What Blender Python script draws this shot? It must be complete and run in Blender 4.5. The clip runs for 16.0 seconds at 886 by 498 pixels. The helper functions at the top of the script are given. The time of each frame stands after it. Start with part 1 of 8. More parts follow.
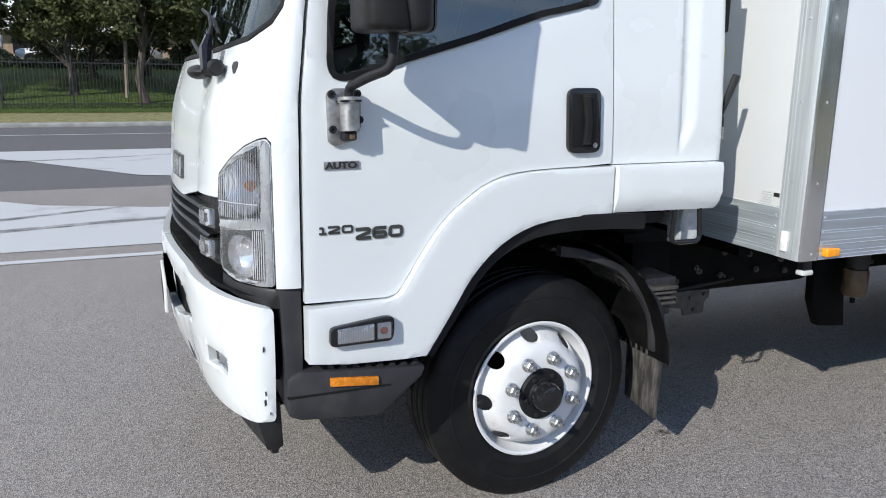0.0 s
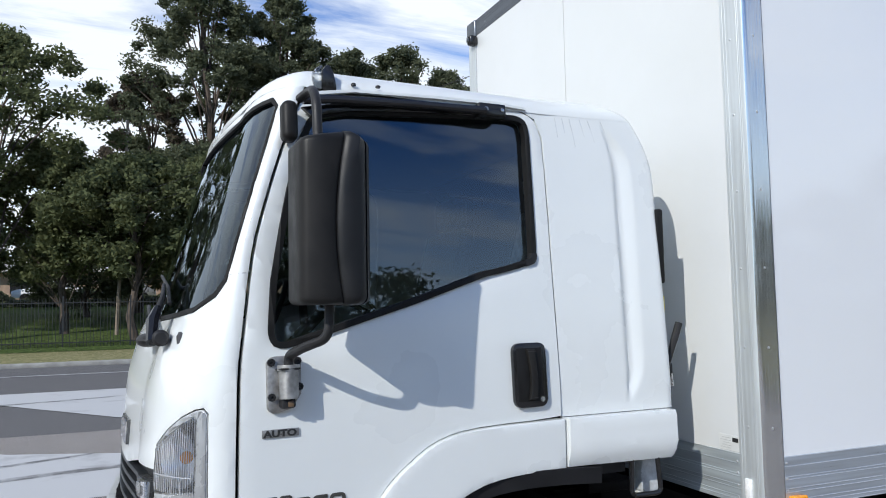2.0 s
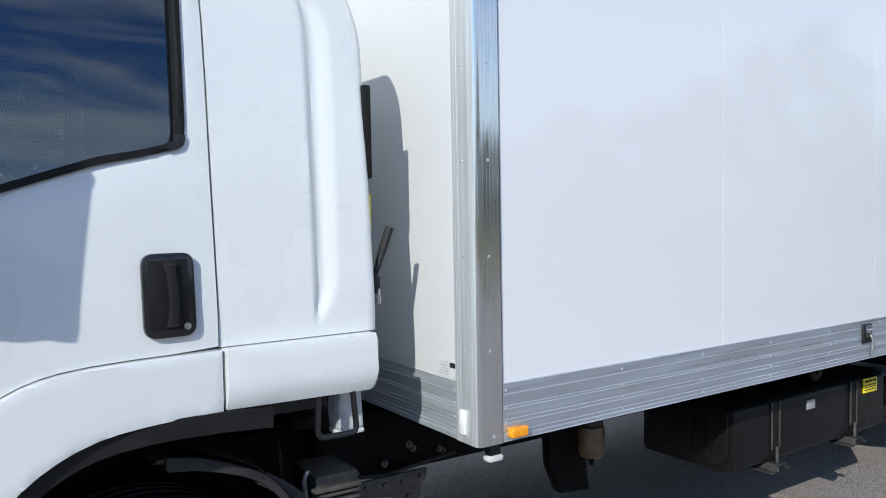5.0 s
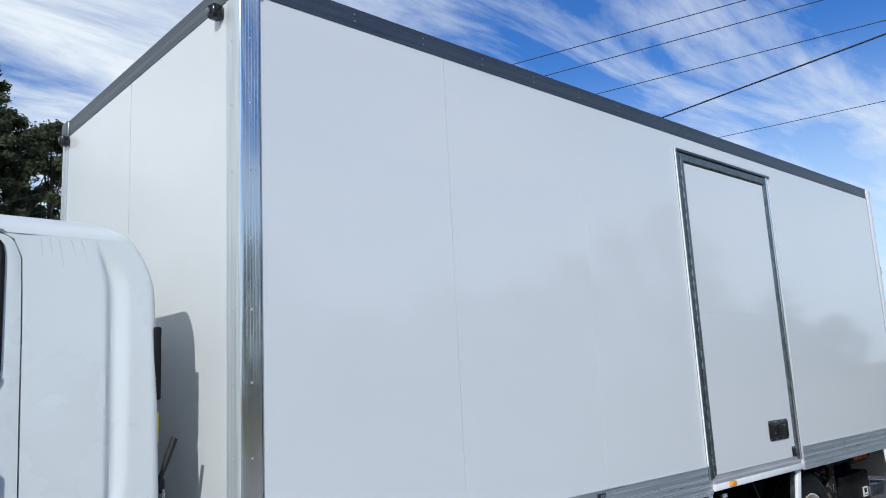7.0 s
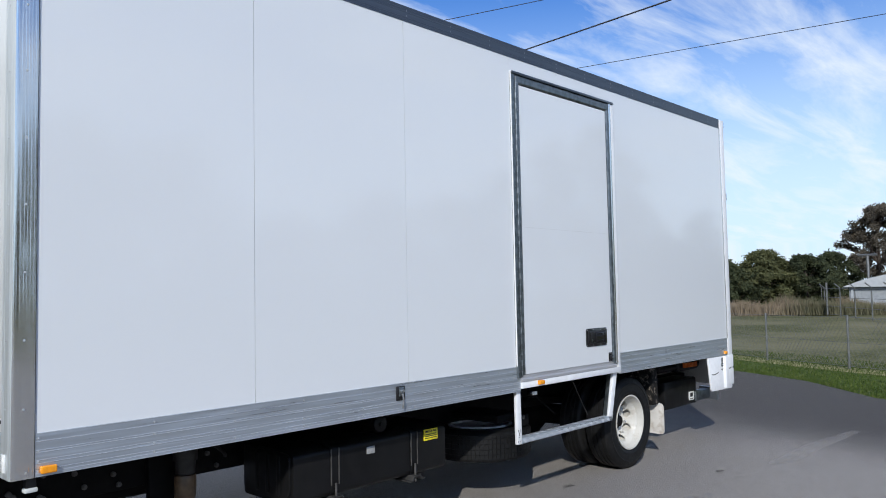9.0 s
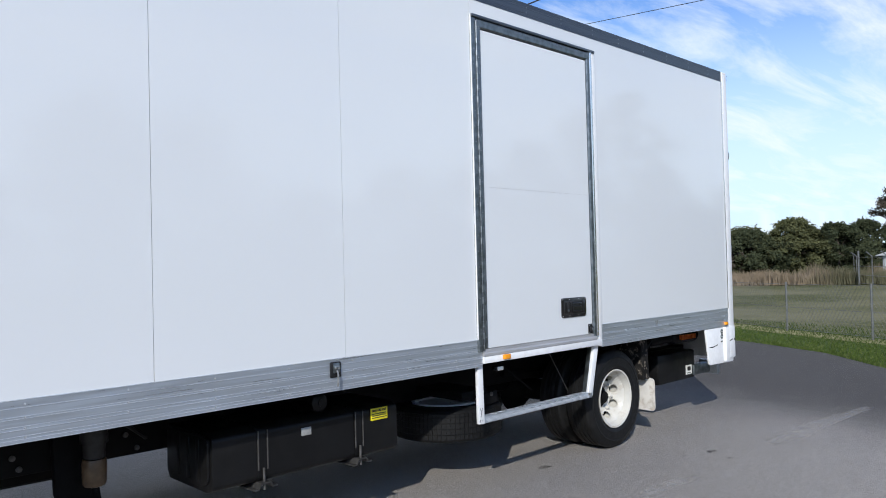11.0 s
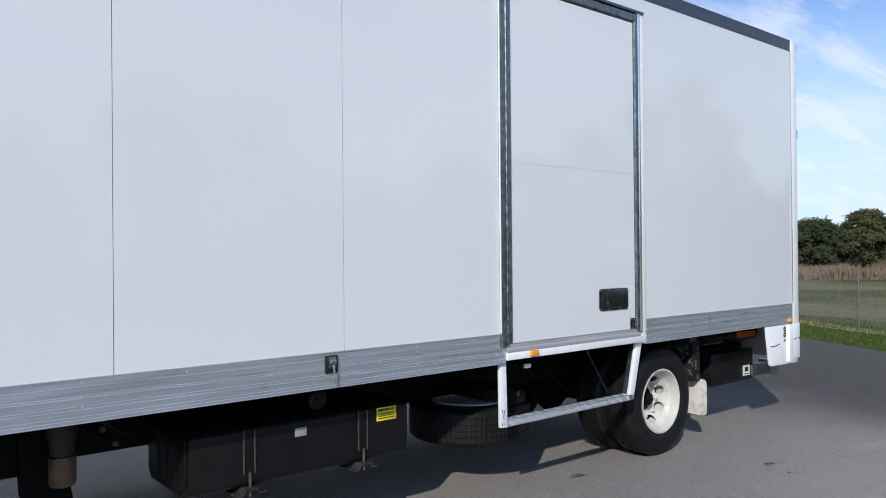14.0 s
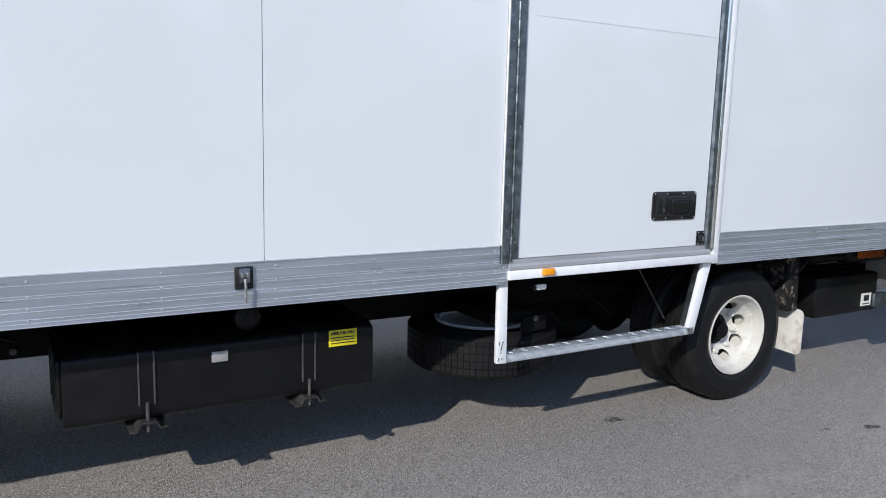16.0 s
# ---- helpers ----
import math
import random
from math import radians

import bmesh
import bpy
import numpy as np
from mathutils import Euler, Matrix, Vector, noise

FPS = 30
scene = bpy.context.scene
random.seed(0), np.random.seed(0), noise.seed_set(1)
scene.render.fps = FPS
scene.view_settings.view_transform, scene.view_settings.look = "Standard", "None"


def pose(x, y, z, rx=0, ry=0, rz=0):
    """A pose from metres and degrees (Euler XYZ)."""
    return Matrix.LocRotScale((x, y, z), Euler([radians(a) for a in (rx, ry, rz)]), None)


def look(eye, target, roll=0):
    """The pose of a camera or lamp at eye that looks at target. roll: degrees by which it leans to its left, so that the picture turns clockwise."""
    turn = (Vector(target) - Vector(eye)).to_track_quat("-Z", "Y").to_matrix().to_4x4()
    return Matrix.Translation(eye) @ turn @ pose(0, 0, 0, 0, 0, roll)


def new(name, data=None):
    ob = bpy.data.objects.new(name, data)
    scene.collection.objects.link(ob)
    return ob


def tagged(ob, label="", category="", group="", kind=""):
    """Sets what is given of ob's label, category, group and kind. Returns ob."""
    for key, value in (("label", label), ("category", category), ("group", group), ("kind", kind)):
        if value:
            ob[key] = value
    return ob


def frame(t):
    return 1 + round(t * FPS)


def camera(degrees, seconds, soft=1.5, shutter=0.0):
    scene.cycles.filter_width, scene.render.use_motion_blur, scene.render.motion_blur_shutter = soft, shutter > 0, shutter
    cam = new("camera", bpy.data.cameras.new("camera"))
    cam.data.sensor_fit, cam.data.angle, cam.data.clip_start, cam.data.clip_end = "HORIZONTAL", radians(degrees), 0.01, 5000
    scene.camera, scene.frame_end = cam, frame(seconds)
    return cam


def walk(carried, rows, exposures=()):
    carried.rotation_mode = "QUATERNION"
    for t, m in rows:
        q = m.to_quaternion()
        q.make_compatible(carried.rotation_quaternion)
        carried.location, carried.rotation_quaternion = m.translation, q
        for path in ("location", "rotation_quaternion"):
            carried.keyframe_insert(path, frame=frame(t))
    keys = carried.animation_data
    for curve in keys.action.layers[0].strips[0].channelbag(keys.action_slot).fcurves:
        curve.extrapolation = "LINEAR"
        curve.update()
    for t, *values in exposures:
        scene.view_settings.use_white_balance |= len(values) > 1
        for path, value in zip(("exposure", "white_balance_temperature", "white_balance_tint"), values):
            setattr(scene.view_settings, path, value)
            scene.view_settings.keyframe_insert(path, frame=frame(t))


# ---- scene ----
cam = camera(60.4, 16.0, soft=1.0)
PATH = [
    (0, (-2.144, -1.984, 1.514), (-1.426, -0.17, 1.077), 0.6),
    (0.5, (-2.049, -2.016, 1.554), (-1.337, -0.171, 1.256), 0.1),
    (1, (-2.025, -2.037, 1.566), (-1.311, -0.173, 1.443), -0.4),
    (1.5, (-2.03, -2.027, 1.593), (-1.286, -0.171, 1.617), -0.6),
    (2, (-2.016, -2.045, 1.619), (-1.257, -0.2, 1.764), -1.1),
    (2.5, (-2.011, -2.06, 1.63), (-1.237, -0.228, 1.838), -1.3),
    (3, (-1.981, -2.061, 1.626), (-1.186, -0.237, 1.823), -1.5),
    (3.5, (-1.9, -1.968, 1.594), (-1.057, -0.158, 1.709), -1.4),
    (4, (-1.71, -1.741, 1.571), (-0.801, 0.041, 1.578), -1.0),
    (4.5, (-1.495, -1.639, 1.574), (-0.481, 0.082, 1.48), -0.7),
    (5, (-1.288, -1.767, 1.576), (-0.182, -0.103, 1.481), -1.0),
    (5.2, (-1.297, -1.833, 1.58), (-0.14, -0.204, 1.514), -1.2),
    (7.3, (-1.382, -2.809, 1.701), (-0.039, -1.373, 2.065), -2.8),
    (7.5, (-1.381, -2.906, 1.704), (-0.027, -1.477, 2.054), -2.5),
    (8, (-1.323, -3.067, 1.671), (0.08, -1.668, 1.949), -2.1),
    (8.5, (-1.2, -3.223, 1.64), (0.235, -1.844, 1.837), -1.6),
    (9, (-1.057, -3.368, 1.611), (0.401, -2.004, 1.724), -1.1),
    (9.2, (-1.01, -3.401, 1.61), (0.453, -2.039, 1.69), -1.1),
    (11.3, (-0.29, -3.394, 1.565), (1.093, -1.951, 1.605), -1.7),
    (11.5, (-0.255, -3.463, 1.583), (1.109, -2.001, 1.643), -2.1),
    (12, (-0.188, -3.51, 1.593), (1.137, -2.018, 1.732), -2.6),
    (12.5, (-0.188, -3.543, 1.651), (1.099, -2.031, 1.897), -3.2),
    (13, (-0.161, -3.473, 1.628), (1.109, -1.95, 1.881), -2.7),
    (13.5, (-0.051, -3.363, 1.549), (1.225, -1.829, 1.677), -1.3),
    (14, (0.17, -3.165, 1.54), (1.464, -1.64, 1.551), -0.5),
    (14.5, (0.456, -3.11, 1.539), (1.74, -1.579, 1.461), 0.2),
    (15, (0.821, -3.094, 1.558), (2.062, -1.532, 1.414), 0.6),
    (15.5, (1.108, -2.941, 1.542), (2.262, -1.322, 1.321), 1.3),
    (16, (1.372, -2.771, 1.558), (2.37, -1.065, 1.257), 1.5),
]
# the film camera's own brightness and tint along the way
EXPOSURES = [(0.0, 0.25, 6540, 8), (1.5, 0.15, 6420, 8), (2.5, -0.07, 6390, 8), (3.5, -0.06, 6380, 8), (5.0, 0.11, 6340, 8), (7.4, -0.26, 6190, 6), (9.0, -0.11, 6300, 8),
             (11.5, 0.02, 6360, 8), (12.1, -0.06, 6350, 8), (12.8, -0.25, 6320, 8), (13.5, -0.21, 6380, 8), (14.2, -0.06, 6420, 9), (15.0, 0.04, 6460, 9), (16.0, 0.10, 6440, 9)]
walk(cam, [(t, look(eye, target, roll)) for t, eye, target, roll in PATH], EXPOSURES)

# ---- light ----
SUN_DIR = Vector((1.34, 0.98, -1.0)).normalized()   # the way the sunlight travels
world = bpy.data.worlds.new("sky")
scene.world = world
world.use_nodes = True
wn, wl = world.node_tree.nodes, world.node_tree.links
wn.clear()
w_out, w_bg = wn.new("ShaderNodeOutputWorld"), wn.new("ShaderNodeBackground")
w_sky = wn.new("ShaderNodeTexSky")
w_sky.sky_type, w_sky.sun_disc = "NISHITA", False
w_sky.sun_elevation = math.asin(-SUN_DIR.z)
w_sky.sun_rotation = math.atan2(-SUN_DIR.x, -SUN_DIR.y)
w_sky.air_density, w_sky.dust_density, w_sky.ozone_density = 1.0, 0.6, 2.5
# wisps of cloud, wider towards the horizon
w_tc, w_sep = wn.new("ShaderNodeTexCoord"), wn.new("ShaderNodeSeparateXYZ")
w_z = wn.new("ShaderNodeMath"); w_z.operation = "MAXIMUM"; w_z.inputs[1].default_value = 0.05
w_add = wn.new("ShaderNodeMath"); w_add.operation = "ADD"; w_add.inputs[1].default_value = 0.12
w_dx = wn.new("ShaderNodeMath"); w_dx.operation = "DIVIDE"
w_dy = wn.new("ShaderNodeMath"); w_dy.operation = "DIVIDE"
w_comb = wn.new("ShaderNodeCombineXYZ")
w_map = wn.new("ShaderNodeMapping")
w_map.inputs["Rotation"].default_value = (0, 0, radians(12))
w_map.inputs["Location"].default_value = (0.35, 0.8, 0)
w_map.inputs["Scale"].default_value = (0.62, 1.8, 1)
w_no = wn.new("ShaderNodeTexNoise")
w_no.inputs["Scale"].default_value, w_no.inputs["Detail"].default_value = 2.0, 8
w_no.inputs["Roughness"].default_value, w_no.inputs["Distortion"].default_value = 0.60, 0.45
w_ramp = wn.new("ShaderNodeValToRGB")
w_ramp.color_ramp.elements[0].position, w_ramp.color_ramp.elements[1].position = 0.47, 0.76
w_mix = wn.new("ShaderNodeMix"); w_mix.data_type = "RGBA"
w_mix.inputs[7].default_value = (9.1, 9.55, 10.15, 1)
w_haze = wn.new("ShaderNodeMix"); w_haze.data_type = "RGBA"
w_haze.inputs[7].default_value = (7.6, 9.3, 10.8, 1)
w_hz = wn.new("ShaderNodeMapRange")
w_hz.interpolation_type = "SMOOTHSTEP"
w_hz.inputs[1].default_value, w_hz.inputs[2].default_value = 0.06, 0.41
w_hz.inputs[3].default_value, w_hz.inputs[4].default_value = 0.9, 0.0
w_tint = wn.new("ShaderNodeMix"); w_tint.data_type = "RGBA"; w_tint.blend_type = "MULTIPLY"
w_tint.inputs[0].default_value = 1.0
w_tint.inputs[7].default_value = (0.44, 0.86, 1.48, 1)
wl.new(w_tc.outputs["Generated"], w_sep.inputs[0])
wl.new(w_sep.outputs[2], w_z.inputs[0]); wl.new(w_z.outputs[0], w_add.inputs[0])
wl.new(w_sep.outputs[0], w_dx.inputs[0]); wl.new(w_add.outputs[0], w_dx.inputs[1])
wl.new(w_sep.outputs[1], w_dy.inputs[0]); wl.new(w_add.outputs[0], w_dy.inputs[1])
wl.new(w_dx.outputs[0], w_comb.inputs[0]); wl.new(w_dy.outputs[0], w_comb.inputs[1])
wl.new(w_comb.outputs[0], w_map.inputs[0]); wl.new(w_map.outputs[0], w_no.inputs["Vector"])
# thicker cloud beyond the road, clear sky behind the yard
w_side = wn.new("ShaderNodeMapRange")
w_side.inputs[1].default_value, w_side.inputs[2].default_value = 0.05, 0.9
w_side.inputs[3].default_value, w_side.inputs[4].default_value = 0.015, 0.25
w_sum = wn.new("ShaderNodeMath"); w_sum.operation = "ADD"
w_dot = wn.new("ShaderNodeVectorMath"); w_dot.operation = "DOT_PRODUCT"
w_dot.inputs[1].default_value = (-0.6, 0.8, 0)
wl.new(w_tc.outputs["Generated"], w_dot.inputs[0]); wl.new(w_dot.outputs["Value"], w_side.inputs[0]); wl.new(w_side.outputs[0], w_sum.inputs[1])
wl.new(w_no.outputs["Fac"], w_sum.inputs[0]); wl.new(w_sum.outputs[0], w_ramp.inputs[0])
wl.new(w_sky.outputs[0], w_tint.inputs[6])
wl.new(w_sep.outputs[2], w_hz.inputs[0]); wl.new(w_hz.outputs[0], w_haze.inputs[0])
wl.new(w_tint.outputs[2], w_haze.inputs[6])
wl.new(w_ramp.outputs[0], w_mix.inputs[0]); wl.new(w_haze.outputs[2], w_mix.inputs[6])
wl.new(w_mix.outputs[2], w_bg.inputs[0]); wl.new(w_bg.outputs[0], w_out.inputs[0])
w_bg.inputs[1].default_value = 0.108

sun_data = bpy.data.lights.new("sun", "SUN")
sun_data.energy, sun_data.angle, sun_data.color = 3.85, radians(0.53), (1.0, 0.958, 0.90)
sun = new("sun", sun_data)
sun.matrix_world = Matrix.Translation((-20, -15, 20)) @ SUN_DIR.to_track_quat("-Z", "Y").to_matrix().to_4x4()


# ---- materials ----
def material(name, color, rough=0.5, metal=0.0, vary=0.12, scale=8.0, bump=0.0, bump_scale=60.0, coat=0.0,
             dark=None, spread=(0.35, 0.65), stretch=(1, 1, 1), rough_vary=0.1, dirt=None, dirt_scale=1.2,
             dirt_at=(0.55, 0.75), spec=0.5, detail=6.0, coat_rough=0.04):
    """A surface: base colour with grain at one scale, stains at a wider one, gloss that varies, fine relief."""
    m = bpy.data.materials.new(name)
    m.use_nodes = True
    n, l = m.node_tree.nodes, m.node_tree.links
    b = n["Principled BSDF"]
    b.inputs["Metallic"].default_value = metal
    b.inputs["Specular IOR Level"].default_value = spec
    b.inputs["Coat Weight"].default_value = coat
    b.inputs["Coat Roughness"].default_value = coat_rough
    tc, mp = n.new("ShaderNodeTexCoord"), n.new("ShaderNodeMapping")
    mp.inputs["Scale"].default_value = stretch
    l.new(tc.outputs["Object"], mp.inputs[0])
    no = n.new("ShaderNodeTexNoise")
    no.inputs["Scale"].default_value, no.inputs["Detail"].default_value = scale, detail
    l.new(mp.outputs[0], no.inputs["Vector"])
    ramp = n.new("ShaderNodeValToRGB")
    c = Vector(color)
    lo = Vector(dark) if dark else c * (1 - vary)
    hi = c * (1 + vary * 0.6)
    ramp.color_ramp.elements[0].position, ramp.color_ramp.elements[1].position = spread
    ramp.color_ramp.elements[0].color = (*lo, 1)
    ramp.color_ramp.elements[1].color = (*[min(v, 0.95) for v in hi], 1)
    l.new(no.outputs["Fac"], ramp.inputs[0])
    colour = ramp.outputs[0]
    if dirt:
        wide = n.new("ShaderNodeTexNoise")
        wide.inputs["Scale"].default_value, wide.inputs["Detail"].default_value = dirt_scale, 8
        wide.inputs["Roughness"].default_value = 0.65
        l.new(mp.outputs[0], wide.inputs["Vector"])
        rng = n.new("ShaderNodeMapRange")
        rng.inputs[1].default_value, rng.inputs[2].default_value = dirt_at
        l.new(wide.outputs["Fac"], rng.inputs[0])
        mix = n.new("ShaderNodeMix"); mix.data_type = "RGBA"
        mix.inputs[7].default_value = (*dirt, 1)
        l.new(rng.outputs[0], mix.inputs[0]); l.new(colour, mix.inputs[6])
        colour = mix.outputs[2]
    l.new(colour, b.inputs["Base Color"])
    rr = n.new("ShaderNodeMapRange")
    rr.inputs[1].default_value, rr.inputs[2].default_value = 0.3, 0.7
    rr.inputs[3].default_value = max(0.02, rough - rough_vary)
    rr.inputs[4].default_value = min(1.0, rough + rough_vary)
    l.new(no.outputs["Fac"], rr.inputs[0]); l.new(rr.outputs[0], b.inputs["Roughness"])
    if bump:
        fine = n.new("ShaderNodeTexNoise")
        fine.inputs["Scale"].default_value, fine.inputs["Detail"].default_value = bump_scale, 4
        l.new(mp.outputs[0], fine.inputs["Vector"])
        bp = n.new("ShaderNodeBump")
        bp.inputs["Strength"].default_value, bp.inputs["Distance"].default_value = bump, 0.01
        l.new(fine.outputs["Fac"], bp.inputs["Height"]); l.new(bp.outputs[0], b.inputs["Normal"])
    return m


def glass(name, tint, gloss=1.6):
    """Thin pane: Fresnel gloss over a tinted clear body."""
    m = bpy.data.materials.new(name)
    m.use_nodes = True
    n, l = m.node_tree.nodes, m.node_tree.links
    n.clear()
    out, mix, fr = n.new("ShaderNodeOutputMaterial"), n.new("ShaderNodeMixShader"), n.new("ShaderNodeFresnel")
    tr, gl = n.new("ShaderNodeBsdfTransparent"), n.new("ShaderNodeBsdfGlossy")
    gl.inputs[0].default_value = (0.80, 0.90, 1.0, 1)
    fr.inputs["IOR"].default_value = gloss
    gl.inputs["Roughness"].default_value = 0.015
    tr.inputs[0].default_value = (*tint, 1)
    no, bp = n.new("ShaderNodeTexNoise"), n.new("ShaderNodeBump")
    no.inputs["Scale"].default_value = 2.2
    bp.inputs["Strength"].default_value, bp.inputs["Distance"].default_value = 0.03, 0.02
    l.new(no.outputs["Fac"], bp.inputs["Height"]); l.new(bp.outputs[0], gl.inputs["Normal"])
    l.new(fr.outputs[0], mix.inputs[0]); l.new(tr.outputs[0], mix.inputs[1])
    l.new(gl.outputs[0], mix.inputs[2]); l.new(mix.outputs[0], out.inputs[0])
    return m


def lens_glass(name, color, ribs=0.0, rough=0.06, milk=0.0):
    """Clear lamp glass: a see-through shell whose gloss is broken by fine ribs."""
    m = bpy.data.materials.new(name)
    m.use_nodes = True
    n, l = m.node_tree.nodes, m.node_tree.links
    n.clear()
    out, mix = n.new("ShaderNodeOutputMaterial"), n.new("ShaderNodeMixShader")
    tr, gl, fr = n.new("ShaderNodeBsdfTransparent"), n.new("ShaderNodeBsdfGlossy"), n.new("ShaderNodeFresnel")
    tr.inputs[0].default_value = (*color, 1)
    gl.inputs["Roughness"].default_value = rough
    fr.inputs["IOR"].default_value = 1.75
    l.new(fr.outputs[0], mix.inputs[0]); l.new(tr.outputs[0], mix.inputs[1]); l.new(gl.outputs[0], mix.inputs[2])
    l.new(mix.outputs[0], out.inputs[0])
    if milk:
        haze, white = n.new("ShaderNodeMixShader"), n.new("ShaderNodeBsdfDiffuse")
        white.inputs[0].default_value = (0.8, 0.81, 0.82, 1)
        haze.inputs[0].default_value = milk
        l.new(tr.outputs[0], haze.inputs[1]); l.new(white.outputs[0], haze.inputs[2]); l.new(haze.outputs[0], mix.inputs[1])
    if ribs:
        cloud, di, mr = n.new("ShaderNodeMixShader"), n.new("ShaderNodeBsdfDiffuse"), n.new("ShaderNodeMapRange")
        di.inputs[0].default_value = (0.8, 0.81, 0.82, 1)
        mr.inputs[1].default_value, mr.inputs[2].default_value, mr.inputs[3].default_value, mr.inputs[4].default_value = 0.3, 0.8, 0.16, 0.62
        l.new(mr.outputs[0], cloud.inputs[0]); l.new(tr.outputs[0], cloud.inputs[1]); l.new(di.outputs[0], cloud.inputs[2])
        l.new(cloud.outputs[0], mix.inputs[1])
        tc, wv, bp = n.new("ShaderNodeTexCoord"), n.new("ShaderNodeTexWave"), n.new("ShaderNodeBump")
        mp = n.new("ShaderNodeMapping")
        mp.inputs["Rotation"].default_value = (0, 0, radians(-40))
        wv.bands_direction = "X"
        wv.inputs["Scale"].default_value = ribs
        bp.inputs["Strength"].default_value, bp.inputs["Distance"].default_value = 0.35, 0.004
        l.new(tc.outputs["Object"], mp.inputs[0]); l.new(mp.outputs[0], wv.inputs["Vector"]); l.new(wv.outputs["Fac"], bp.inputs["Height"])
        l.new(wv.outputs["Fac"], mr.inputs[0])
        l.new(bp.outputs[0], gl.inputs["Normal"])
    return m


M = {}
M["cab_white"] = material("cab_white_paint", (0.685, 0.708, 0.698), 0.3, vary=0.02, scale=3, coat=0.7, rough_vary=0.05,
                          bump=0.006, bump_scale=90)
M["box_white"] = material("panel_white", (0.722, 0.737, 0.747), 0.26, vary=0.006, scale=2, coat=1.0, coat_rough=0.06, rough_vary=0.0,
                          dirt=(0.70, 0.71, 0.725), dirt_scale=0.5, dirt_at=(0.4, 1.0))
# box white again, its colour lowered to hold down the sunlit front wall
M["front_toned"] = material("front_panel_toned_white", (0.61, 0.622, 0.612), 0.26, vary=0.006, scale=2, coat=0.15, rough_vary=0.0,
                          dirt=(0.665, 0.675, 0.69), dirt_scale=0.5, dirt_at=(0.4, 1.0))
M["frame_white"] = material("frame_white_paint", (0.80, 0.80, 0.80), 0.4, vary=0.05, scale=20,
                            dirt=(0.42, 0.40, 0.37), dirt_scale=9, dirt_at=(0.62, 0.8))
M["alu"] = material("milled_aluminium", (0.66, 0.67, 0.67), 0.12, metal=0.92, vary=0.06, scale=5, stretch=(16, 16, 0.5), rough_vary=0.05,
                    dirt=(0.60, 0.61, 0.60), dirt_scale=2, dirt_at=(0.52, 0.85))
M["alu_long"] = material("extruded_aluminium", (0.485, 0.53, 0.585), 0.34, metal=0.68, vary=0.14, scale=4, stretch=(0.5, 14, 14),
                         rough_vary=0.09, dirt=(0.42, 0.44, 0.46), dirt_scale=2.2, dirt_at=(0.5, 0.8))
M["alu_matte"] = material("matte_aluminium", (0.545, 0.575, 0.58), 0.33, metal=0.4, vary=0.10, scale=5, stretch=(16, 16, 0.5), rough_vary=0.05,
                         dirt=(0.50, 0.52, 0.51), dirt_scale=3, dirt_at=(0.5, 0.8))
M["alu_cross"] = material("extruded_aluminium_front", (0.545, 0.60, 0.62), 0.38, metal=0.55, vary=0.14, scale=4, stretch=(14, 0.5, 14),
                          rough_vary=0.09, dirt=(0.42, 0.44, 0.46), dirt_scale=2.2, dirt_at=(0.5, 0.8))
M["mirror_black"] = material("mirror_shell_plastic", (0.014, 0.0135, 0.013), 0.5, spec=0.2, vary=0.2, scale=14, bump=0.06, bump_scale=700,
                             dirt=(0.026, 0.025, 0.024), dirt_scale=7, dirt_at=(0.55, 0.9))
# paler than the metal around it: the gleam of raised edges as colour
M["rib"] = material("gleam_rib", (0.68, 0.70, 0.73), 0.35, metal=0.3, vary=0.15, scale=6, stretch=(0.5, 1, 1))
M["alu_dark"] = material("dull_grey_aluminium", (0.15, 0.163, 0.18), 0.38, metal=1.0, vary=0.12, scale=4, stretch=(0.6, 1, 12), rough_vary=0.08)
M["galv"] = material("galvanised_steel", (0.25, 0.275, 0.285), 0.42, metal=1.0, vary=0.3, scale=26, rough_vary=0.12)
M["foot_grey"] = material("dull_anodised_strip", (0.42, 0.42, 0.43), 0.42, metal=0.3, vary=0.1, scale=6, stretch=(0.5, 8, 8))
M["rivet"] = material("bright_rivet", (0.54, 0.55, 0.56), 0.35, metal=0.45, vary=0.15, scale=40)
M["rivet_dull"] = material("dull_rivet", (0.34, 0.35, 0.365), 0.4, metal=0.85, vary=0.2, scale=40)
M["steel"] = material("bright_steel", (0.6, 0.6, 0.6), 0.3, metal=1.0, vary=0.2, scale=40)
M["cast"] = material("worn_grey_casting", (0.34, 0.335, 0.325), 0.45, metal=0.75, vary=0.3, scale=40, bump=0.1, bump_scale=120)
M["black_plastic"] = material("black_grained_plastic", (0.015, 0.015, 0.016), 0.5, spec=0.35, vary=0.2, scale=30, bump=0.12, bump_scale=500)
M["black_gloss"] = material("black_gloss_plastic", (0.012, 0.012, 0.013), 0.15, vary=0.1, scale=30, rough_vary=0.05)
M["black_seal"] = material("black_rubber_seal", (0.010, 0.010, 0.010), 0.6, spec=0.2, vary=0.2, scale=40)
M["grey_plastic"] = material("charcoal_plastic", (0.030, 0.030, 0.033), 0.55, spec=0.35, vary=0.2, scale=12, bump=0.1, bump_scale=300,
                             dirt=(0.06, 0.057, 0.054), dirt_scale=6, dirt_at=(0.55, 0.9))
M["rubber"] = material("tyre_rubber", (0.0075, 0.0075, 0.0078), 0.55, spec=0.25, vary=0.25, scale=30, bump=0.1, bump_scale=200,
                       dirt=(0.02, 0.019, 0.018), dirt_scale=5, dirt_at=(0.52, 0.85))
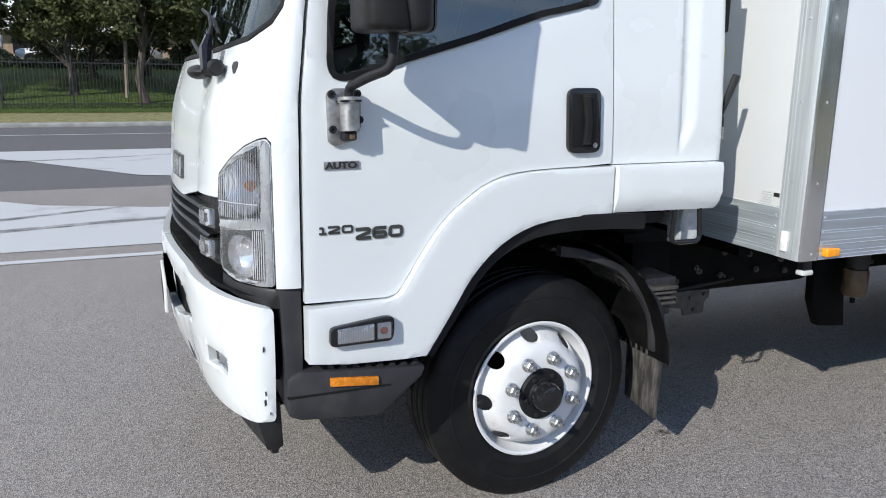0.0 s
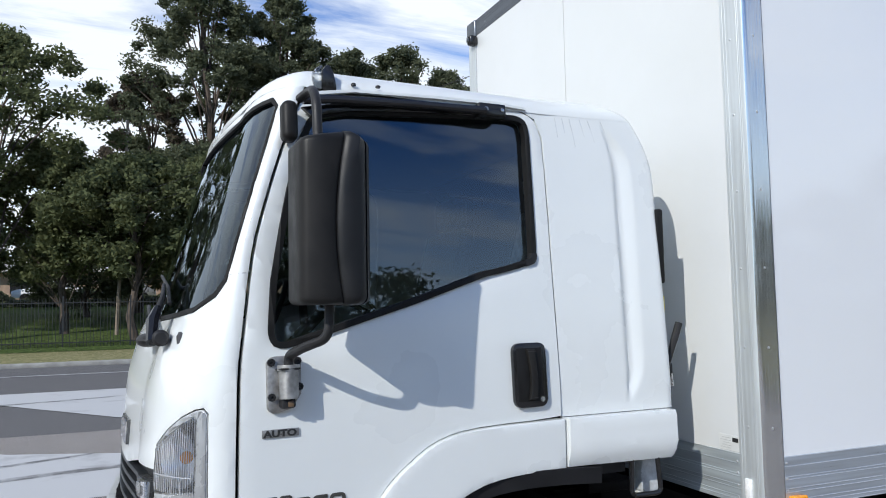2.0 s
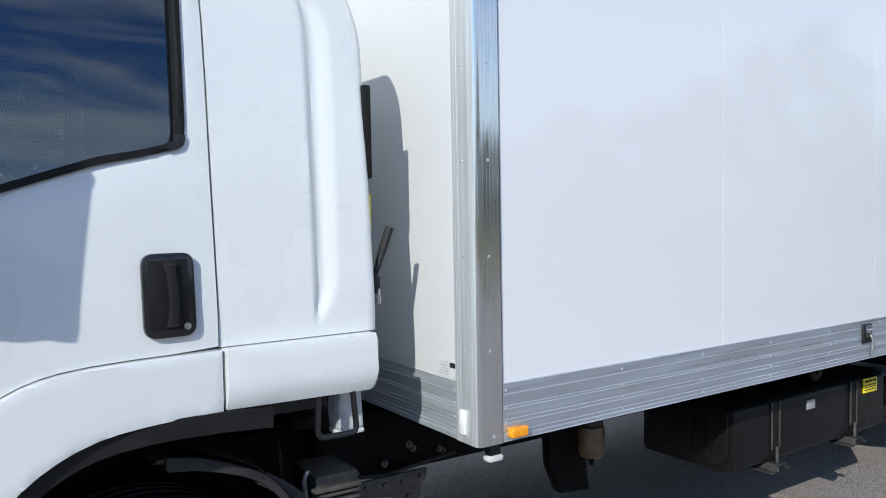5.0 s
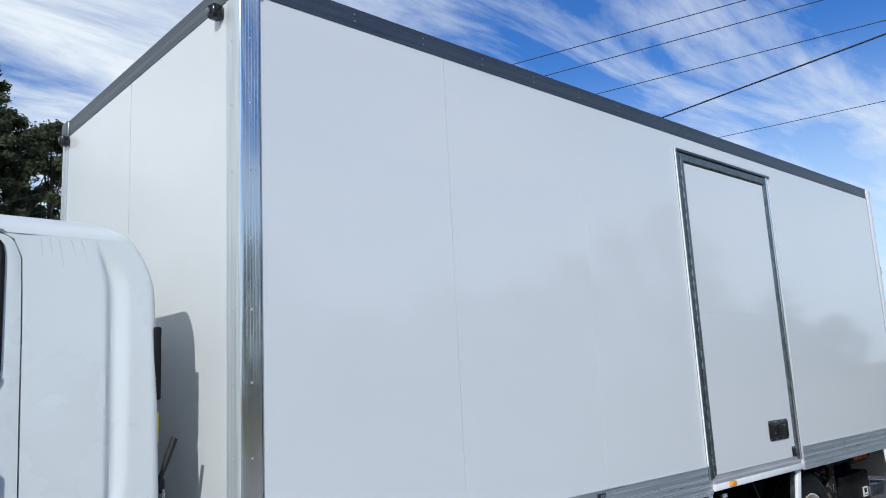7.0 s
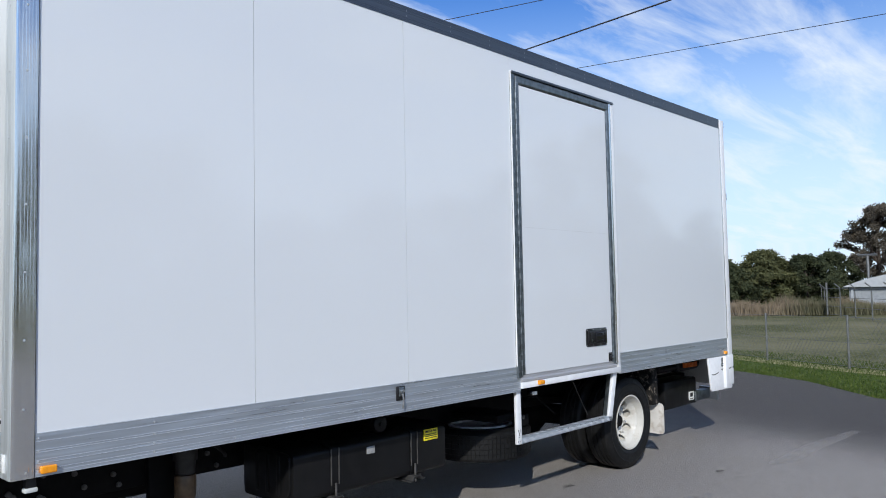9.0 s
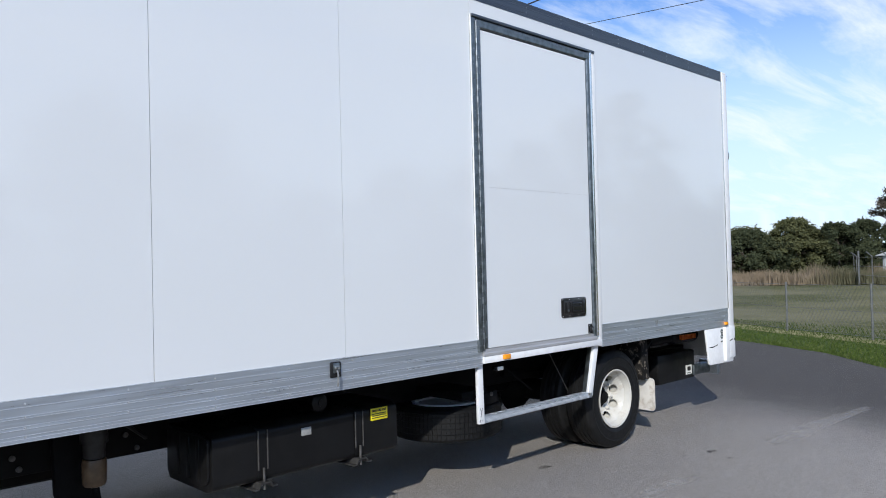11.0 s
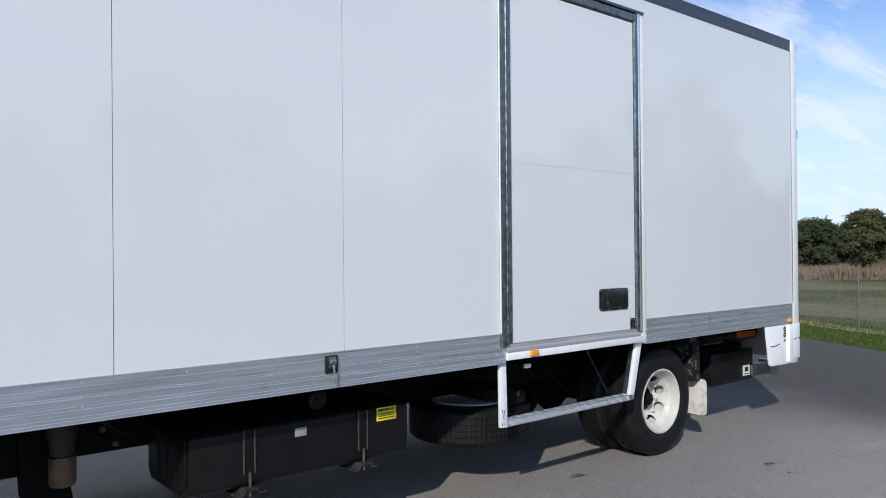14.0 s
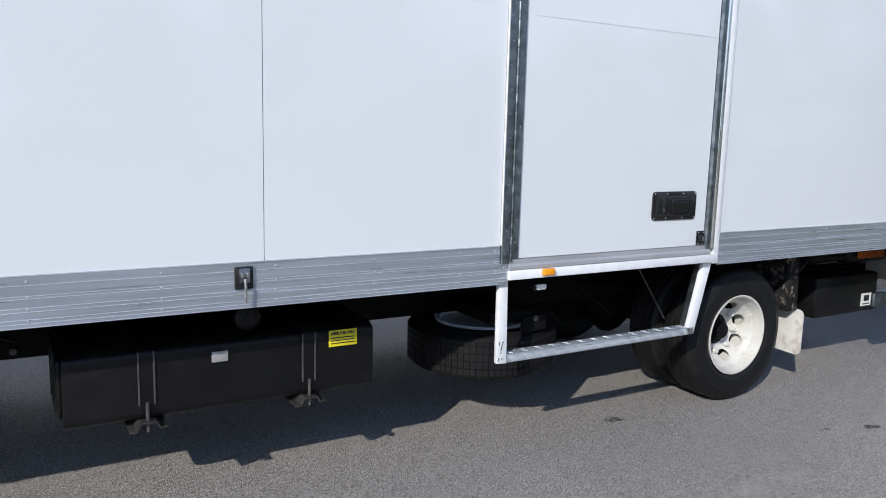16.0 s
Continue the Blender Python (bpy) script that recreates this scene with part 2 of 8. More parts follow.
M["rim_white"] = material("rim_white_paint", (0.68, 0.68, 0.675), 0.35, vary=0.04, scale=14, coat=0.3,
                          dirt=(0.45, 0.40, 0.33), dirt_scale=12, dirt_at=(0.62, 0.85))
# brown grime, over a base lowered for the shade inside the deep dish
M["rim_dirty_shaded"] = material("dusty_shaded_rim_paint", (0.58, 0.56, 0.51), 0.45, vary=0.06, scale=10, dirt=(0.34, 0.27, 0.19), dirt_scale=9, dirt_at=(0.54, 0.8))
M["chassis"] = material("chassis_black_paint", (0.005, 0.005, 0.0055), 0.7, spec=0.12, vary=0.4, scale=12,
                        dirt=(0.013, 0.012, 0.011), dirt_scale=5, dirt_at=(0.5, 0.8))
M["tank_black"] = material("tank_black_paint", (0.006, 0.006, 0.0065), 0.42, spec=0.25, vary=0.2, scale=9, rough_vary=0.1,
                           dirt=(0.011, 0.0105, 0.01), dirt_scale=4, dirt_at=(0.5, 0.85))
M["strap"] = material("dusty_steel_strap", (0.10, 0.095, 0.09), 0.55, metal=0.4, vary=0.3, scale=30)
M["trim_black"] = material("arch_trim_plastic", (0.010, 0.010, 0.011), 0.6, vary=0.2, scale=20, spec=0.25, bump=0.08, bump_scale=400)
M["muddy"] = material("dried_mud_on_rubber", (0.075, 0.068, 0.060), 0.9, vary=0.6, scale=14, stretch=(2.5, 2.5, 1), spec=0.1, dark=(0.018, 0.017, 0.015),
                      bump=0.2, bump_scale=60)
M["mud_light"] = material("pale_mud_on_rubber", (0.085, 0.08, 0.073), 0.9, vary=0.6, scale=9, stretch=(4, 4, 1), spec=0.1, dark=(0.035, 0.033, 0.03), dirt=(0.03, 0.028, 0.026), dirt_scale=6, dirt_at=(0.5, 0.65), bump=0.2, bump_scale=60)
M["mud_dark"] = material("brown_mud_on_black_rubber", (0.02, 0.019, 0.018), 0.9, vary=0.5, scale=12, spec=0.1, dirt=(0.17, 0.145, 0.12), dirt_scale=26, dirt_at=(0.54, 0.62), bump=0.2, bump_scale=60)
M["strap_dark"] = material("dark_strap_foot", (0.035, 0.033, 0.031), 0.6, metal=0.3, vary=0.3, scale=30)
M["flap_white"] = material("mud_stained_white_flap", (0.66, 0.63, 0.58), 0.6, vary=0.12, scale=8,
                           dirt=(0.34, 0.26, 0.19), dirt_scale=11, dirt_at=(0.52, 0.75))
M["glass_side"] = glass("tinted_side_glass", (0.50, 0.55, 0.555), 2.1)
M["glass_front"] = glass("windscreen_glass", (0.30, 0.38, 0.36), 1.75)
M["lens"] = lens_glass("clear_ribbed_lens", (0.95, 0.96, 0.98), rough=0.05, milk=0.05)
M["lens_low"] = lens_glass("clear_beam_lens", (0.95, 0.96, 0.98), milk=0.06)
M["lens_plain"] = lens_glass("clear_lens", (0.95, 0.96, 0.97))
M["lens_side"] = lens_glass("clear_side_lens", (0.95, 0.96, 0.98), milk=0.06)
M["lens_amber"] = material("amber_lens", (0.95, 0.33, 0.01), 0.2, vary=0.15, scale=60, coat=0.6)
M["lens_dim"] = material("dull_amber_lens", (0.62, 0.20, 0.012), 0.25, vary=0.2, scale=60, coat=0.4)
M["lens_white"] = material("white_reflector", (0.82, 0.82, 0.80), 0.25, vary=0.08, scale=80, coat=0.5)
M["grille_grey"] = material("grille_dark_chrome", (0.16, 0.165, 0.17), 0.25, metal=0.7, vary=0.15, scale=30)
M["badge_plate"] = material("dark_badge_plate", (0.27, 0.27, 0.265), 0.35, metal=0.5, vary=0.15, scale=60)
M["lamp_silver"] = material("lamp_silver", (0.58, 0.59, 0.60), 0.25, metal=0.3, vary=0.1, scale=30)
M["bowl"] = material("bright_reflector", (0.92, 0.92, 0.93), 0.22, metal=0.35, vary=0.04, scale=30)
M["nut_steel"] = material("zinc_wheel_nut", (0.55, 0.55, 0.54), 0.3, metal=0.9, vary=0.35, scale=60, dirt=(0.22, 0.2, 0.17), dirt_scale=40, dirt_at=(0.5, 0.7))
M["mirror_smooth"] = material("mirror_cover_plastic", (0.011, 0.0115, 0.0125), 0.42, spec=0.25, vary=0.15, scale=14, bump=0.05, bump_scale=900)
M["lens_rib"] = lens_glass("clear_lens_rib", (0.85, 0.87, 0.88), rough=0.12, milk=0.42)
M["lamp_bezel"] = material("lamp_bezel_grey", (0.36, 0.37, 0.375), 0.28, metal=0.3, vary=0.1, scale=20, coat=0.5)
M["chrome"] = material("chrome_reflector", (0.85, 0.85, 0.87), 0.18, metal=0.8, vary=0.05, scale=30)
M["bulb_red"] = material("red_bulb", (0.55, 0.10, 0.05), 0.3, vary=0.3, scale=80)
M["bulb"] = material("amber_bulb", (1.0, 0.36, 0.03), 0.2, vary=0.1, scale=50)
M["decal_grey"] = material("badge_grey", (0.075, 0.076, 0.07), 0.35, metal=0.5, vary=0.1, scale=60)
M["badge_silver"] = material("badge_silver", (0.45, 0.45, 0.44), 0.3, metal=0.8, vary=0.15, scale=60)
M["label_yellow"] = material("yellow_label", (0.80, 0.66, 0.02), 0.4, vary=0.05, scale=40)
M["label_grey"] = material("grey_plate", (0.42, 0.42, 0.41), 0.4, metal=0.3, vary=0.15, scale=60)
M["label_white"] = material("white_label", (0.78, 0.79, 0.76), 0.4, vary=0.04, scale=40)
M["label_pale"] = material("grey_white_sticker", (0.60, 0.61, 0.59), 0.4, vary=0.05, scale=40)
M["label_orange"] = material("orange_mark", (0.70, 0.16, 0.03), 0.5, vary=0.15, scale=60)
M["ink"] = material("black_print", (0.02, 0.02, 0.02), 0.5, vary=0.1, scale=50)
M["seat"] = material("grey_seat_cloth", (0.12, 0.12, 0.13), 0.9, vary=0.2, scale=60)
M["lining"] = material("cab_lining", (0.05, 0.05, 0.055), 0.85, vary=0.2, scale=20)
M["brass"] = material("filter_bowl_brown", (0.14, 0.09, 0.05), 0.4, vary=0.3, scale=20)
M["plastic_wrap"] = material("clear_plastic_wrap", (0.42, 0.44, 0.45), 0.12, vary=0.3, scale=24, bump=0.5, bump_scale=18)
M["bark"] = material("grey_brown_bark", (0.085, 0.066, 0.052), 0.9, vary=0.5, scale=6, stretch=(3, 3, 0.6), bump=0.4, bump_scale=14)


def leaf_material(name, light, dark, scale):
    """Thin leaves: part of the light is thrown back, part shines through."""
    m = bpy.data.materials.new(name)
    m.use_nodes = True
    n, l = m.node_tree.nodes, m.node_tree.links
    n.clear()
    out, mix, di, tl = (n.new("ShaderNode" + k) for k in ("OutputMaterial", "MixShader", "BsdfDiffuse", "BsdfTranslucent"))
    tc, no, cr = n.new("ShaderNodeTexCoord"), n.new("ShaderNodeTexNoise"), n.new("ShaderNodeValToRGB")
    no.inputs["Scale"].default_value, no.inputs["Detail"].default_value = scale, 3
    cr.color_ramp.elements[0].position, cr.color_ramp.elements[1].position = 0.35, 0.65
    cr.color_ramp.elements[0].color, cr.color_ramp.elements[1].color = (*dark, 1), (*light, 1)
    l.new(tc.outputs["Object"], no.inputs["Vector"]); l.new(no.outputs["Fac"], cr.inputs[0])
    l.new(cr.outputs[0], di.inputs[0]); l.new(cr.outputs[0], tl.inputs[0])
    mix.inputs[0].default_value = 0.36
    l.new(di.outputs[0], mix.inputs[1]); l.new(tl.outputs[0], mix.inputs[2]); l.new(mix.outputs[0], out.inputs[0])
    return m


M["leaf"] = leaf_material("gum_leaves", (0.142, 0.158, 0.096), (0.094, 0.108, 0.068), 1.2)
M["leaf_light"] = leaf_material("olive_leaves", (0.142, 0.160, 0.078), (0.094, 0.110, 0.055), 1.0)
M["bush_dark"] = leaf_material("dark_bush_leaves", (0.098, 0.112, 0.062), (0.052, 0.062, 0.036), 0.8)
M["bush_olive"] = leaf_material("olive_bush_leaves", (0.170, 0.175, 0.085), (0.085, 0.092, 0.046), 0.8)
M["bush_brown"] = leaf_material("brown_bush_leaves", (0.165, 0.142, 0.112), (0.085, 0.075, 0.060), 0.8)
M["leaf_brown"] = leaf_material("brownish_leaves", (0.145, 0.122, 0.092), (0.08, 0.068, 0.053), 1.2)
M["reed"] = material("dry_reeds", (0.195, 0.152, 0.105), 0.9, vary=0.3, scale=0.28, dark=(0.105, 0.10, 0.055), spread=(0.42, 0.6), detail=5)
M["fence_black"] = material("black_fence_paint", (0.015, 0.016, 0.016), 0.5, vary=0.2, scale=20)
M["wire"] = material("galvanised_wire", (0.20, 0.205, 0.205), 0.5, metal=0.8, vary=0.2, scale=20)
M["cable"] = material("black_cable", (0.02, 0.02, 0.022), 0.6, vary=0.1, scale=10)
M["timber"] = material("weathered_timber", (0.22, 0.18, 0.14), 0.85, vary=0.3, scale=5, stretch=(4, 4, 0.5))
M["kerb"] = material("concrete_kerb", (0.34, 0.33, 0.30), 0.85, vary=0.2, scale=4, bump=0.1, bump_scale=40)
M["car_white"] = material("car_white_paint", (0.75, 0.76, 0.77), 0.3, vary=0.03, scale=4, coat=0.6)
M["car_silver"] = material("car_silver_paint", (0.45, 0.46, 0.48), 0.3, metal=0.6, vary=0.05, scale=4, coat=0.6)
M["car_blue"] = material("car_dark_blue_paint", (0.03, 0.05, 0.10), 0.3, vary=0.05, scale=4, coat=0.6)
M["brick_far"] = material("tan_wall", (0.36, 0.25, 0.18), 0.85, vary=0.15, scale=3)
M["roof_far"] = material("pale_roof", (0.52, 0.50, 0.47), 0.6, vary=0.1, scale=3)
M["shed"] = material("pale_shed_cladding", (0.44, 0.46, 0.48), 0.5, vary=0.08, scale=3)
M["shed_mesh"] = material("grey_shade_cloth", (0.30, 0.32, 0.34), 0.8, vary=0.12, scale=6)


def ground_material(name, base, dark, fleck, fleck_scale, patch=None, rough=0.85, bump=0.35, patch_scale=0.35, patch_mix=0.35, spec=0.06, rear_tone=None):
    """Aggregate or turf seen close: grain, flecks, broad patches."""
    m = bpy.data.materials.new(name)
    m.use_nodes = True
    n, l = m.node_tree.nodes, m.node_tree.links
    b = n["Principled BSDF"]
    tc = n.new("ShaderNodeTexCoord")
    no, vo, wide = n.new("ShaderNodeTexNoise"), n.new("ShaderNodeTexVoronoi"), n.new("ShaderNodeTexNoise")
    no.inputs["Scale"].default_value, no.inputs["Detail"].default_value = fleck_scale * 0.9, 6
    no.inputs["Roughness"].default_value = 0.7
    vo.inputs["Scale"].default_value = fleck_scale
    wide.inputs["Scale"].default_value, wide.inputs["Detail"].default_value = patch_scale, 6
    for node in (no, vo, wide):
        l.new(tc.outputs["Object"], node.inputs["Vector"])
    ramp = n.new("ShaderNodeValToRGB")
    ramp.color_ramp.elements[0].position, ramp.color_ramp.elements[1].position = 0.36, 0.72
    ramp.color_ramp.elements[0].color, ramp.color_ramp.elements[1].color = (*dark, 1), (*base, 1)
    stone, half = n.new("ShaderNodeSeparateColor"), n.new("ShaderNodeMix")
    l.new(vo.outputs["Color"], stone.inputs[0])
    half.inputs[0].default_value = 0.55
    l.new(no.outputs["Fac"], half.inputs[2]); l.new(stone.outputs[1], half.inputs[3]); l.new(half.outputs[0], ramp.inputs[0])
    fl = n.new("ShaderNodeMapRange")
    fl.inputs[1].default_value, fl.inputs[2].default_value = 0.80, 1.0
    sep = n.new("ShaderNodeSeparateColor")
    l.new(vo.outputs["Color"], sep.inputs[0]); l.new(sep.outputs[0], fl.inputs[0])
    mx = n.new("ShaderNodeMix"); mx.data_type = "RGBA"
    mx.inputs[7].default_value = (*fleck, 1)
    l.new(fl.outputs[0], mx.inputs[0]); l.new(ramp.outputs[0], mx.inputs[6])
    colour = mx.outputs[2]
    if patch:
        pr = n.new("ShaderNodeMapRange")
        pr.inputs[1].default_value, pr.inputs[2].default_value = 0.42, 0.66
        pr.inputs[4].default_value = patch_mix
        l.new(wide.outputs["Fac"], pr.inputs[0])
        m2 = n.new("ShaderNodeMix"); m2.data_type = "RGBA"; m2.blend_type = "MIX"
        m2.inputs[7].default_value = (*patch, 1)
        l.new(pr.outputs[0], m2.inputs[0]); l.new(colour, m2.inputs[6])
        colour = m2.outputs[2]
    if rear_tone:                # a darker colour blended in towards the rear of the yard
        sx, mr = n.new("ShaderNodeSeparateXYZ"), n.new("ShaderNodeMapRange")
        mr.interpolation_type = "SMOOTHSTEP"
        mr.inputs[1].default_value, mr.inputs[2].default_value, mr.inputs[4].default_value = 7.0, 10.2, 0.85
        ad = n.new("ShaderNodeMath"); ad.operation = "MULTIPLY_ADD"; ad.inputs[1].default_value = 2.5
        l.new(tc.outputs["Object"], sx.inputs[0]); l.new(wide.outputs["Fac"], ad.inputs[0]); l.new(sx.outputs[0], ad.inputs[2])
        l.new(ad.outputs[0], mr.inputs[0])
        m3 = n.new("ShaderNodeMix"); m3.data_type = "RGBA"
        m3.inputs[7].default_value = (*rear_tone, 1)
        l.new(mr.outputs[0], m3.inputs[0]); l.new(colour, m3.inputs[6])
        colour = m3.outputs[2]
    if rear_tone:                # single pale chippings among the dark ones
        ch, cm, m4 = n.new("ShaderNodeTexNoise"), n.new("ShaderNodeMapRange"), n.new("ShaderNodeMix")
        ch.inputs["Scale"].default_value, ch.inputs["Detail"].default_value = 95.0, 1
        cm.inputs[1].default_value, cm.inputs[2].default_value, cm.inputs[4].default_value = 0.66, 0.70, 0.75
        m4.data_type = "RGBA"
        m4.inputs[7].default_value = (*fleck, 1)
        l.new(tc.outputs["Object"], ch.inputs["Vector"]); l.new(ch.outputs["Fac"], cm.inputs[0]); l.new(cm.outputs[0], m4.inputs[0])
        l.new(colour, m4.inputs[6])
        colour = m4.outputs[2]
    l.new(colour, b.inputs["Base Color"])
    b.inputs["Roughness"].default_value = rough
    b.inputs["Specular IOR Level"].default_value = spec
    bp = n.new("ShaderNodeBump")
    bp.inputs["Strength"].default_value, bp.inputs["Distance"].default_value = bump, 0.006
    l.new(vo.outputs["Distance"], bp.inputs["Height"]); l.new(bp.outputs[0], b.inputs["Normal"])
    return m


M["asphalt"] = ground_material("grey_asphalt", (0.465, 0.427, 0.392), (0.12, 0.109, 0.10), (0.56, 0.525, 0.48), 260.0,
                               patch=(0.215, 0.198, 0.182), bump=0.5, rear_tone=(0.055, 0.052, 0.0515))
M["road"] = ground_material("road_asphalt", (0.17, 0.166, 0.162), (0.10, 0.098, 0.098), (0.27, 0.26, 0.25), 90.0,
                            patch=(0.15, 0.145, 0.14))
M["grass"] = ground_material("mown_grass", (0.125, 0.127, 0.052), (0.058, 0.063, 0.026), (0.19, 0.18, 0.092), 14.0,
                             patch=(0.24, 0.215, 0.135), patch_scale=0.16, bump=0.6, patch_mix=0.8)
M["lawn"] = ground_material("green_verge", (0.08, 0.115, 0.027), (0.04, 0.063, 0.015), (0.13, 0.15, 0.048), 22.0, bump=0.7)
M["verge"] = ground_material("dry_verge", (0.30, 0.27, 0.14), (0.16, 0.16, 0.07), (0.38, 0.34, 0.2), 12.0, bump=0.6)
M["lawn_far"] = ground_material("shaded_lawn", (0.085, 0.125, 0.035), (0.04, 0.06, 0.018), (0.14, 0.17, 0.06), 10.0, bump=0.6)


def worn_paint():
    """Road marking paint, worn through to the asphalt."""
    m = bpy.data.materials.new("worn_road_paint")
    m.use_nodes = True
    n, l = m.node_tree.nodes, m.node_tree.links
    b = n["Principled BSDF"]
    tc, no, fine = n.new("ShaderNodeTexCoord"), n.new("ShaderNodeTexNoise"), n.new("ShaderNodeTexNoise")
    no.inputs["Scale"].default_value, no.inputs["Detail"].default_value = 0.7, 8
    no.inputs["Roughness"].default_value = 0.6
    fine.inputs["Scale"].default_value = 30
    l.new(tc.outputs["Object"], no.inputs["Vector"]); l.new(tc.outputs["Object"], fine.inputs["Vector"])
    ramp = n.new("ShaderNodeValToRGB")
    ramp.color_ramp.elements[0].position, ramp.color_ramp.elements[1].position = 0.30, 0.44
    ramp.color_ramp.elements[0].color, ramp.color_ramp.elements[1].color = (0.26, 0.255, 0.25, 1), (0.50, 0.50, 0.49, 1)
    l.new(no.outputs["Fac"], ramp.inputs[0]); l.new(ramp.outputs[0], b.inputs["Base Color"])
    b.inputs["Roughness"].default_value = 0.7
    return m


M["road_paint"] = worn_paint()


def thin_mark(name, color, cover, scale, rough=0.8):
    """A faint mark on the ground: pigment broken by noise over the bare surface."""
    m = bpy.data.materials.new(name)
    m.use_nodes = True
    n, l = m.node_tree.nodes, m.node_tree.links
    n.clear()
    out, mix = n.new("ShaderNodeOutputMaterial"), n.new("ShaderNodeMixShader")
    tr, di = n.new("ShaderNodeBsdfTransparent"), n.new("ShaderNodeBsdfDiffuse")
    di.inputs[0].default_value = (*color, 1)
    tc, no, mr = n.new("ShaderNodeTexCoord"), n.new("ShaderNodeTexNoise"), n.new("ShaderNodeMapRange")
    no.inputs["Scale"].default_value, no.inputs["Detail"].default_value, no.inputs["Roughness"].default_value = scale, 8, 0.7
    mr.inputs[1].default_value, mr.inputs[2].default_value, mr.inputs[4].default_value = 0.35, 0.7, cover
    l.new(tc.outputs["Object"], no.inputs["Vector"]); l.new(no.outputs["Fac"], mr.inputs[0]); l.new(mr.outputs[0], mix.inputs[0])
    l.new(tr.outputs[0], mix.inputs[1]); l.new(di.outputs[0], mix.inputs[2]); l.new(mix.outputs[0], out.inputs[0])
    return m


M["pale_scuff"] = thin_mark("pale_dust_scuff", (0.46, 0.43, 0.40), 0.62, 7.0)
M["tyre_mark"] = thin_mark("dark_tyre_mark", (0.06, 0.058, 0.056), 0.75, 3.0)
M["oil_spot"] = thin_mark("dark_oil_spot", (0.03, 0.028, 0.026), 0.95, 30.0)
M["streak"] = thin_mark("grey_water_streak", (0.46, 0.46, 0.45), 0.3, 12.0)


# ---- mesh tools ----
SURVEY = [True]


def settle(v):
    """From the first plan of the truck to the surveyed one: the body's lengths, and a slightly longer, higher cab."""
    x, y, z = v
    if not SURVEY[0]:
        return Vector(v)
    u = float(np.interp(x, (-2.2, 0.0, 2.133, 3.25, 4.66, 5.12, 7.09, 7.3), (-2.239, 0.0, 2.169, 3.2875, 4.70, 5.12, 7.03, 7.24)))
    k = min(1.0, max(0.0, -x / 0.2))
    return Vector((u, y + 0.012 * k, z * (1 + 0.007 * k)))


def mesh_object(name, bm, mat, smooth=30.0):
    me = bpy.data.meshes.new(name)
    bm.to_mesh(me)
    bm.free()
    for m in (mat if isinstance(mat, (list, tuple)) else [mat]):
        me.materials.append(m)
    if smooth:
        me.polygons.foreach_set("use_smooth", [True] * len(me.polygons))
        me.set_sharp_from_angle(angle=radians(smooth))
    return new(name, me)


def part(name, bm, mat, parent, label="", smooth=30.0):
    if parent is not None and "on_truck" in parent:
        for v in bm.verts:
            v.co = settle(v.co)
    ob = mesh_object(name, bm, mat, smooth)
    ob.parent = parent
    if "on_truck" in parent:
        ob["on_truck"] = 1
    return tagged(ob, label) if label else ob


def thing(name, label, category, group="", kind=""):
    return tagged(new(name), label, category, group, kind)


def share(name, me, parent, m):
    """One more piece on mesh data that is already there."""
    ob = new(name, me)
    ob.parent = parent
    if "on_truck" in parent:
        m = Matrix.Translation(settle(m.translation) - m.translation) @ m
    ob.matrix_basis = m
    return ob


def add_box(bm, x0, x1, y0, y1, z0, z1, bevel=0.0, seg=2):
    made = bmesh.ops.create_cube(bm, size=1)["verts"]
    for v in made:
        v.co = Vector(((x0 + x1) / 2 + v.co.x * (x1 - x0), (y0 + y1) / 2 + v.co.y * (y1 - y0), (z0 + z1) / 2 + v.co.z * (z1 - z0)))
    if bevel:
        edges = list({e for v in made for e in v.link_edges})
        bmesh.ops.bevel(bm, geom=edges, offset=bevel, segments=seg, affect="EDGES", profile=0.5)
    return made


def box(x0, x1, y0, y1, z0, z1, bevel=0.0, seg=2):
    bm = bmesh.new()
    add_box(bm, x0, x1, y0, y1, z0, z1, bevel, seg)
    return bm


def add_prism(bm, loop, axis, a, b):
    """A flat outline of (p, q) pairs drawn along an axis from a to b. axis y: (x, z); x: (y, z); z: (x, y)."""
    def at(p, q, d):
        return {"y": (p, d, q), "x": (d, p, q), "z": (p, q, d)}[axis]
    lo = [bm.verts.new(at(p, q, a)) for p, q in loop]
    hi = [bm.verts.new(at(p, q, b)) for p, q in loop]
    n = len(loop)
    bm.faces.new(lo)
    bm.faces.new(hi[::-1])
    for i in range(n):
        bm.faces.new((lo[i], hi[i], hi[(i + 1) % n], lo[(i + 1) % n]))
    bmesh.ops.recalc_face_normals(bm, faces=bm.faces[:])
    return bm


def prism(loop, axis, a, b, bevel=0.0):
    bm = add_prism(bmesh.new(), loop, axis, a, b)
    if bevel:
        bmesh.ops.bevel(bm, geom=bm.edges[:], offset=bevel, segments=2, affect="EDGES", profile=0.5)
    return bm


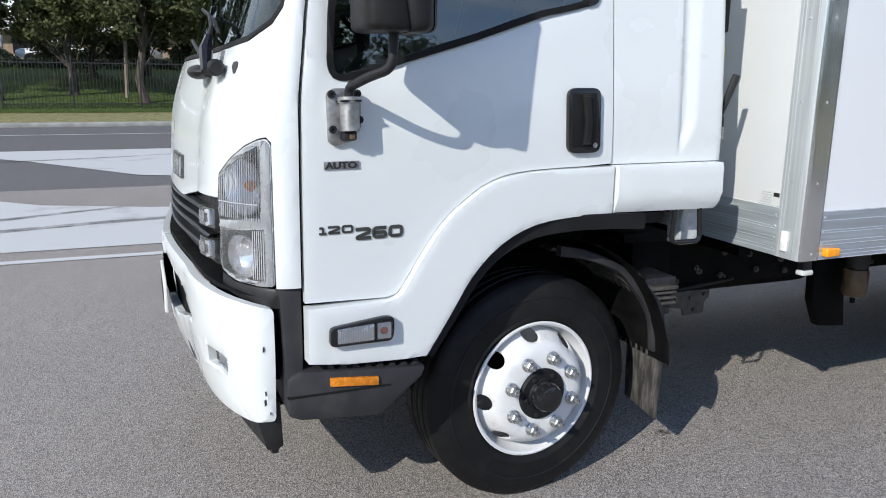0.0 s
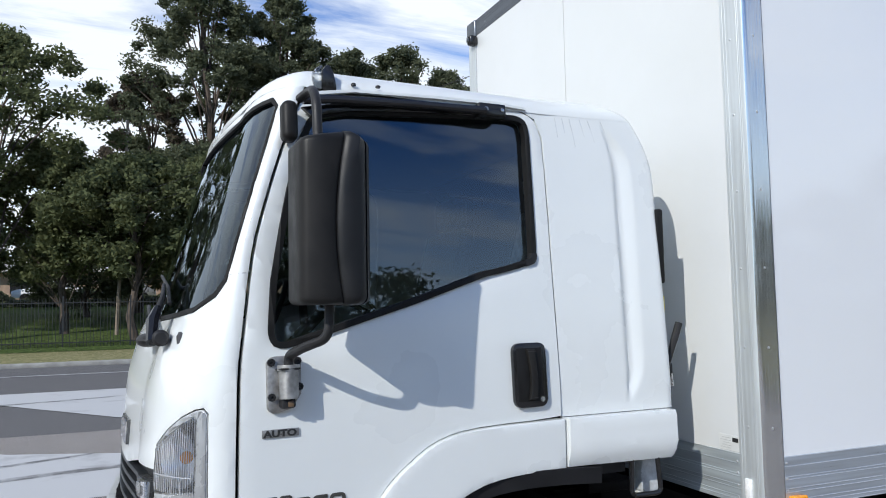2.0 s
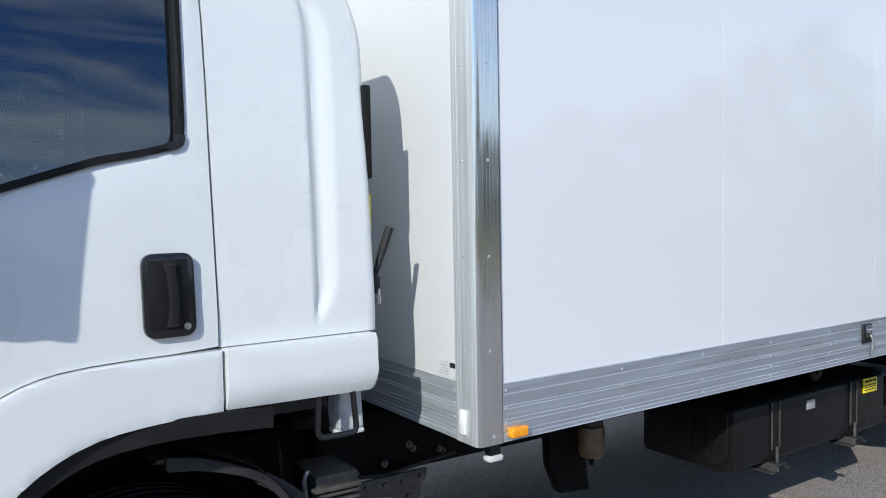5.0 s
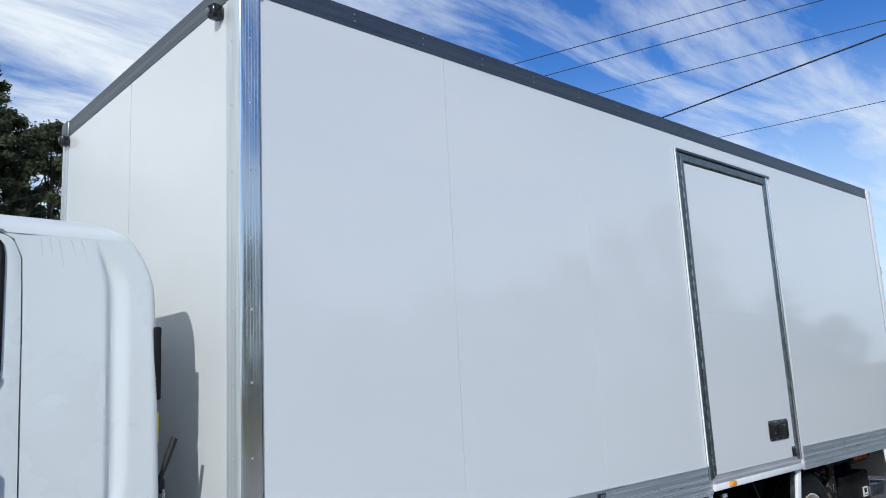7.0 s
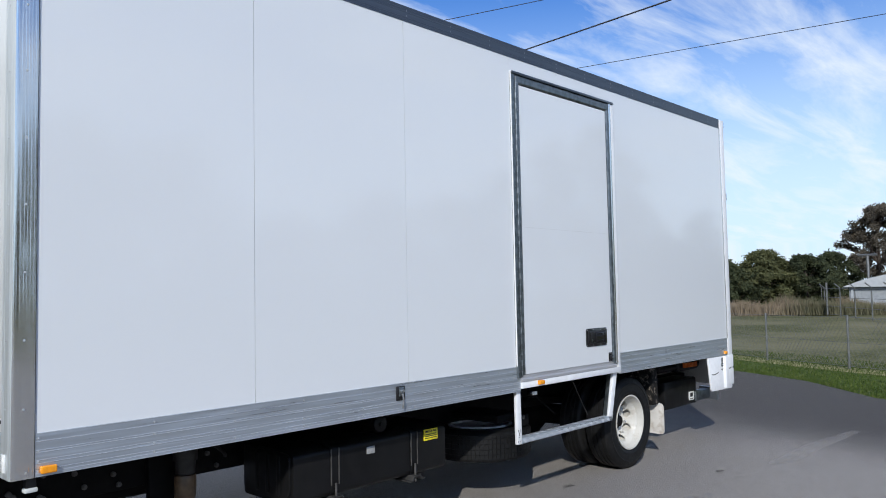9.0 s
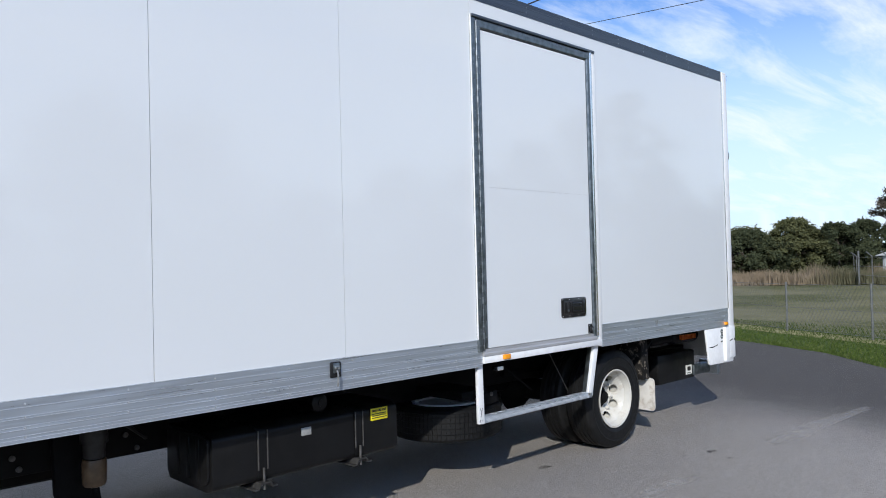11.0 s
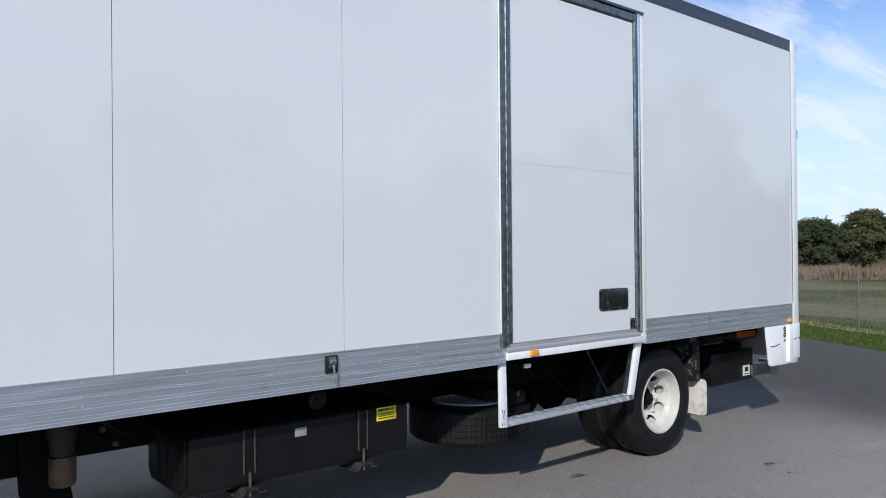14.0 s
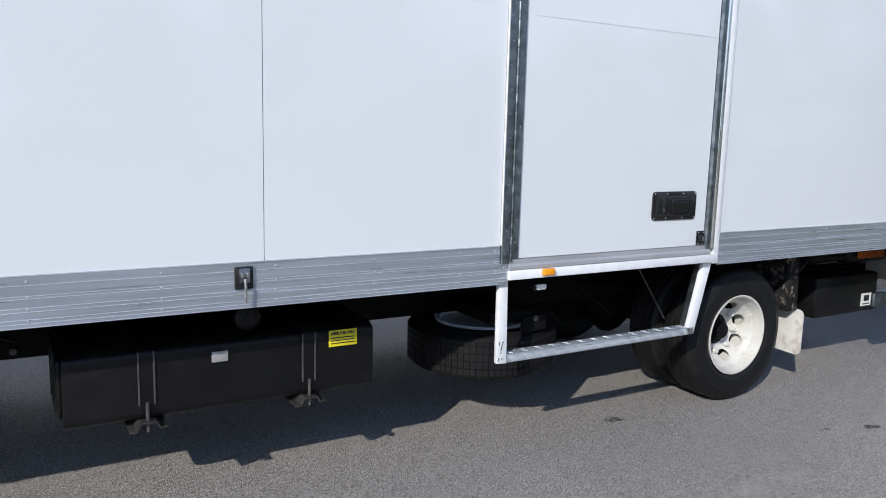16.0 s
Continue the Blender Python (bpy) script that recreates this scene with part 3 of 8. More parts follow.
def add_tube(bm, path, r, seg=10, cap=True):
    """A round bar along a path."""
    pts = [Vector(p) for p in path]
    rings, side = [], None
    for i, p in enumerate(pts):
        d = (pts[min(i + 1, len(pts) - 1)] - pts[max(i - 1, 0)]).normalized()
        if side is None:
            side = d.orthogonal().normalized()
        side = (side - d * side.dot(d)).normalized()
        up = d.cross(side)
        rr = r[i] if isinstance(r, (list, tuple)) else r
        rings.append([bm.verts.new(p + (side * math.cos(k) + up * math.sin(k)) * rr)
                      for k in (2 * math.pi * j / seg for j in range(seg))])
    for a, b in zip(rings, rings[1:]):
        for j in range(seg):
            bm.faces.new((a[j], a[(j + 1) % seg], b[(j + 1) % seg], b[j]))
    if cap:
        bm.faces.new(rings[0][::-1])
        bm.faces.new(rings[-1])
    return bm


def tube(path, r, seg=10, bend=0.0):
    return add_tube(bmesh.new(), rounded(path, bend) if bend else path, r, seg)


def rounded(path, bend, steps=5):
    """Corners of a path turned into bends."""
    pts = [Vector(p) for p in path]
    out = [pts[0]]
    for a, b, c in zip(pts, pts[1:], pts[2:]):
        k = min(bend, (a - b).length * 0.49, (c - b).length * 0.49)
        p, q = b + (a - b).normalized() * k, b + (c - b).normalized() * k
        for s in range(steps + 1):
            t = s / steps
            out.append(p * (1 - t) ** 2 + b * 2 * t * (1 - t) + q * t ** 2)
    return out + [pts[-1]]


def add_lathe(bm, profile, centre, axis="y", seg=48, closed=False, cap=True):
    """Rings of (along, radius) turned round an axis through centre. Along y counts towards -y."""
    rings = []
    for a, r in profile:
        ring = []
        for j in range(seg):
            k = 2 * math.pi * j / seg
            c, s = math.cos(k) * r, math.sin(k) * r
            off = {"y": (c, -a, s), "z": (c, s, a), "x": (a, c, s)}[axis]
            ring.append(bm.verts.new(Vector(centre) + Vector(off)))
        rings.append(ring)
    for a, b in zip(rings, rings[1:] + ([rings[0]] if closed else [])):
        for j in range(seg):
            bm.faces.new((a[j], a[(j + 1) % seg], b[(j + 1) % seg], b[j]))
    if not closed and cap:
        for ring in (rings[0], rings[-1]):
            if (ring[0].co - ring[seg // 2].co).length > 1e-4:
                bm.faces.new(ring)
    bmesh.ops.remove_doubles(bm, verts=bm.verts[:], dist=1e-5)
    bmesh.ops.recalc_face_normals(bm, faces=bm.faces[:])
    return bm


def lathe(profile, centre, axis="y", seg=48, closed=False, cap=True):
    return add_lathe(bmesh.new(), profile, centre, axis, seg, closed, cap)


def fill_plane(loops, du, dv):
    """Outlines (the first outer, the others holes) filled with triangles and cut along a grid. Gives a bmesh in the plane."""
    bm = bmesh.new()
    for loop in loops:
        vs = [bm.verts.new((p, q, 0)) for p, q in loop]
        for a, b in zip(vs, vs[1:] + vs[:1]):
            bm.edges.new((a, b))
    bmesh.ops.triangle_fill(bm, use_beauty=True, use_dissolve=False, edges=bm.edges[:])
    us, vs = [p for p, _ in loops[0]], [q for _, q in loops[0]]
    for lo, hi, step, no in ((min(us), max(us), du, (1, 0, 0)), (min(vs), max(vs), dv, (0, 1, 0))):
        for k in range(1, int((hi - lo) / step) + 1):
            co = Vector(no) * (lo + k * step)
            bmesh.ops.bisect_plane(bm, geom=bm.verts[:] + bm.edges[:] + bm.faces[:], dist=1e-6, plane_co=co, plane_no=no)
    return bm


def skin(loops, where, du=0.05, dv=0.05, depth=0.02, soft=0.003, proud=None, flip=False):
    """A sheet that follows where(u, v, off), with turned-in edges. proud(u, v): how far it stands out."""
    flat = fill_plane(loops, du, dv)
    edge_v = {v for e in flat.edges if e.is_boundary for v in e.verts}
    bm, made = bmesh.new(), {}
    for v in flat.verts:
        u, w = v.co.x, v.co.y
        off = proud(u, w) if proud else 0.0
        made[v] = bm.verts.new(where(u, w, off - (soft if v in edge_v else 0)))
    for f in flat.faces:
        try:
            bm.faces.new([made[v] for v in f.verts])
        except ValueError:
            pass
    bm.normal_update()
    probe = max(flat.faces, key=lambda f: f.calc_area())
    c = probe.calc_center_median()
    outward = Vector(where(c.x, c.y, 0.05)) - Vector(where(c.x, c.y, 0.0))
    a, b, d = [made[v].co for v in probe.verts[:3]]
    if (b - a).cross(d - a).dot(outward) < 0:
        bmesh.ops.reverse_faces(bm, faces=bm.faces[:])
    top, low = {}, {}
    for e in flat.edges:
        if e.is_boundary:
            for v in e.verts:
                if v not in top:
                    top[v] = bm.verts.new(made[v].co)
                    off = proud(v.co.x, v.co.y) if proud else 0.0
                    low[v] = bm.verts.new(where(v.co.x, v.co.y, off - depth))
            p, q = e.verts
            bm.faces.new((top[p], top[q], low[q], low[p]))
    flat.free()
    return bm


def soft_loop(loop, r, steps=4):
    """A closed outline with its corners rounded."""
    out, n = [], len(loop)
    for i in range(n):
        a, b, c = Vector(loop[i - 1]), Vector(loop[i]), Vector(loop[(i + 1) % n])
        k = min(r, (a - b).length * 0.45, (c - b).length * 0.45)
        p, q = b + (a - b).normalized() * k, b + (c - b).normalized() * k
        for s in range(steps + 1):
            t = s / steps
            out.append(tuple(p * (1 - t) ** 2 + b * 2 * t * (1 - t) + q * t ** 2))
    return out


def curve_through(points, n=4):
    """A smooth open line through points."""
    p = [Vector(q) for q in points]
    p = [p[0] * 2 - p[1]] + p + [p[-1] * 2 - p[-2]]
    out = []
    for a, b, c, d in zip(p, p[1:], p[2:], p[3:]):
        for s in range(n):
            t = s / n
            out.append(tuple(0.5 * (2 * b + (c - a) * t + (2 * a - 5 * b + 4 * c - d) * t * t + (3 * b - a - 3 * c + d) * t ** 3)))
    return out + [tuple(points[-1])]


def writing(text, size, parent, m, mat, name="lettering", depth=0.002, bold=0.0, stretch=1.0):
    """Raised letters with the built-in font, turned into a mesh. m puts them; the text runs along its x, y is up."""
    cu = bpy.data.curves.new(name, "FONT")
    cu.body, cu.size, cu.extrude, cu.offset = text, size, depth, bold
    cu.resolution_u = 3
    tmp = bpy.data.objects.new(name, cu)
    scene.collection.objects.link(tmp)
    me = bpy.data.meshes.new_from_object(tmp.evaluated_get(bpy.context.evaluated_depsgraph_get()))
    bpy.data.objects.remove(tmp)
    me.name = name
    me.transform(m @ Matrix.Diagonal((stretch, 1, 1, 1)))
    for v in me.vertices:
        v.co = settle(v.co)
    me.materials.clear()
    me.materials.append(mat)
    ob = new(name, me)
    ob.parent = parent
    return ob


# ---- the cab's outer form ----
def along(z, zs, vs):
    """A smooth line through the given values."""
    if z <= zs[0]:
        return vs[0]
    if z >= zs[-1]:
        return vs[-1]
    i = max(k for k in range(len(zs) - 1) if zs[k] <= z)
    h = zs[i + 1] - zs[i]

    def slope(k):
        if k in (0, len(zs) - 1):
            return (vs[1] - vs[0]) / (zs[1] - zs[0]) if k == 0 else (vs[-1] - vs[-2]) / (zs[-1] - zs[-2])
        a, b = (vs[k] - vs[k - 1]) / (zs[k] - zs[k - 1]), (vs[k + 1] - vs[k]) / (zs[k + 1] - zs[k])
        return 0.0 if a * b <= 0 else 2 * a * b / (a + b)
    t = (z - zs[i]) / h
    m0, m1 = slope(i) * h, slope(i + 1) * h
    return (2 * t ** 3 - 3 * t ** 2 + 1) * vs[i] + (t ** 3 - 2 * t ** 2 + t) * m0 + (3 * t ** 2 - 2 * t ** 3) * vs[i + 1] + (t ** 3 - t ** 2) * m1


def gap_x(z):
    return along(z, (0.7, 1.2, 1.42, 1.56, 1.76, 1.95, 2.15, 2.35), (-1.722, -1.718, -1.713, -1.698, -1.672, -1.622, -1.555, -1.47))


def nose_x(z):
    return along(z, (0.4, 0.9, 1.33, 1.5, 1.62, 1.75, 2.07, 2.3), (-2.025, -2.015, -1.99, -1.95, -1.90, -1.855, -1.755, -1.675))


def side_y(x, z):
    k = max(0.0, z - 1.3)
    return 0.075 + 0.088 * (x + 1.555) + 0.09 * k * k / (k + 0.1) - 0.035 * min(1.0, max(0.0, (x + 0.684) / 0.434))


MID, CORNER, BEND_Y, REAR = 1.18, 0.5, 0.5, -0.25


def cab_point(u, z, off=0.0):
    """A place on the cab's near half: u is x along the side, then runs on round the corner to the nose, or round to the back."""
    xc = gap_x(z) - 0.015
    if u > REAR:
        y0, r = side_y(REAR, z), 0.03
        t = (u - REAR) / (r * math.pi / 2)
        if t < 1:
            th = t * math.pi / 2
            n, p = (math.sin(th), -math.cos(th)), (REAR + r * math.sin(th), y0 + r * (1 - math.cos(th)))
        else:
            n, p = (1, 0), (REAR + r, y0 + r + (u - REAR - r * math.pi / 2))
    elif u >= xc:
        p, n = (u, side_y(u, z)), (0.088, -1)
    else:
        ys = side_y(xc, z)
        a, b, t = xc - (nose_x(z) + 0.05), BEND_Y - ys, (xc - u) / CORNER
        if t < 1:
            th = t * math.pi / 2
            p, n = (xc - a * math.sin(th), ys + b * (1 - math.cos(th))), (-b * math.sin(th), -a * math.cos(th))
        else:
            k = min(1, (t - 1) * CORNER / (MID - BEND_Y))
            p, n = (xc - a - 0.05 * math.sin(k * math.pi / 2), BEND_Y + k * (MID - BEND_Y)), (-1, -0.1 * (1 - k))
    back = (0.006 + 1.6 * max(0.0, z - 2.04) ** 2) * min(1.0, max(0.0, (u + 0.7) / 0.45))
    l = math.hypot(*n)
    return (p[0] + off * n[0] / l - back, p[1] + off * n[1] / l, z)


def cab_far(u, z, off=0.0):
    x, y, z = cab_point(u, z, off)
    return (x, 2 * MID - y, z)


NOSE_U = -2.92


# ---- ground ----
def sheet(name, loop, z, mat, label, category, kind="structure", step=None):
    bm = bmesh.new()
    bm.faces.new([bm.verts.new((x, y, z)) for x, y in loop])
    bm.normal_update()
    if bm.faces[:][0].normal.z < 0:
        bmesh.ops.reverse_faces(bm, faces=bm.faces[:])
    return tagged(mesh_object(name, bm, mat, 0), label, category, kind=kind)


sheet("ground", [(-1500, -1500), (1500, -1500), (1500, 1500), (-1500, 1500)], -0.03, M["grass"], "mown green and straw coloured grass field", "ground")
# the forecourt, its far edge against the green verge
EDGE = [(8.9, -6.0), (9.9, -2.6), (11.0, -0.4), (12.5, 1.0), (13.4, 2.5), (14.2, 4.4), (14.8, 6.6), (15.2, 9.0)]
sheet("pavement", [(-60, -22), (6.5, -22)] + EDGE + [(15.2, 9.4), (-60, 9.4)], 0.0, M["asphalt"], "grey asphalt forecourt with pale aggregate flecks", "asphalt")
sheet("road", [(-200, 9.4), (15.2, 9.4), (16.5, 13), (20, 18), (24, 23.2), (-200, 23.2)], -0.004, M["road"], "worn grey asphalt road beyond the forecourt", "road")


def numerals(text, w, h, s, gap):
    """Wide numerals with rounded corners, drawn as strokes of width s."""
    a, b, m = s / 2, h - s / 2, h * 0.5
    forms = {"1": ([[(0.0, b - s * 0.3), (w * 0.30, b), (w * 0.30, a)], [(-w * 0.02, a), (w * 0.58, a)]], w * 0.58),
             "2": ([[(0.0, b), (w - a, b), (w - a, m + a * 0.6), (a, a + s * 0.4), (a, a), (w, a)]], w),
             "6": ([[(w * 0.94, b), (a, b), (a, a), (w - a, a), (w - a, m), (a, m)]], w),
             "0": ([[(w * 0.5, b), (a, b), (a, a), (w - a, a), (w - a, b), (w * 0.5, b)]], w)}
    bm, x = bmesh.new(), 0.0
    for ch in text:
        strokes, wide = forms[ch]
        for path in strokes:
            line = rounded([(p, q, 0) for p, q in path], s * 0.95, 4)
            rows = []
            for k, p in enumerate(line):
                d = (line[min(k + 1, len(line) - 1)] - line[max(k - 1, 0)]).normalized()
                n = Vector((-d.y, d.x, 0)) * s * 0.5
                rows.append([bm.verts.new(p + n * u + Vector((x, 0, z))) for u, z in ((-1, 0), (-1, 0.0025), (1, 0.0025), (1, 0))])
            for p, q in zip(rows, rows[1:]):
                for k in range(4):
                    bm.faces.new((p[k], p[(k + 1) % 4], q[(k + 1) % 4], q[k]))
            bm.faces.new(rows[0]); bm.faces.new(rows[-1])
        x += wide + gap
    bmesh.ops.recalc_face_normals(bm, faces=bm.faces[:])
    return bm


# ================= the truck =================
truck = thing("box_truck", "white medium box truck with aluminium trimmed pantech body on asphalt", "truck")
truck["on_truck"] = 1

# ---- cab: quarter panel behind the door ----
def groove(u, z):
    """The air-flow recess of the quarter panel: sharp towards the door, fading to the back."""
    left = -0.418 + 0.012 * (z - 1.3)
    if not 1.27 < z < 2.235 or u < left:
        return 0.0
    width = along(z, (1.27, 1.38, 2.1, 2.235), (0.012, 0.075, 0.085, 0.03))
    t = (u - left) / width
    if t > 1:
        return 0.0
    rise = min(1.0, (z - 1.27) / 0.05, (2.235 - z) / 0.08)
    return -0.0135 * min(1.0, rise) * min(1.0, t / 0.26) * min(1.0, (1 - t) / 0.55) ** 1.2


QZ = [1.2335, 2.262]
quarter = [(-0.684, QZ[0]), (0.75, QZ[0]), (0.75, QZ[1]), (-0.765, QZ[1]), (-0.713, 2.236), (-0.685, 2.17), (-0.682, 1.9)]
for where, nm in ((cab_point, "quarter_panel"), (cab_far, "quarter_panel")):
    part(nm, skin([quarter], where, 0.008, 0.02, 0.02, 0.0, groove if where is cab_point else None), M["cab_white"], truck,
         "white cab quarter panel with an upright recess")

for u, z, ln in ((-0.62, 2.25, 0.07), (-0.585, 2.25, 0.05), (-0.55, 2.25, 0.10), (-0.50, 2.25, 0.06), (-0.46, 2.25, 0.08), (-0.395, 2.25, 0.04)):
    part("water_streak", skin([[(u, z), (u + 0.004, z), (u + 0.003, z - ln), (u + 0.001, z - ln)]], cab_point, 0.05, 0.05, 0.001, 0, lambda u, z: 0.0012), M["streak"], truck)

# ---- cab: door, flare, lower panel ----
FLARE_OUT = curve_through([(-1.47, 0.872), (-1.434, 0.888), (-1.371, 0.985), (-1.299, 1.083), (-1.225, 1.146), (-1.131, 1.201), (-0.992, 1.226), (-0.69, 1.231)], 3)
FLARE_IN = curve_through([(-1.355, 0.682), (-1.276, 0.80), (-1.201, 0.916), (-1.105, 1.004), (-0.985, 1.056), (-0.836, 1.072), (-0.688, 1.070)], 3)
WIN = [(-1.495, 2.172), (-1.383, 2.2), (-1.162, 2.216), (-0.879, 2.234), (-0.79, 2.236), (-0.757, 2.224), (-0.748, 2.18), (-0.750, 1.973), (-0.752, 1.79),
       (-0.757, 1.745), (-0.78, 1.737), (-0.86, 1.716), (-0.949, 1.698), (-1.186, 1.618), (-1.402, 1.554), (-1.585, 1.499), (-1.618, 1.503), (-1.63, 1.535), (-1.62, 1.682),
       (-1.584, 1.874), (-1.539, 2.073)]


WIN = soft_loop(WIN, 0.02, 2)


def inset(loop, d):
    """An outline drawn in by d."""
    out, n = [], len(loop)
    area = sum(loop[i - 1][0] * loop[i][1] - loop[i][0] * loop[i - 1][1] for i in range(n))
    s = 1 if area > 0 else -1
    for i in range(n):
        a, b, c = Vector(loop[i - 1]), Vector(loop[i]), Vector(loop[(i + 1) % n])
        t = ((b - a).normalized() + (c - b).normalized()).normalized()
        out.append((b.x - t.y * d * s, b.y + t.x * d * s))
    return out


door_front = [(gap_x(z) + 0.006, z) for z in [0.884, 1.0, 1.1, 1.2, 1.3] + [1.36 + 0.05 * k for k in range(17)] + [2.205]]
door_top = curve_through([(-1.51, 2.228), (-1.364, 2.252), (-1.082, 2.262), (-0.876, 2.266), (-0.78, 2.260), (-0.720, 2.235), (-0.691, 2.17)], 3)
door_back = [(-0.6865, 1.9), (-0.689, 1.505), (-0.689, 1.237)]
flare_edge = [(u + 0.0, z + 0.0015) for u, z in reversed(FLARE_OUT)]
door_loop = door_front + door_top + door_back + flare_edge[1:]


def belt(u, z):
    """The door's soft swell, and its crease: above a line that rises to the back the panel leans inwards."""
    line = float(np.interp(u, (-1.487, -1.361, -1.178, -1.004, -0.806), (1.446, 1.5025, 1.563, 1.616, 1.660)))
    fade = min(1.0, max(0.0, (u + 1.66) / 0.16), max(0.0, (-0.72 - u) / 0.25))
    k = min(0.11, 0.5 * (z - line + math.sqrt((z - line) ** 2 + 0.008 ** 2)))
    return 0.007 * max(0.0, 1 - abs(z - 1.25) / 0.5) - 0.10 * fade * k


for where in (cab_point, cab_far):
    door = part("cab_door", skin([door_loop, WIN], where, 0.025, 0.025, 0.03, 0.0025, belt), M["cab_white"], truck, "white cab door with a dark tinted window")
    part("window_pane", skin([inset(WIN, 0.012)], where, 0.06, 0.06, 0.004, 0, lambda u, z: -0.022), M["glass_side"], door, "dark tinted window glass reflecting the sky")
    part("window_seal", skin([inset(WIN, -0.006), inset(WIN, 0.012)], where, 0.08, 0.08, 0.03, 0.003, lambda u, z: 0.008), M["black_seal"], door, "black rubber window seal")
    strip = [(a, b) for a, b, c in zip(inset(WIN, -0.0075), inset(WIN, 0.014), WIN) if math.hypot(c[0] + 0.752, c[1] - 1.742) < 0.045]
    part("seal_corner", skin([[a for a, b in strip] + [b for a, b in reversed(strip)]], where, 0.03, 0.03, 0.02, 0.002, lambda u, z: 0.0105), M["black_plastic"], door, "moulded rubber corner of the window seal")
    if where is cab_point:
        near_door = door


def flare_out(u, z):
    return 0.028


low_front = [(gap_x(z) + 0.006, z) for z in (0.872, 0.80, 0.712)]
flare_loop = low_front + [(-1.60, 0.694), (-1.42, 0.682)] + FLARE_IN + [(-0.688, 1.2295)] + [(u, z - 0.0015) for u, z in reversed(FLARE_OUT[:-1])]
for where in (cab_point, cab_far):
    part("wheel_arch_flare", skin([flare_loop], where, 0.02, 0.02, 0.05, 0.003, flare_out), M["cab_white"], truck, "white front wheel arch flare and lower panel")
    sill = [(-0.68, 1.075), (-0.264, 1.068), (-0.253, 1.078), (-0.250, 1.10), (-0.248, 1.21), (-0.256, 1.2315), (-0.68, 1.2315)]
    part("rear_sill", skin([[(u + 0.0, z) for u, z in sill]], where, 0.05, 0.03, 0.06, 0.004,
         lambda u, z: 0.045 - 0.02 * max(0.0, (1.12 - z) / 0.05)), M["cab_white"], truck, "white rear sill of the cab")

# ---- cab: front corner, nose panel, lamp opening, windscreen ----
LAMP = [(-2.043, 1.233), (-1.987, 1.281), (-1.928, 1.317), (-1.877, 1.337), (-1.844, 1.342), (-1.826, 1.329), (-1.822, 1.115), (-1.82, 0.936), (-1.866, 0.934),
        (-1.967, 0.94), (-2.029, 0.96), (-2.037, 1.085)]
LAMP = soft_loop(LAMP, 0.012, 2)
WS_SIDE = [(-1.9, 2.232), (-1.72, 2.232), (-1.668, 2.2), (-1.690, 2.068), (-1.736, 1.903), (-1.777, 1.768), (-1.805, 1.682), (-1.855, 1.640), (-1.971, 1.598), (-2.1, 1.583)]
WS = [(NOSE_U, 2.20), (-2.5, 2.22)] + WS_SIDE + [(-2.5, 1.565), (NOSE_U, 1.56)]
front_edge = [(gap_x(z) - 0.004, z) for z in [0.93, 1.1, 1.2, 1.3] + [1.36 + 0.05 * k for k in range(18)] + [2.262]]
GRILLE_TOP = [(NOSE_U, 1.10), (-2.5, 1.105), (-2.25, 1.15), (-2.052, 1.165)]
front_loop = front_edge + [(NOSE_U, 2.262), (NOSE_U, 2.203), (-2.5, 2.223)] + [(u, z) for u, z in WS_SIDE] + \
    [(-2.5, 1.562), (NOSE_U, 1.557)] + GRILLE_TOP + [(-2.048, 1.235), (-1.989, 1.285), (-1.929, 1.321), (-1.877, 1.341), (-1.842, 1.346), (-1.821, 1.331), (-1.817, 1.115), (-1.814, 0.93)]
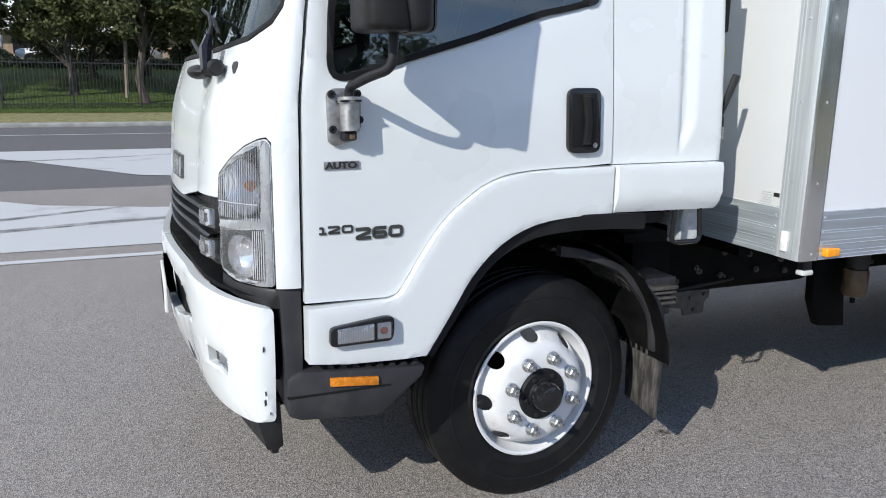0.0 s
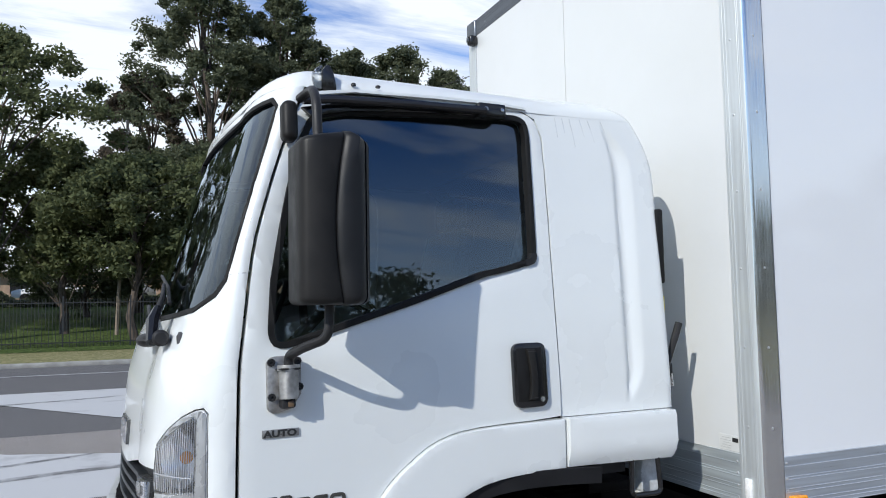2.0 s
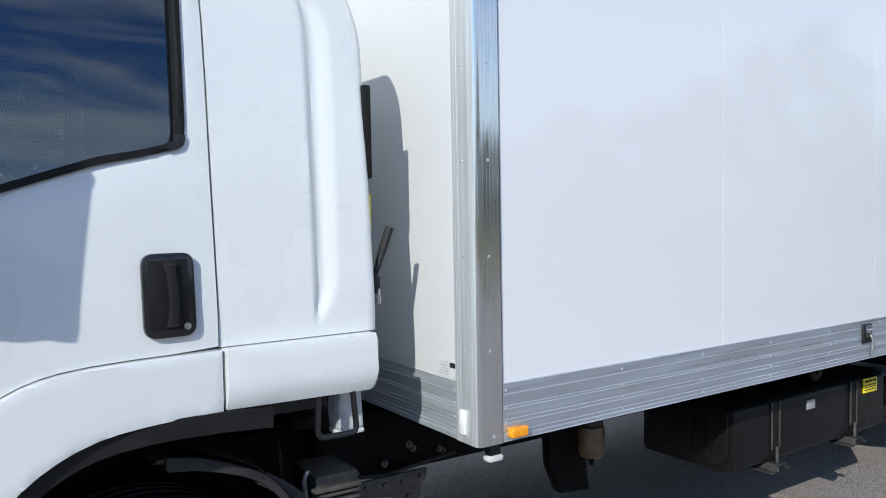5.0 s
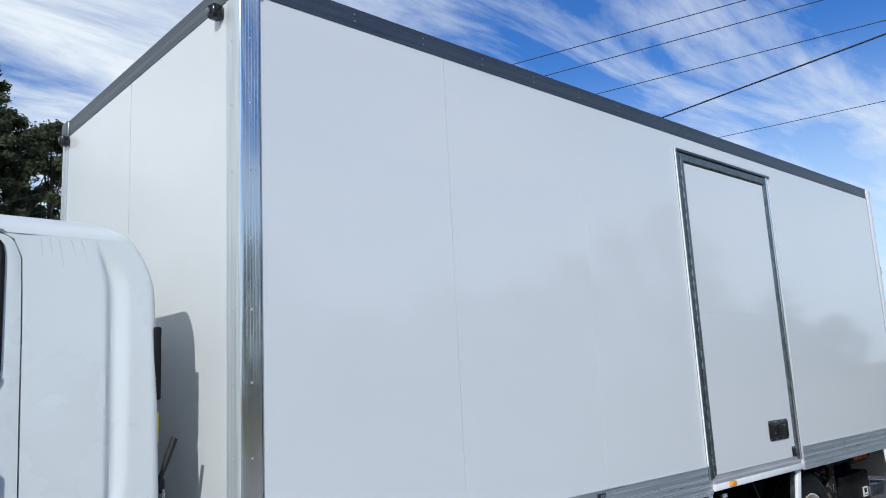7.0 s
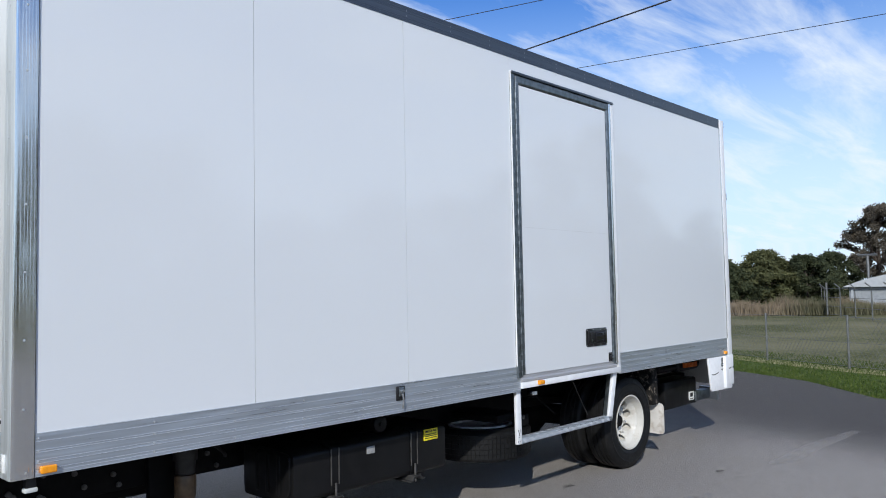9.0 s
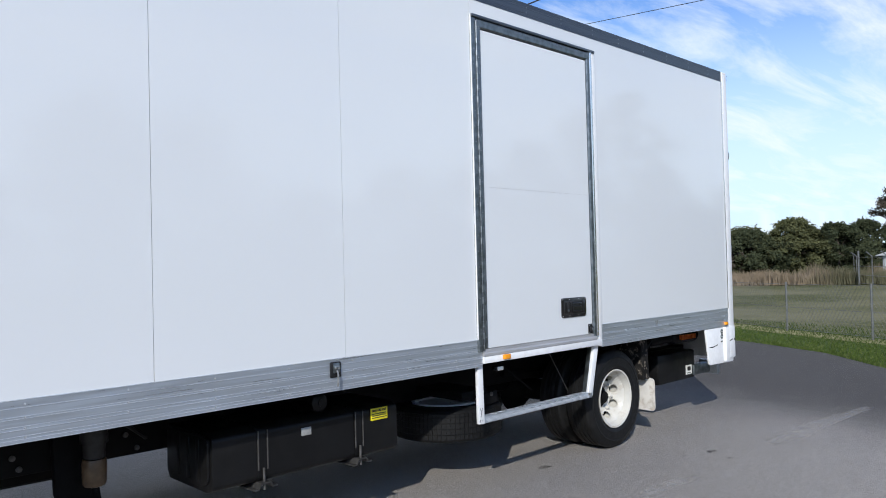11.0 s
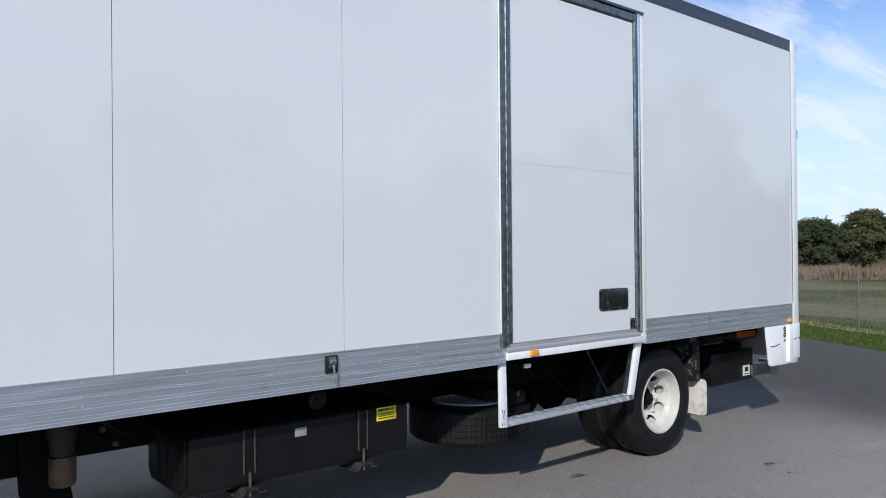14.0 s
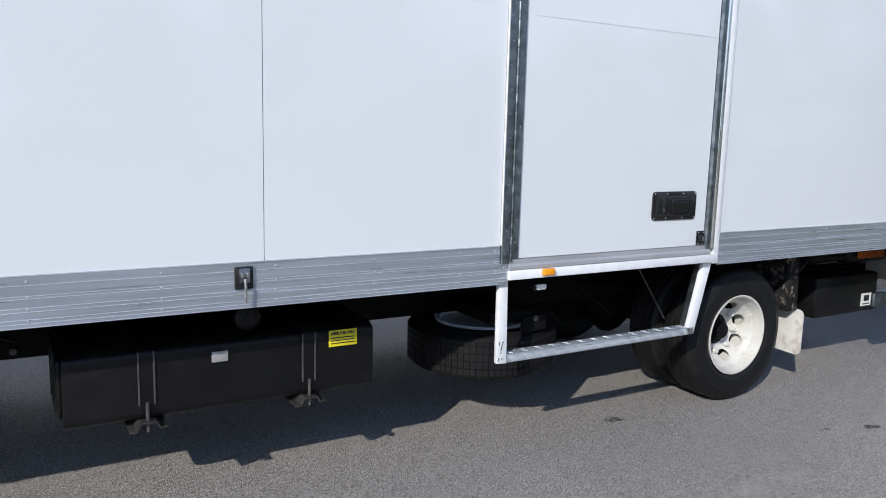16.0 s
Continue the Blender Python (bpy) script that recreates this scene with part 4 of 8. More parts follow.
for where in (cab_point, cab_far):
    part("front_panel", skin([front_loop], where, 0.025, 0.025, 0.02, 0.0025), M["cab_white"], truck, "white cab corner and nose panel")
    part("windscreen", skin([inset(WS, 0.004)], where, 0.08, 0.06, 0.005, 0, lambda u, z: -0.010), M["glass_front"], truck, "curved windscreen reflecting trees")
    inner = inset(WS, 0.016)
    inner[0], inner[-1] = (NOSE_U, inner[0][1]), (NOSE_U, inner[-1][1])
    part("windscreen_seal", skin([WS + inner[::-1]], where, 0.08, 0.08, 0.02, 0.002, lambda u, z: 0.003), M["black_seal"], truck, "black windscreen rubber")
    # grille between the lamps: dark bars with bright corner pieces
    grille = [(NOSE_U, 1.092), (-2.5, 1.097), (-2.25, 1.142), (-2.056, 1.157), (-2.048, 0.955), (-2.25, 0.94), (NOSE_U, 0.93)]
    g = part("grille", skin([grille], where, 0.06, 0.06, 0.02, 0.002, lambda u, z: -0.03), M["black_plastic"], truck, "dark slatted grille with bright bars")
    for z in (0.975, 1.02, 1.055, 1.09):
        bar = [(NOSE_U, z - 0.012), (-2.12, z + 0.016), (-2.10, z + 0.028), (NOSE_U, z + 0.004)]
        part("grille_bar", skin([bar], where, 0.08, 0.05, 0.03, 0.002, lambda u, z: 0.0), M["alu_dark"], g)
    for z in (0.992, 1.085):
        bar = [(-2.19, z - 0.022), (-2.062, z - 0.012), (-2.062, z + 0.045), (-2.19, z + 0.035)]
        corner = part("grille_corner", skin([bar], where, 0.05, 0.05, 0.03, 0.004, lambda u, z: 0.006), M["grille_grey"], g)
        hook = [(-2.115, z + 0.036), (-2.085, z + 0.040), (-2.078, z - 0.004), (-2.105, z - 0.012), (-2.108, z - 0.002), (-2.090, z + 0.004), (-2.094, z + 0.028), (-2.113, z + 0.026)]
        part("grille_hook", skin([hook], where, 0.05, 0.05, 0.006, 0.001, lambda u, z: 0.010), M["chrome"], g)
        part("grille_inset", skin([[(-2.175, z - 0.006), (-2.125, z - 0.002), (-2.125, z + 0.028), (-2.175, z + 0.022)]], where, 0.05, 0.05, 0.006, 0.002, lambda u, z: 0.009), M["badge_silver"], g)

# seam below the windscreen's corner
part("panel_seam", skin([[(-1.80, 1.699), (-1.692, 1.703), (-1.692, 1.7055), (-1.80, 1.7015)]], cab_point, 0.05, 0.05, 0.001, 0, lambda u, z: 0.0008), M["label_grey"], truck)
# maker's plate on the nose, drawn as plain blocks
for k in range(5):
    u0 = -2.485 - 0.042 * k
    nb = part("nose_badge", skin([[(u0, 1.162), (u0, 1.242), (u0 - 0.034, 1.242), (u0 - 0.034, 1.162)]], cab_point, 0.05, 0.05, 0.012, 0.002, lambda u, z: 0.012), M["grille_grey"], truck)
    part("badge_face", skin([[(u0 - 0.006, 1.170), (u0 - 0.006, 1.234), (u0 - 0.020, 1.234), (u0 - 0.020, 1.170)]], cab_point, 0.05, 0.05, 0.004, 0.001, lambda u, z: 0.0145), M["chrome"], nb)

# ---- headlamps ----
for where in (cab_point, cab_far):
    lamp = part("headlamp", skin([LAMP], where, 0.04, 0.04, 0.09, 0.002, lambda u, z: -0.085), M["lamp_silver"], truck, "clear headlamp cluster with ribbed lens and amber bulb")
    part("lamp_wall", skin([LAMP, inset(LAMP, 0.004)], where, 0.1, 0.1, 0.088, 0.001, lambda u, z: -0.001), M["lamp_silver"], lamp)
    upper = [(-2.036, 1.105), (-2.038, 1.228), (-1.984, 1.268), (-1.926, 1.300), (-1.885, 1.322), (-1.872, 1.326), (-1.864, 1.312), (-1.862, 1.125)]
    lower = [(-2.03, 1.08), (-2.024, 0.966), (-1.966, 0.947), (-1.88, 0.945), (-1.852, 0.95), (-1.852, 1.10)]
    part("indicator_lens", skin([upper], where, 0.0023, 0.04, 0.07, 0.004, lambda u, z: 0.004 + 0.0018 * math.cos(2 * math.pi * u / 0.0092)), M["lens"], lamp, "clear ribbed upper lens")
    part("beam_lens", skin([lower], where, 0.003, 0.04, 0.07, 0.004, lambda u, z: 0.004 + (0.0014 * math.cos(2 * math.pi * u / 0.012) if u > -1.905 or u < -1.985 else 0.0)), M["lens_low"], lamp, "clear lower lens")
    part("lamp_bezel", skin([inset(LAMP, 0.003), upper, lower], where, 0.05, 0.05, 0.05, 0.004, lambda u, z: 0.005), M["lamp_bezel"], lamp, "grey lamp bezel")
    for k in range(19):
        rib_bm = bmesh.new()
        u = -2.025 + 0.0088 * k
        top = float(np.interp(u, [p[0] for p in upper[1:6]], [p[1] for p in upper[1:6]])) - 0.008
        zs = [1.118 + (top - 1.118) * j / 6 for j in range(7)]
        cols = [[rib_bm.verts.new(where(u + d, z, o)) for z in zs] for d, o in ((-0.0014, 0.0055), (0.0, 0.0072), (0.0014, 0.0055))]
        for a, b in zip(cols, cols[1:]):
            for j in range(6):
                rib_bm.faces.new((a[j], b[j], b[j + 1], a[j + 1]))
        part("lens_rib", rib_bm, M["lens_rib"], lamp, "", 60)
    part("lens_band", skin([[(-2.03, 1.160), (-1.868, 1.163), (-1.868, 1.166), (-2.03, 1.163)]], where, 0.03, 0.03, 0.003, 0, lambda u, z: 0.009), M["lens_rib"], lamp)
    for name, inner, outer, off in (("lamp_trim", inset(upper, 0.005), inset(upper, -0.001), 0.001), ("lamp_trim", inset(lower, 0.005), inset(lower, -0.001), 0.001)):
        part(name, skin([outer, inner], where, 0.06, 0.06, 0.05, 0.002, lambda u, z: 0.0035), M["badge_silver"], lamp)
    for (u, z, r, mat) in ((-1.945, 1.205, 0.078, "bowl"), (-1.948, 1.01, 0.062, "chrome")):
        c = Vector(where(u, z, -0.03))
        out = (Vector(where(u, z, 0.05)) - c).normalized()
        bm = bmesh.new()
        add_lathe(bm, [(0.0, 0.002), (0.006, 0.03), (0.022, 0.052), (0.05, r)], (0, 0, 0), "z", 24, False, False)
        bmesh.ops.transform(bm, matrix=Matrix.Translation(c - out * 0.03) @ out.to_track_quat("Z", "Y").to_matrix().to_4x4(), verts=bm.verts[:])
        part("reflector", bm, M[mat], lamp)
        ring_bm = lathe([(0.049, r), (0.049, r + 0.004), (0.044, r + 0.004)], (0, 0, 0), "z", 24, False, False)
        bmesh.ops.transform(ring_bm, matrix=Matrix.Translation(c - out * 0.03) @ out.to_track_quat("Z", "Y").to_matrix().to_4x4(), verts=ring_bm.verts[:])
        part("bowl_ring", ring_bm, M["grille_grey"], lamp)
    for k in range(6):               # upright flutes beside the lower bowl, and a short row below the upper lens
        u = -1.892 + 0.0075 * k
        part("lens_flute", skin([[(u, 0.955), (u + 0.0034, 0.955), (u + 0.0034, 1.092), (u, 1.092)]], where, 0.02, 0.05, 0.004, 0, lambda u, z: 0.0062), M["lens_rib"], lamp)
    for k in range(4):
        u = -2.015 + 0.034 * k
        part("lens_prism", skin([[(u, 1.122), (u + 0.004, 1.122), (u + 0.004, 1.156), (u, 1.156)]], where, 0.02, 0.02, 0.004, 0, lambda u, z: 0.0078), M["chrome"], lamp)
    b = bmesh.new()
    bmesh.ops.create_uvsphere(b, u_segments=16, v_segments=10, radius=0.017, matrix=Matrix.Translation(where(-1.925, 1.21, -0.022)))
    part("bulb", b, M["bulb"], lamp, "amber bulb")
    part("lamp_skirt", skin([[(-2.05, 0.945), (-1.99, 0.93), (-1.80, 0.925), (-1.80, 0.87), (-1.87, 0.868), (-2.05, 0.90)]], where, 0.05, 0.05, 0.1, 0.004, lambda u, z: -0.01),
         M["black_plastic"], truck, "black trim under the headlamp")

# ---- roof: rounded edge and a low crown ----
def roof_rings():
    us = [0.75, 0.3, 0.0, -0.18, -0.203, -0.215, -0.23, -0.25, -0.27, -0.30, -0.36, -0.45, -0.6, -0.8, -1.0, -1.2, -1.35, -1.45, -1.52, -1.58, -1.66, -1.74, -1.82, -1.90, -1.98, -2.1, -2.3, -2.6, NOSE_U]
    cx, rings = -1.0, []
    for k in range(9):
        th = k / 8 * math.pi / 2
        z, d = 2.258 + 0.092 * math.sin(th), 0.19 * (1 - math.cos(th))
        ring = []
        for where in (cab_point, cab_far):
            row = []
            for u in us:
                x, y, _ = where(u, 2.258, 0.0005)
                back = min(1.0, max(0.0, (x + 0.85) / 0.5)) * (0.062 * math.sin(th) + 0.20 * (1 - math.cos(th)))
                row.append((x - back if x > cx else cx + (x - cx) * (1 - d / 0.75), MID + (y - MID) * (1 - d / 1.0), z))
            ring += row if where is cab_point else row[::-1]
        rings.append(ring)
    for s, dz in ((0.6, 0.012), (0.25, 0.02)):
        rings.append([(cx + (x - cx) * s, MID + (y - MID) * s, z + dz) for x, y, z in rings[8]])
    return rings


bm = bmesh.new()
rows = [[bm.verts.new(p) for p in ring] for ring in roof_rings()]
for a, b in zip(rows, rows[1:]):
    n = len(a)
    for j in range(n):
        bm.faces.new((a[j], a[(j + 1) % n], b[(j + 1) % n], b[j]))
bm.faces.new(rows[-1])
bmesh.ops.remove_doubles(bm, verts=bm.verts[:], dist=1e-4)
bmesh.ops.recalc_face_normals(bm, faces=bm.faces[:])
part("cab_roof", bm, M["cab_white"], truck, "white rounded cab roof", 50)
# drip rail over the door
part("drip_rail", skin([[(-1.50, 2.243), (-1.36, 2.266), (-1.08, 2.276), (-0.87, 2.280), (-0.76, 2.272), (-0.75, 2.264), (-0.88, 2.270), (-1.08, 2.266), (-1.364, 2.256), (-1.50, 2.232)]],
     cab_point, 0.1, 0.1, 0.02, 0.001, lambda u, z: 0.012), M["cab_white"], truck)
for x in (-1.364, -1.287):
    part("roof_bolt", lathe([(0, 0.008), (0.005, 0.008), (0.008, 0.004)], (x, 0.166, 2.278), "z", 10), M["black_plastic"], truck)
beacon = part("roof_marker_lamp", prism([(-1.462, 2.255), (-1.464, 2.31), (-1.452, 2.33), (-1.442, 2.333), (-1.43, 2.315), (-1.422, 2.285), (-1.418, 2.255)], "y", 0.15, 0.21, 0.006),
              M["black_gloss"], truck, "black roof marker lamp with clear lens")
part("marker_lens", prism([(-1.489, 2.255), (-1.49, 2.298), (-1.482, 2.318), (-1.462, 2.33), (-1.465, 2.31), (-1.464, 2.255)], "y", 0.152, 0.208, 0.003), M["lens_plain"], beacon)

# ---- inside the cab ----
wheel_c, wheel_t = Vector((-1.02, 1.69, 1.685)), Matrix.Rotation(radians(35), 3, "Y")
steering = part("steering_wheel", tube([wheel_c + wheel_t @ Vector((0.2 * math.cos(k * math.pi / 12), 0.2 * math.sin(k * math.pi / 12), 0)) for k in range(25)], 0.014, 8), M["lining"], truck, "dark steering wheel behind the glass")
for a in (0.3, 2.2, 4.3):
    part("spoke", tube([wheel_c + wheel_t @ Vector((0, 0, -0.03)), wheel_c + wheel_t @ Vector((0.2 * math.cos(a), 0.2 * math.sin(a), 0))], 0.012, 6), M["lining"], steering)
part("steering_column", tube([wheel_c, (-1.40, 1.69, 1.28)], 0.03, 8), M["lining"], steering)
part("cab_floor", box(-1.68, -0.30, 0.36, 2.0, 0.98, 1.02), M["lining"], truck)
part("dashboard", prism([(-1.86, 1.02), (-1.86, 1.55), (-1.6, 1.5), (-1.5, 1.4), (-1.5, 1.02)], "y", 0.22, 2.14, 0.02), M["lining"], truck, "dark dashboard")
for y in (0.35, 1.45):
    seat = part("cab_seat", box(-1.05, -0.55, y, y + 0.5, 1.25, 1.4, 0.05, 3), M["seat"], truck, "grey cloth cab seat")
    bm = prism([(-0.62, 1.36), (-0.50, 1.36), (-0.38, 1.98), (-0.46, 2.0)], "y", y, y + 0.5, 0.03)
    part("seat_back", bm, M["seat"] if y > 1 else M["plastic_wrap"], seat)
    part("headrest", box(-0.46, -0.37, y + 0.12, y + 0.38, 2.0, 2.16, 0.03, 3), M["seat"], seat)
wheel_c = Vector((-1.38, 1.7, 1.55))
bm = bmesh.new()
ring = [wheel_c + Vector((0.085 * math.cos(k), 0.21 * math.sin(k), 0.19 * math.cos(k))) for k in (2 * math.pi * j / 28 for j in range(29))]
add_tube(bm, ring, 0.014, 8)
add_tube(bm, [wheel_c, wheel_c + Vector((-0.2, 0, -0.3))], 0.03, 8)
add_tube(bm, [ring[7], wheel_c, ring[21]], 0.012, 8)
part("window_divider", tube([(-1.555, 0.165, 2.12), (-1.522, 0.145, 1.56)], 0.012, 8), M["black_plastic"], truck)
part("steering_wheel", bm, M["black_plastic"], truck)

# ---- door furniture ----
def on_side(u, z, off=0.0):
    """A frame on the cab side: x along, y up the door, z outward."""
    p = Vector(cab_point(u, z, off))
    ax = (Vector(cab_point(u + 0.05, z, off)) - Vector(cab_point(u - 0.05, z, off))).normalized()
    up = (Vector(cab_point(u, z + 0.05, off)) - Vector(cab_point(u, z - 0.05, off))).normalized()
    out = ax.cross(up).normalized()
    up = out.cross(ax)
    return Matrix.Translation(p) @ Matrix((ax, up, out)).transposed().to_4x4()


def local_box(m, x0, x1, y0, y1, z0, z1, bevel=0.0, seg=2):
    bm = box(x0, x1, y0, y1, z0, z1, bevel, seg)
    bmesh.ops.transform(bm, matrix=m, verts=bm.verts[:])
    return bm


def handle_plate(m):
    bm = prism(soft_loop([(-0.062, -0.102), (0.062, -0.102), (0.062, 0.102), (-0.062, 0.102)], 0.03, 5), "z", -0.004, 0.013, 0.003)
    bmesh.ops.transform(bm, matrix=m, verts=bm.verts[:])
    return bm


hm = on_side(-0.81, 1.377, 0.008)
handle = part("door_handle", handle_plate(hm), M["black_gloss"], near_door, "black recessed door handle")
part("handle_recess", local_box(hm, -0.052, 0.048, -0.086, 0.088, 0.008, 0.0135, 0.004), M["black_seal"], near_door)
bm = prism(curve_through([(-0.017, 0.082), (-0.008, 0.045), (-0.004, 0.0), (-0.006, -0.045), (-0.014, -0.078)], 3) + curve_through([(0.011, -0.078), (0.017, -0.045), (0.019, 0.0), (0.015, 0.045), (0.012, 0.082)], 3), "z", 0.012, 0.027, 0.003)
bmesh.ops.transform(bm, matrix=hm, verts=bm.verts[:])
part("handle_grip", bm, M["mirror_black"], near_door)
for y in (0.074, -0.072):
    part("grip_slot", local_box(hm, -0.014, 0.016, y - 0.0012, y + 0.0012, 0.0262, 0.0275), M["ink"], near_door)
bm = lathe([(0.012, 0.009), (0.016, 0.009), (0.016, 0.004)], (0, 0, 0), "z", 14)
bmesh.ops.transform(bm, matrix=hm @ Matrix.Translation((0.038, -0.078, 0)), verts=bm.verts[:])
part("lock_barrel", bm, M["steel"], near_door)

am = on_side(-1.606, 1.269, 0.008)
plate = part("auto_badge", local_box(am, -0.05, 0.05, -0.0105, 0.0105, 0, 0.004, 0.001), M["badge_plate"], near_door, "small grey badge reading AUTO")
writing("AUTO", 0.0245, near_door, am @ Matrix.Translation((-0.046, -0.0085, 0.0045)), M["ink"], "badge_lettering", 0.001, 0.0011, 1.30)
nm = on_side(-1.62, 1.086, 0.0052)
bm = numerals("120", 0.034, 0.0235, 0.0062, 0.005)
bmesh.ops.transform(bm, matrix=nm @ Matrix.Translation((-0.052, -0.009, 0)), verts=bm.verts[:])
part("model_lettering", bm, M["decal_grey"], near_door, "grey numerals 120", 0)
nm = on_side(-1.50, 1.072, 0.0052)
bm = numerals("260", 0.0455, 0.036, 0.0098, 0.004)
bmesh.ops.transform(bm, matrix=nm @ Matrix.Translation((-0.068, -0.018, 0)), verts=bm.verts[:])
part("model_lettering", bm, M["decal_grey"], near_door, "bold grey numerals 260", 0)

# side repeater lamp in the lower panel: black frame that tapers to the front, two clear lenses
im = on_side(-1.566, 0.797, 0.042)


def lamp_prism(loop, r, z0, z1, bevel=0.0):
    bm = prism(soft_loop(loop, r, 4), "z", z0, z1, bevel)
    bmesh.ops.transform(bm, matrix=im, verts=bm.verts[:])
    return bm


rep = part("side_lamp", lamp_prism([(-0.096, -0.036), (0.092, -0.041), (0.098, 0.0), (0.096, 0.031), (0.07, 0.035), (-0.094, 0.020)], 0.016, -0.012, 0.010, 0.004), M["black_gloss"], truck, "black framed side lamp with clear lens")
part("lamp_recess", lamp_prism([(-0.078, -0.028), (0.086, -0.032), (0.086, 0.024), (-0.078, 0.016)], 0.005, 0.004, 0.0105), M["black_seal"], rep)
part("side_reflector", lamp_prism([(-0.074, -0.027), (0.033, -0.029), (0.033, 0.019), (-0.074, 0.015)], 0.004, 0.006, 0.0115), M["bowl"], rep)
part("side_reflector", lamp_prism([(0.043, -0.029), (0.085, -0.030), (0.085, 0.018), (0.043, 0.019)], 0.004, 0.006, 0.0115), M["bowl"], rep)
part("side_lens", lamp_prism([(-0.077, -0.029), (0.035, -0.031), (0.035, 0.021), (-0.077, 0.017)], 0.005, 0.010, 0.0155, 0.002), M["lens_side"], rep, "clear ribbed side lens")
part("side_lens", lamp_prism([(0.041, -0.031), (0.087, -0.032), (0.087, 0.020), (0.041, 0.021)], 0.005, 0.010, 0.0165, 0.002), M["lens_low"], rep, "clear lens over a red bulb")
part("lens_divider", lamp_prism([(0.0355, -0.033), (0.0405, -0.033), (0.0405, 0.026), (0.0355, 0.026)], 0.001, 0.004, 0.018, 0.001), M["black_gloss"], rep)
for k in range(21):
    part("side_rib", local_box(im, -0.0715 + 0.005 * k, -0.0703 + 0.005 * k, -0.024, 0.0135, 0.0150, 0.0162, 0.0004), M["lens_rib"], rep)
part("side_bulb", lathe([(0, 0.001), (0.0005, 0.012), (0.003, 0.010), (0.005, 0.001)], im @ Vector((0.063, -0.005, 0.0118)), "y", 14), M["bulb_red"], rep)

# ---- mirror ----
MIRROR_FROM = Vector((-1.95, -2.07, 1.61))      # the head stands a little further out along this line


def mirror_half(section, z0, z1, r):
    """A tall shell whose cross-section follows section(z); both ends are rounded by r."""
    zs = [z0 + r * (1 - math.cos(math.pi / 2 * k / 5)) for k in range(6)] + [z0 + (z1 - z0) * k / 12 for k in range(2, 11)] + \
         [z1 - r * (1 - math.cos(math.pi / 2 * k / 5)) for k in range(5, -1, -1)]
    bm, rows = bmesh.new(), []
    for z in zs:
        d = max(0.0, r - min(z - z0, z1 - z))
        k = (r - math.sqrt(max(0.0, r * r - d * d))) / 0.09
        row = [Vector((-1.51 + (x + 1.51) * (1 - k), -0.11 + (y + 0.11) * (1 - k), z + (0.14 * (x + 1.60) - 0.5 * max(0.0, x + 1.47)) * max(0.0, (z - 1.85) / 0.19))) for x, y in section(z)]
        rows.append([bm.verts.new(MIRROR_FROM + (p - MIRROR_FROM) * 0.993) for p in row])
    for a, b in zip(rows, rows[1:]):
        for j in range(len(a)):
            bm.faces.new((a[j - 1], a[j], b[j], b[j - 1]))
    bm.faces.new(rows[0]); bm.faces.new(rows[-1])
    bmesh.ops.recalc_face_normals(bm, faces=bm.faces[:])
    return bm


def mirror_seam(z):
    return -1.512 + 0.022 * ((z - 1.81) / 0.21) ** 2


def front_half(z):
    s = mirror_seam(z)
    return [(-1.59, -0.02), (-1.60, -0.035), (-1.60, -0.165), (-1.594, -0.184), (-1.58, -0.193), (-1.553, -0.199), (-1.541, -0.2), (-1.530, -0.199), (s - 0.006, -0.1955), (s, -0.191), (s, -0.02)]


def rear_half(z):
    s = mirror_seam(z) + 0.0015
    return [(s, -0.02), (s, -0.190), (s + 0.004, -0.195), (s + 0.018, -0.2015), (s + 0.038, -0.2045), (-1.45, -0.199), (-1.437, -0.192), (-1.431, -0.178), (-1.429, -0.182), (-1.420, -0.172), (-1.418, -0.16), (-1.418, -0.03), (-1.426, -0.02)]


mirror = part("mirror_head", mirror_half(front_half, 1.612, 2.036, 0.018), M["mirror_black"], truck, "large black door mirror on a tubular arm", 50)
part("mirror_shell", mirror_half(rear_half, 1.610, 2.038, 0.022), M["mirror_smooth"], mirror, "smooth black rear half of the mirror", 50)
part("mirror_glass", box(-1.436, -1.431, -0.172, -0.09, 1.68, 1.98), M["chrome"], mirror)
plate_m = Matrix.Translation((-1.5795, -0.1938, 1.825)) @ pose(0, 0, 0, 0, 0, -14)
bm = box(-0.009, 0.009, -0.0012, 0.003, -0.026, 0.026, 0.0008, 2)
bmesh.ops.transform(bm, matrix=plate_m, verts=bm.verts[:])
part("mirror_plate", bm, M["black_seal"], mirror)
hb = on_side(-1.597, 1.40, 0.0)
plate_bm = prism(soft_loop([(-0.046, 0.062), (-0.03, 0.074), (0.03, 0.076), (0.048, 0.058), (0.048, -0.03), (0.032, -0.05), (0.022, -0.068), (-0.03, -0.08), (-0.046, -0.068)], 0.01), "z", 0, 0.02, 0.004)
bmesh.ops.transform(plate_bm, matrix=hb, verts=plate_bm.verts[:])
hinge = part("mirror_bracket", plate_bm, M["cast"], truck, "worn grey cast mirror bracket")
bm = bmesh.new()
add_lathe(bm, [(-0.04, 0.02), (-0.04, 0.026), (0.035, 0.026), (0.035, 0.03), (0.05, 0.03), (0.05, 0.014)], (0, 0, 0), "z", 20)
bmesh.ops.transform(bm, matrix=hb @ pose(0.005, 0.0, 0.045, -90, 0, 0), verts=bm.verts[:])
part("pivot", bm, M["cast"], hinge)
part("pivot_foot", local_box(hb, -0.016, 0.024, -0.066, -0.038, 0.01, 0.05, 0.008), M["black_plastic"], hinge, "dark worn pivot end")
part("pivot_bolt", local_box(hb, 0.0, 0.016, -0.062, -0.046, 0.05, 0.056, 0.003), M["brass"], hinge)
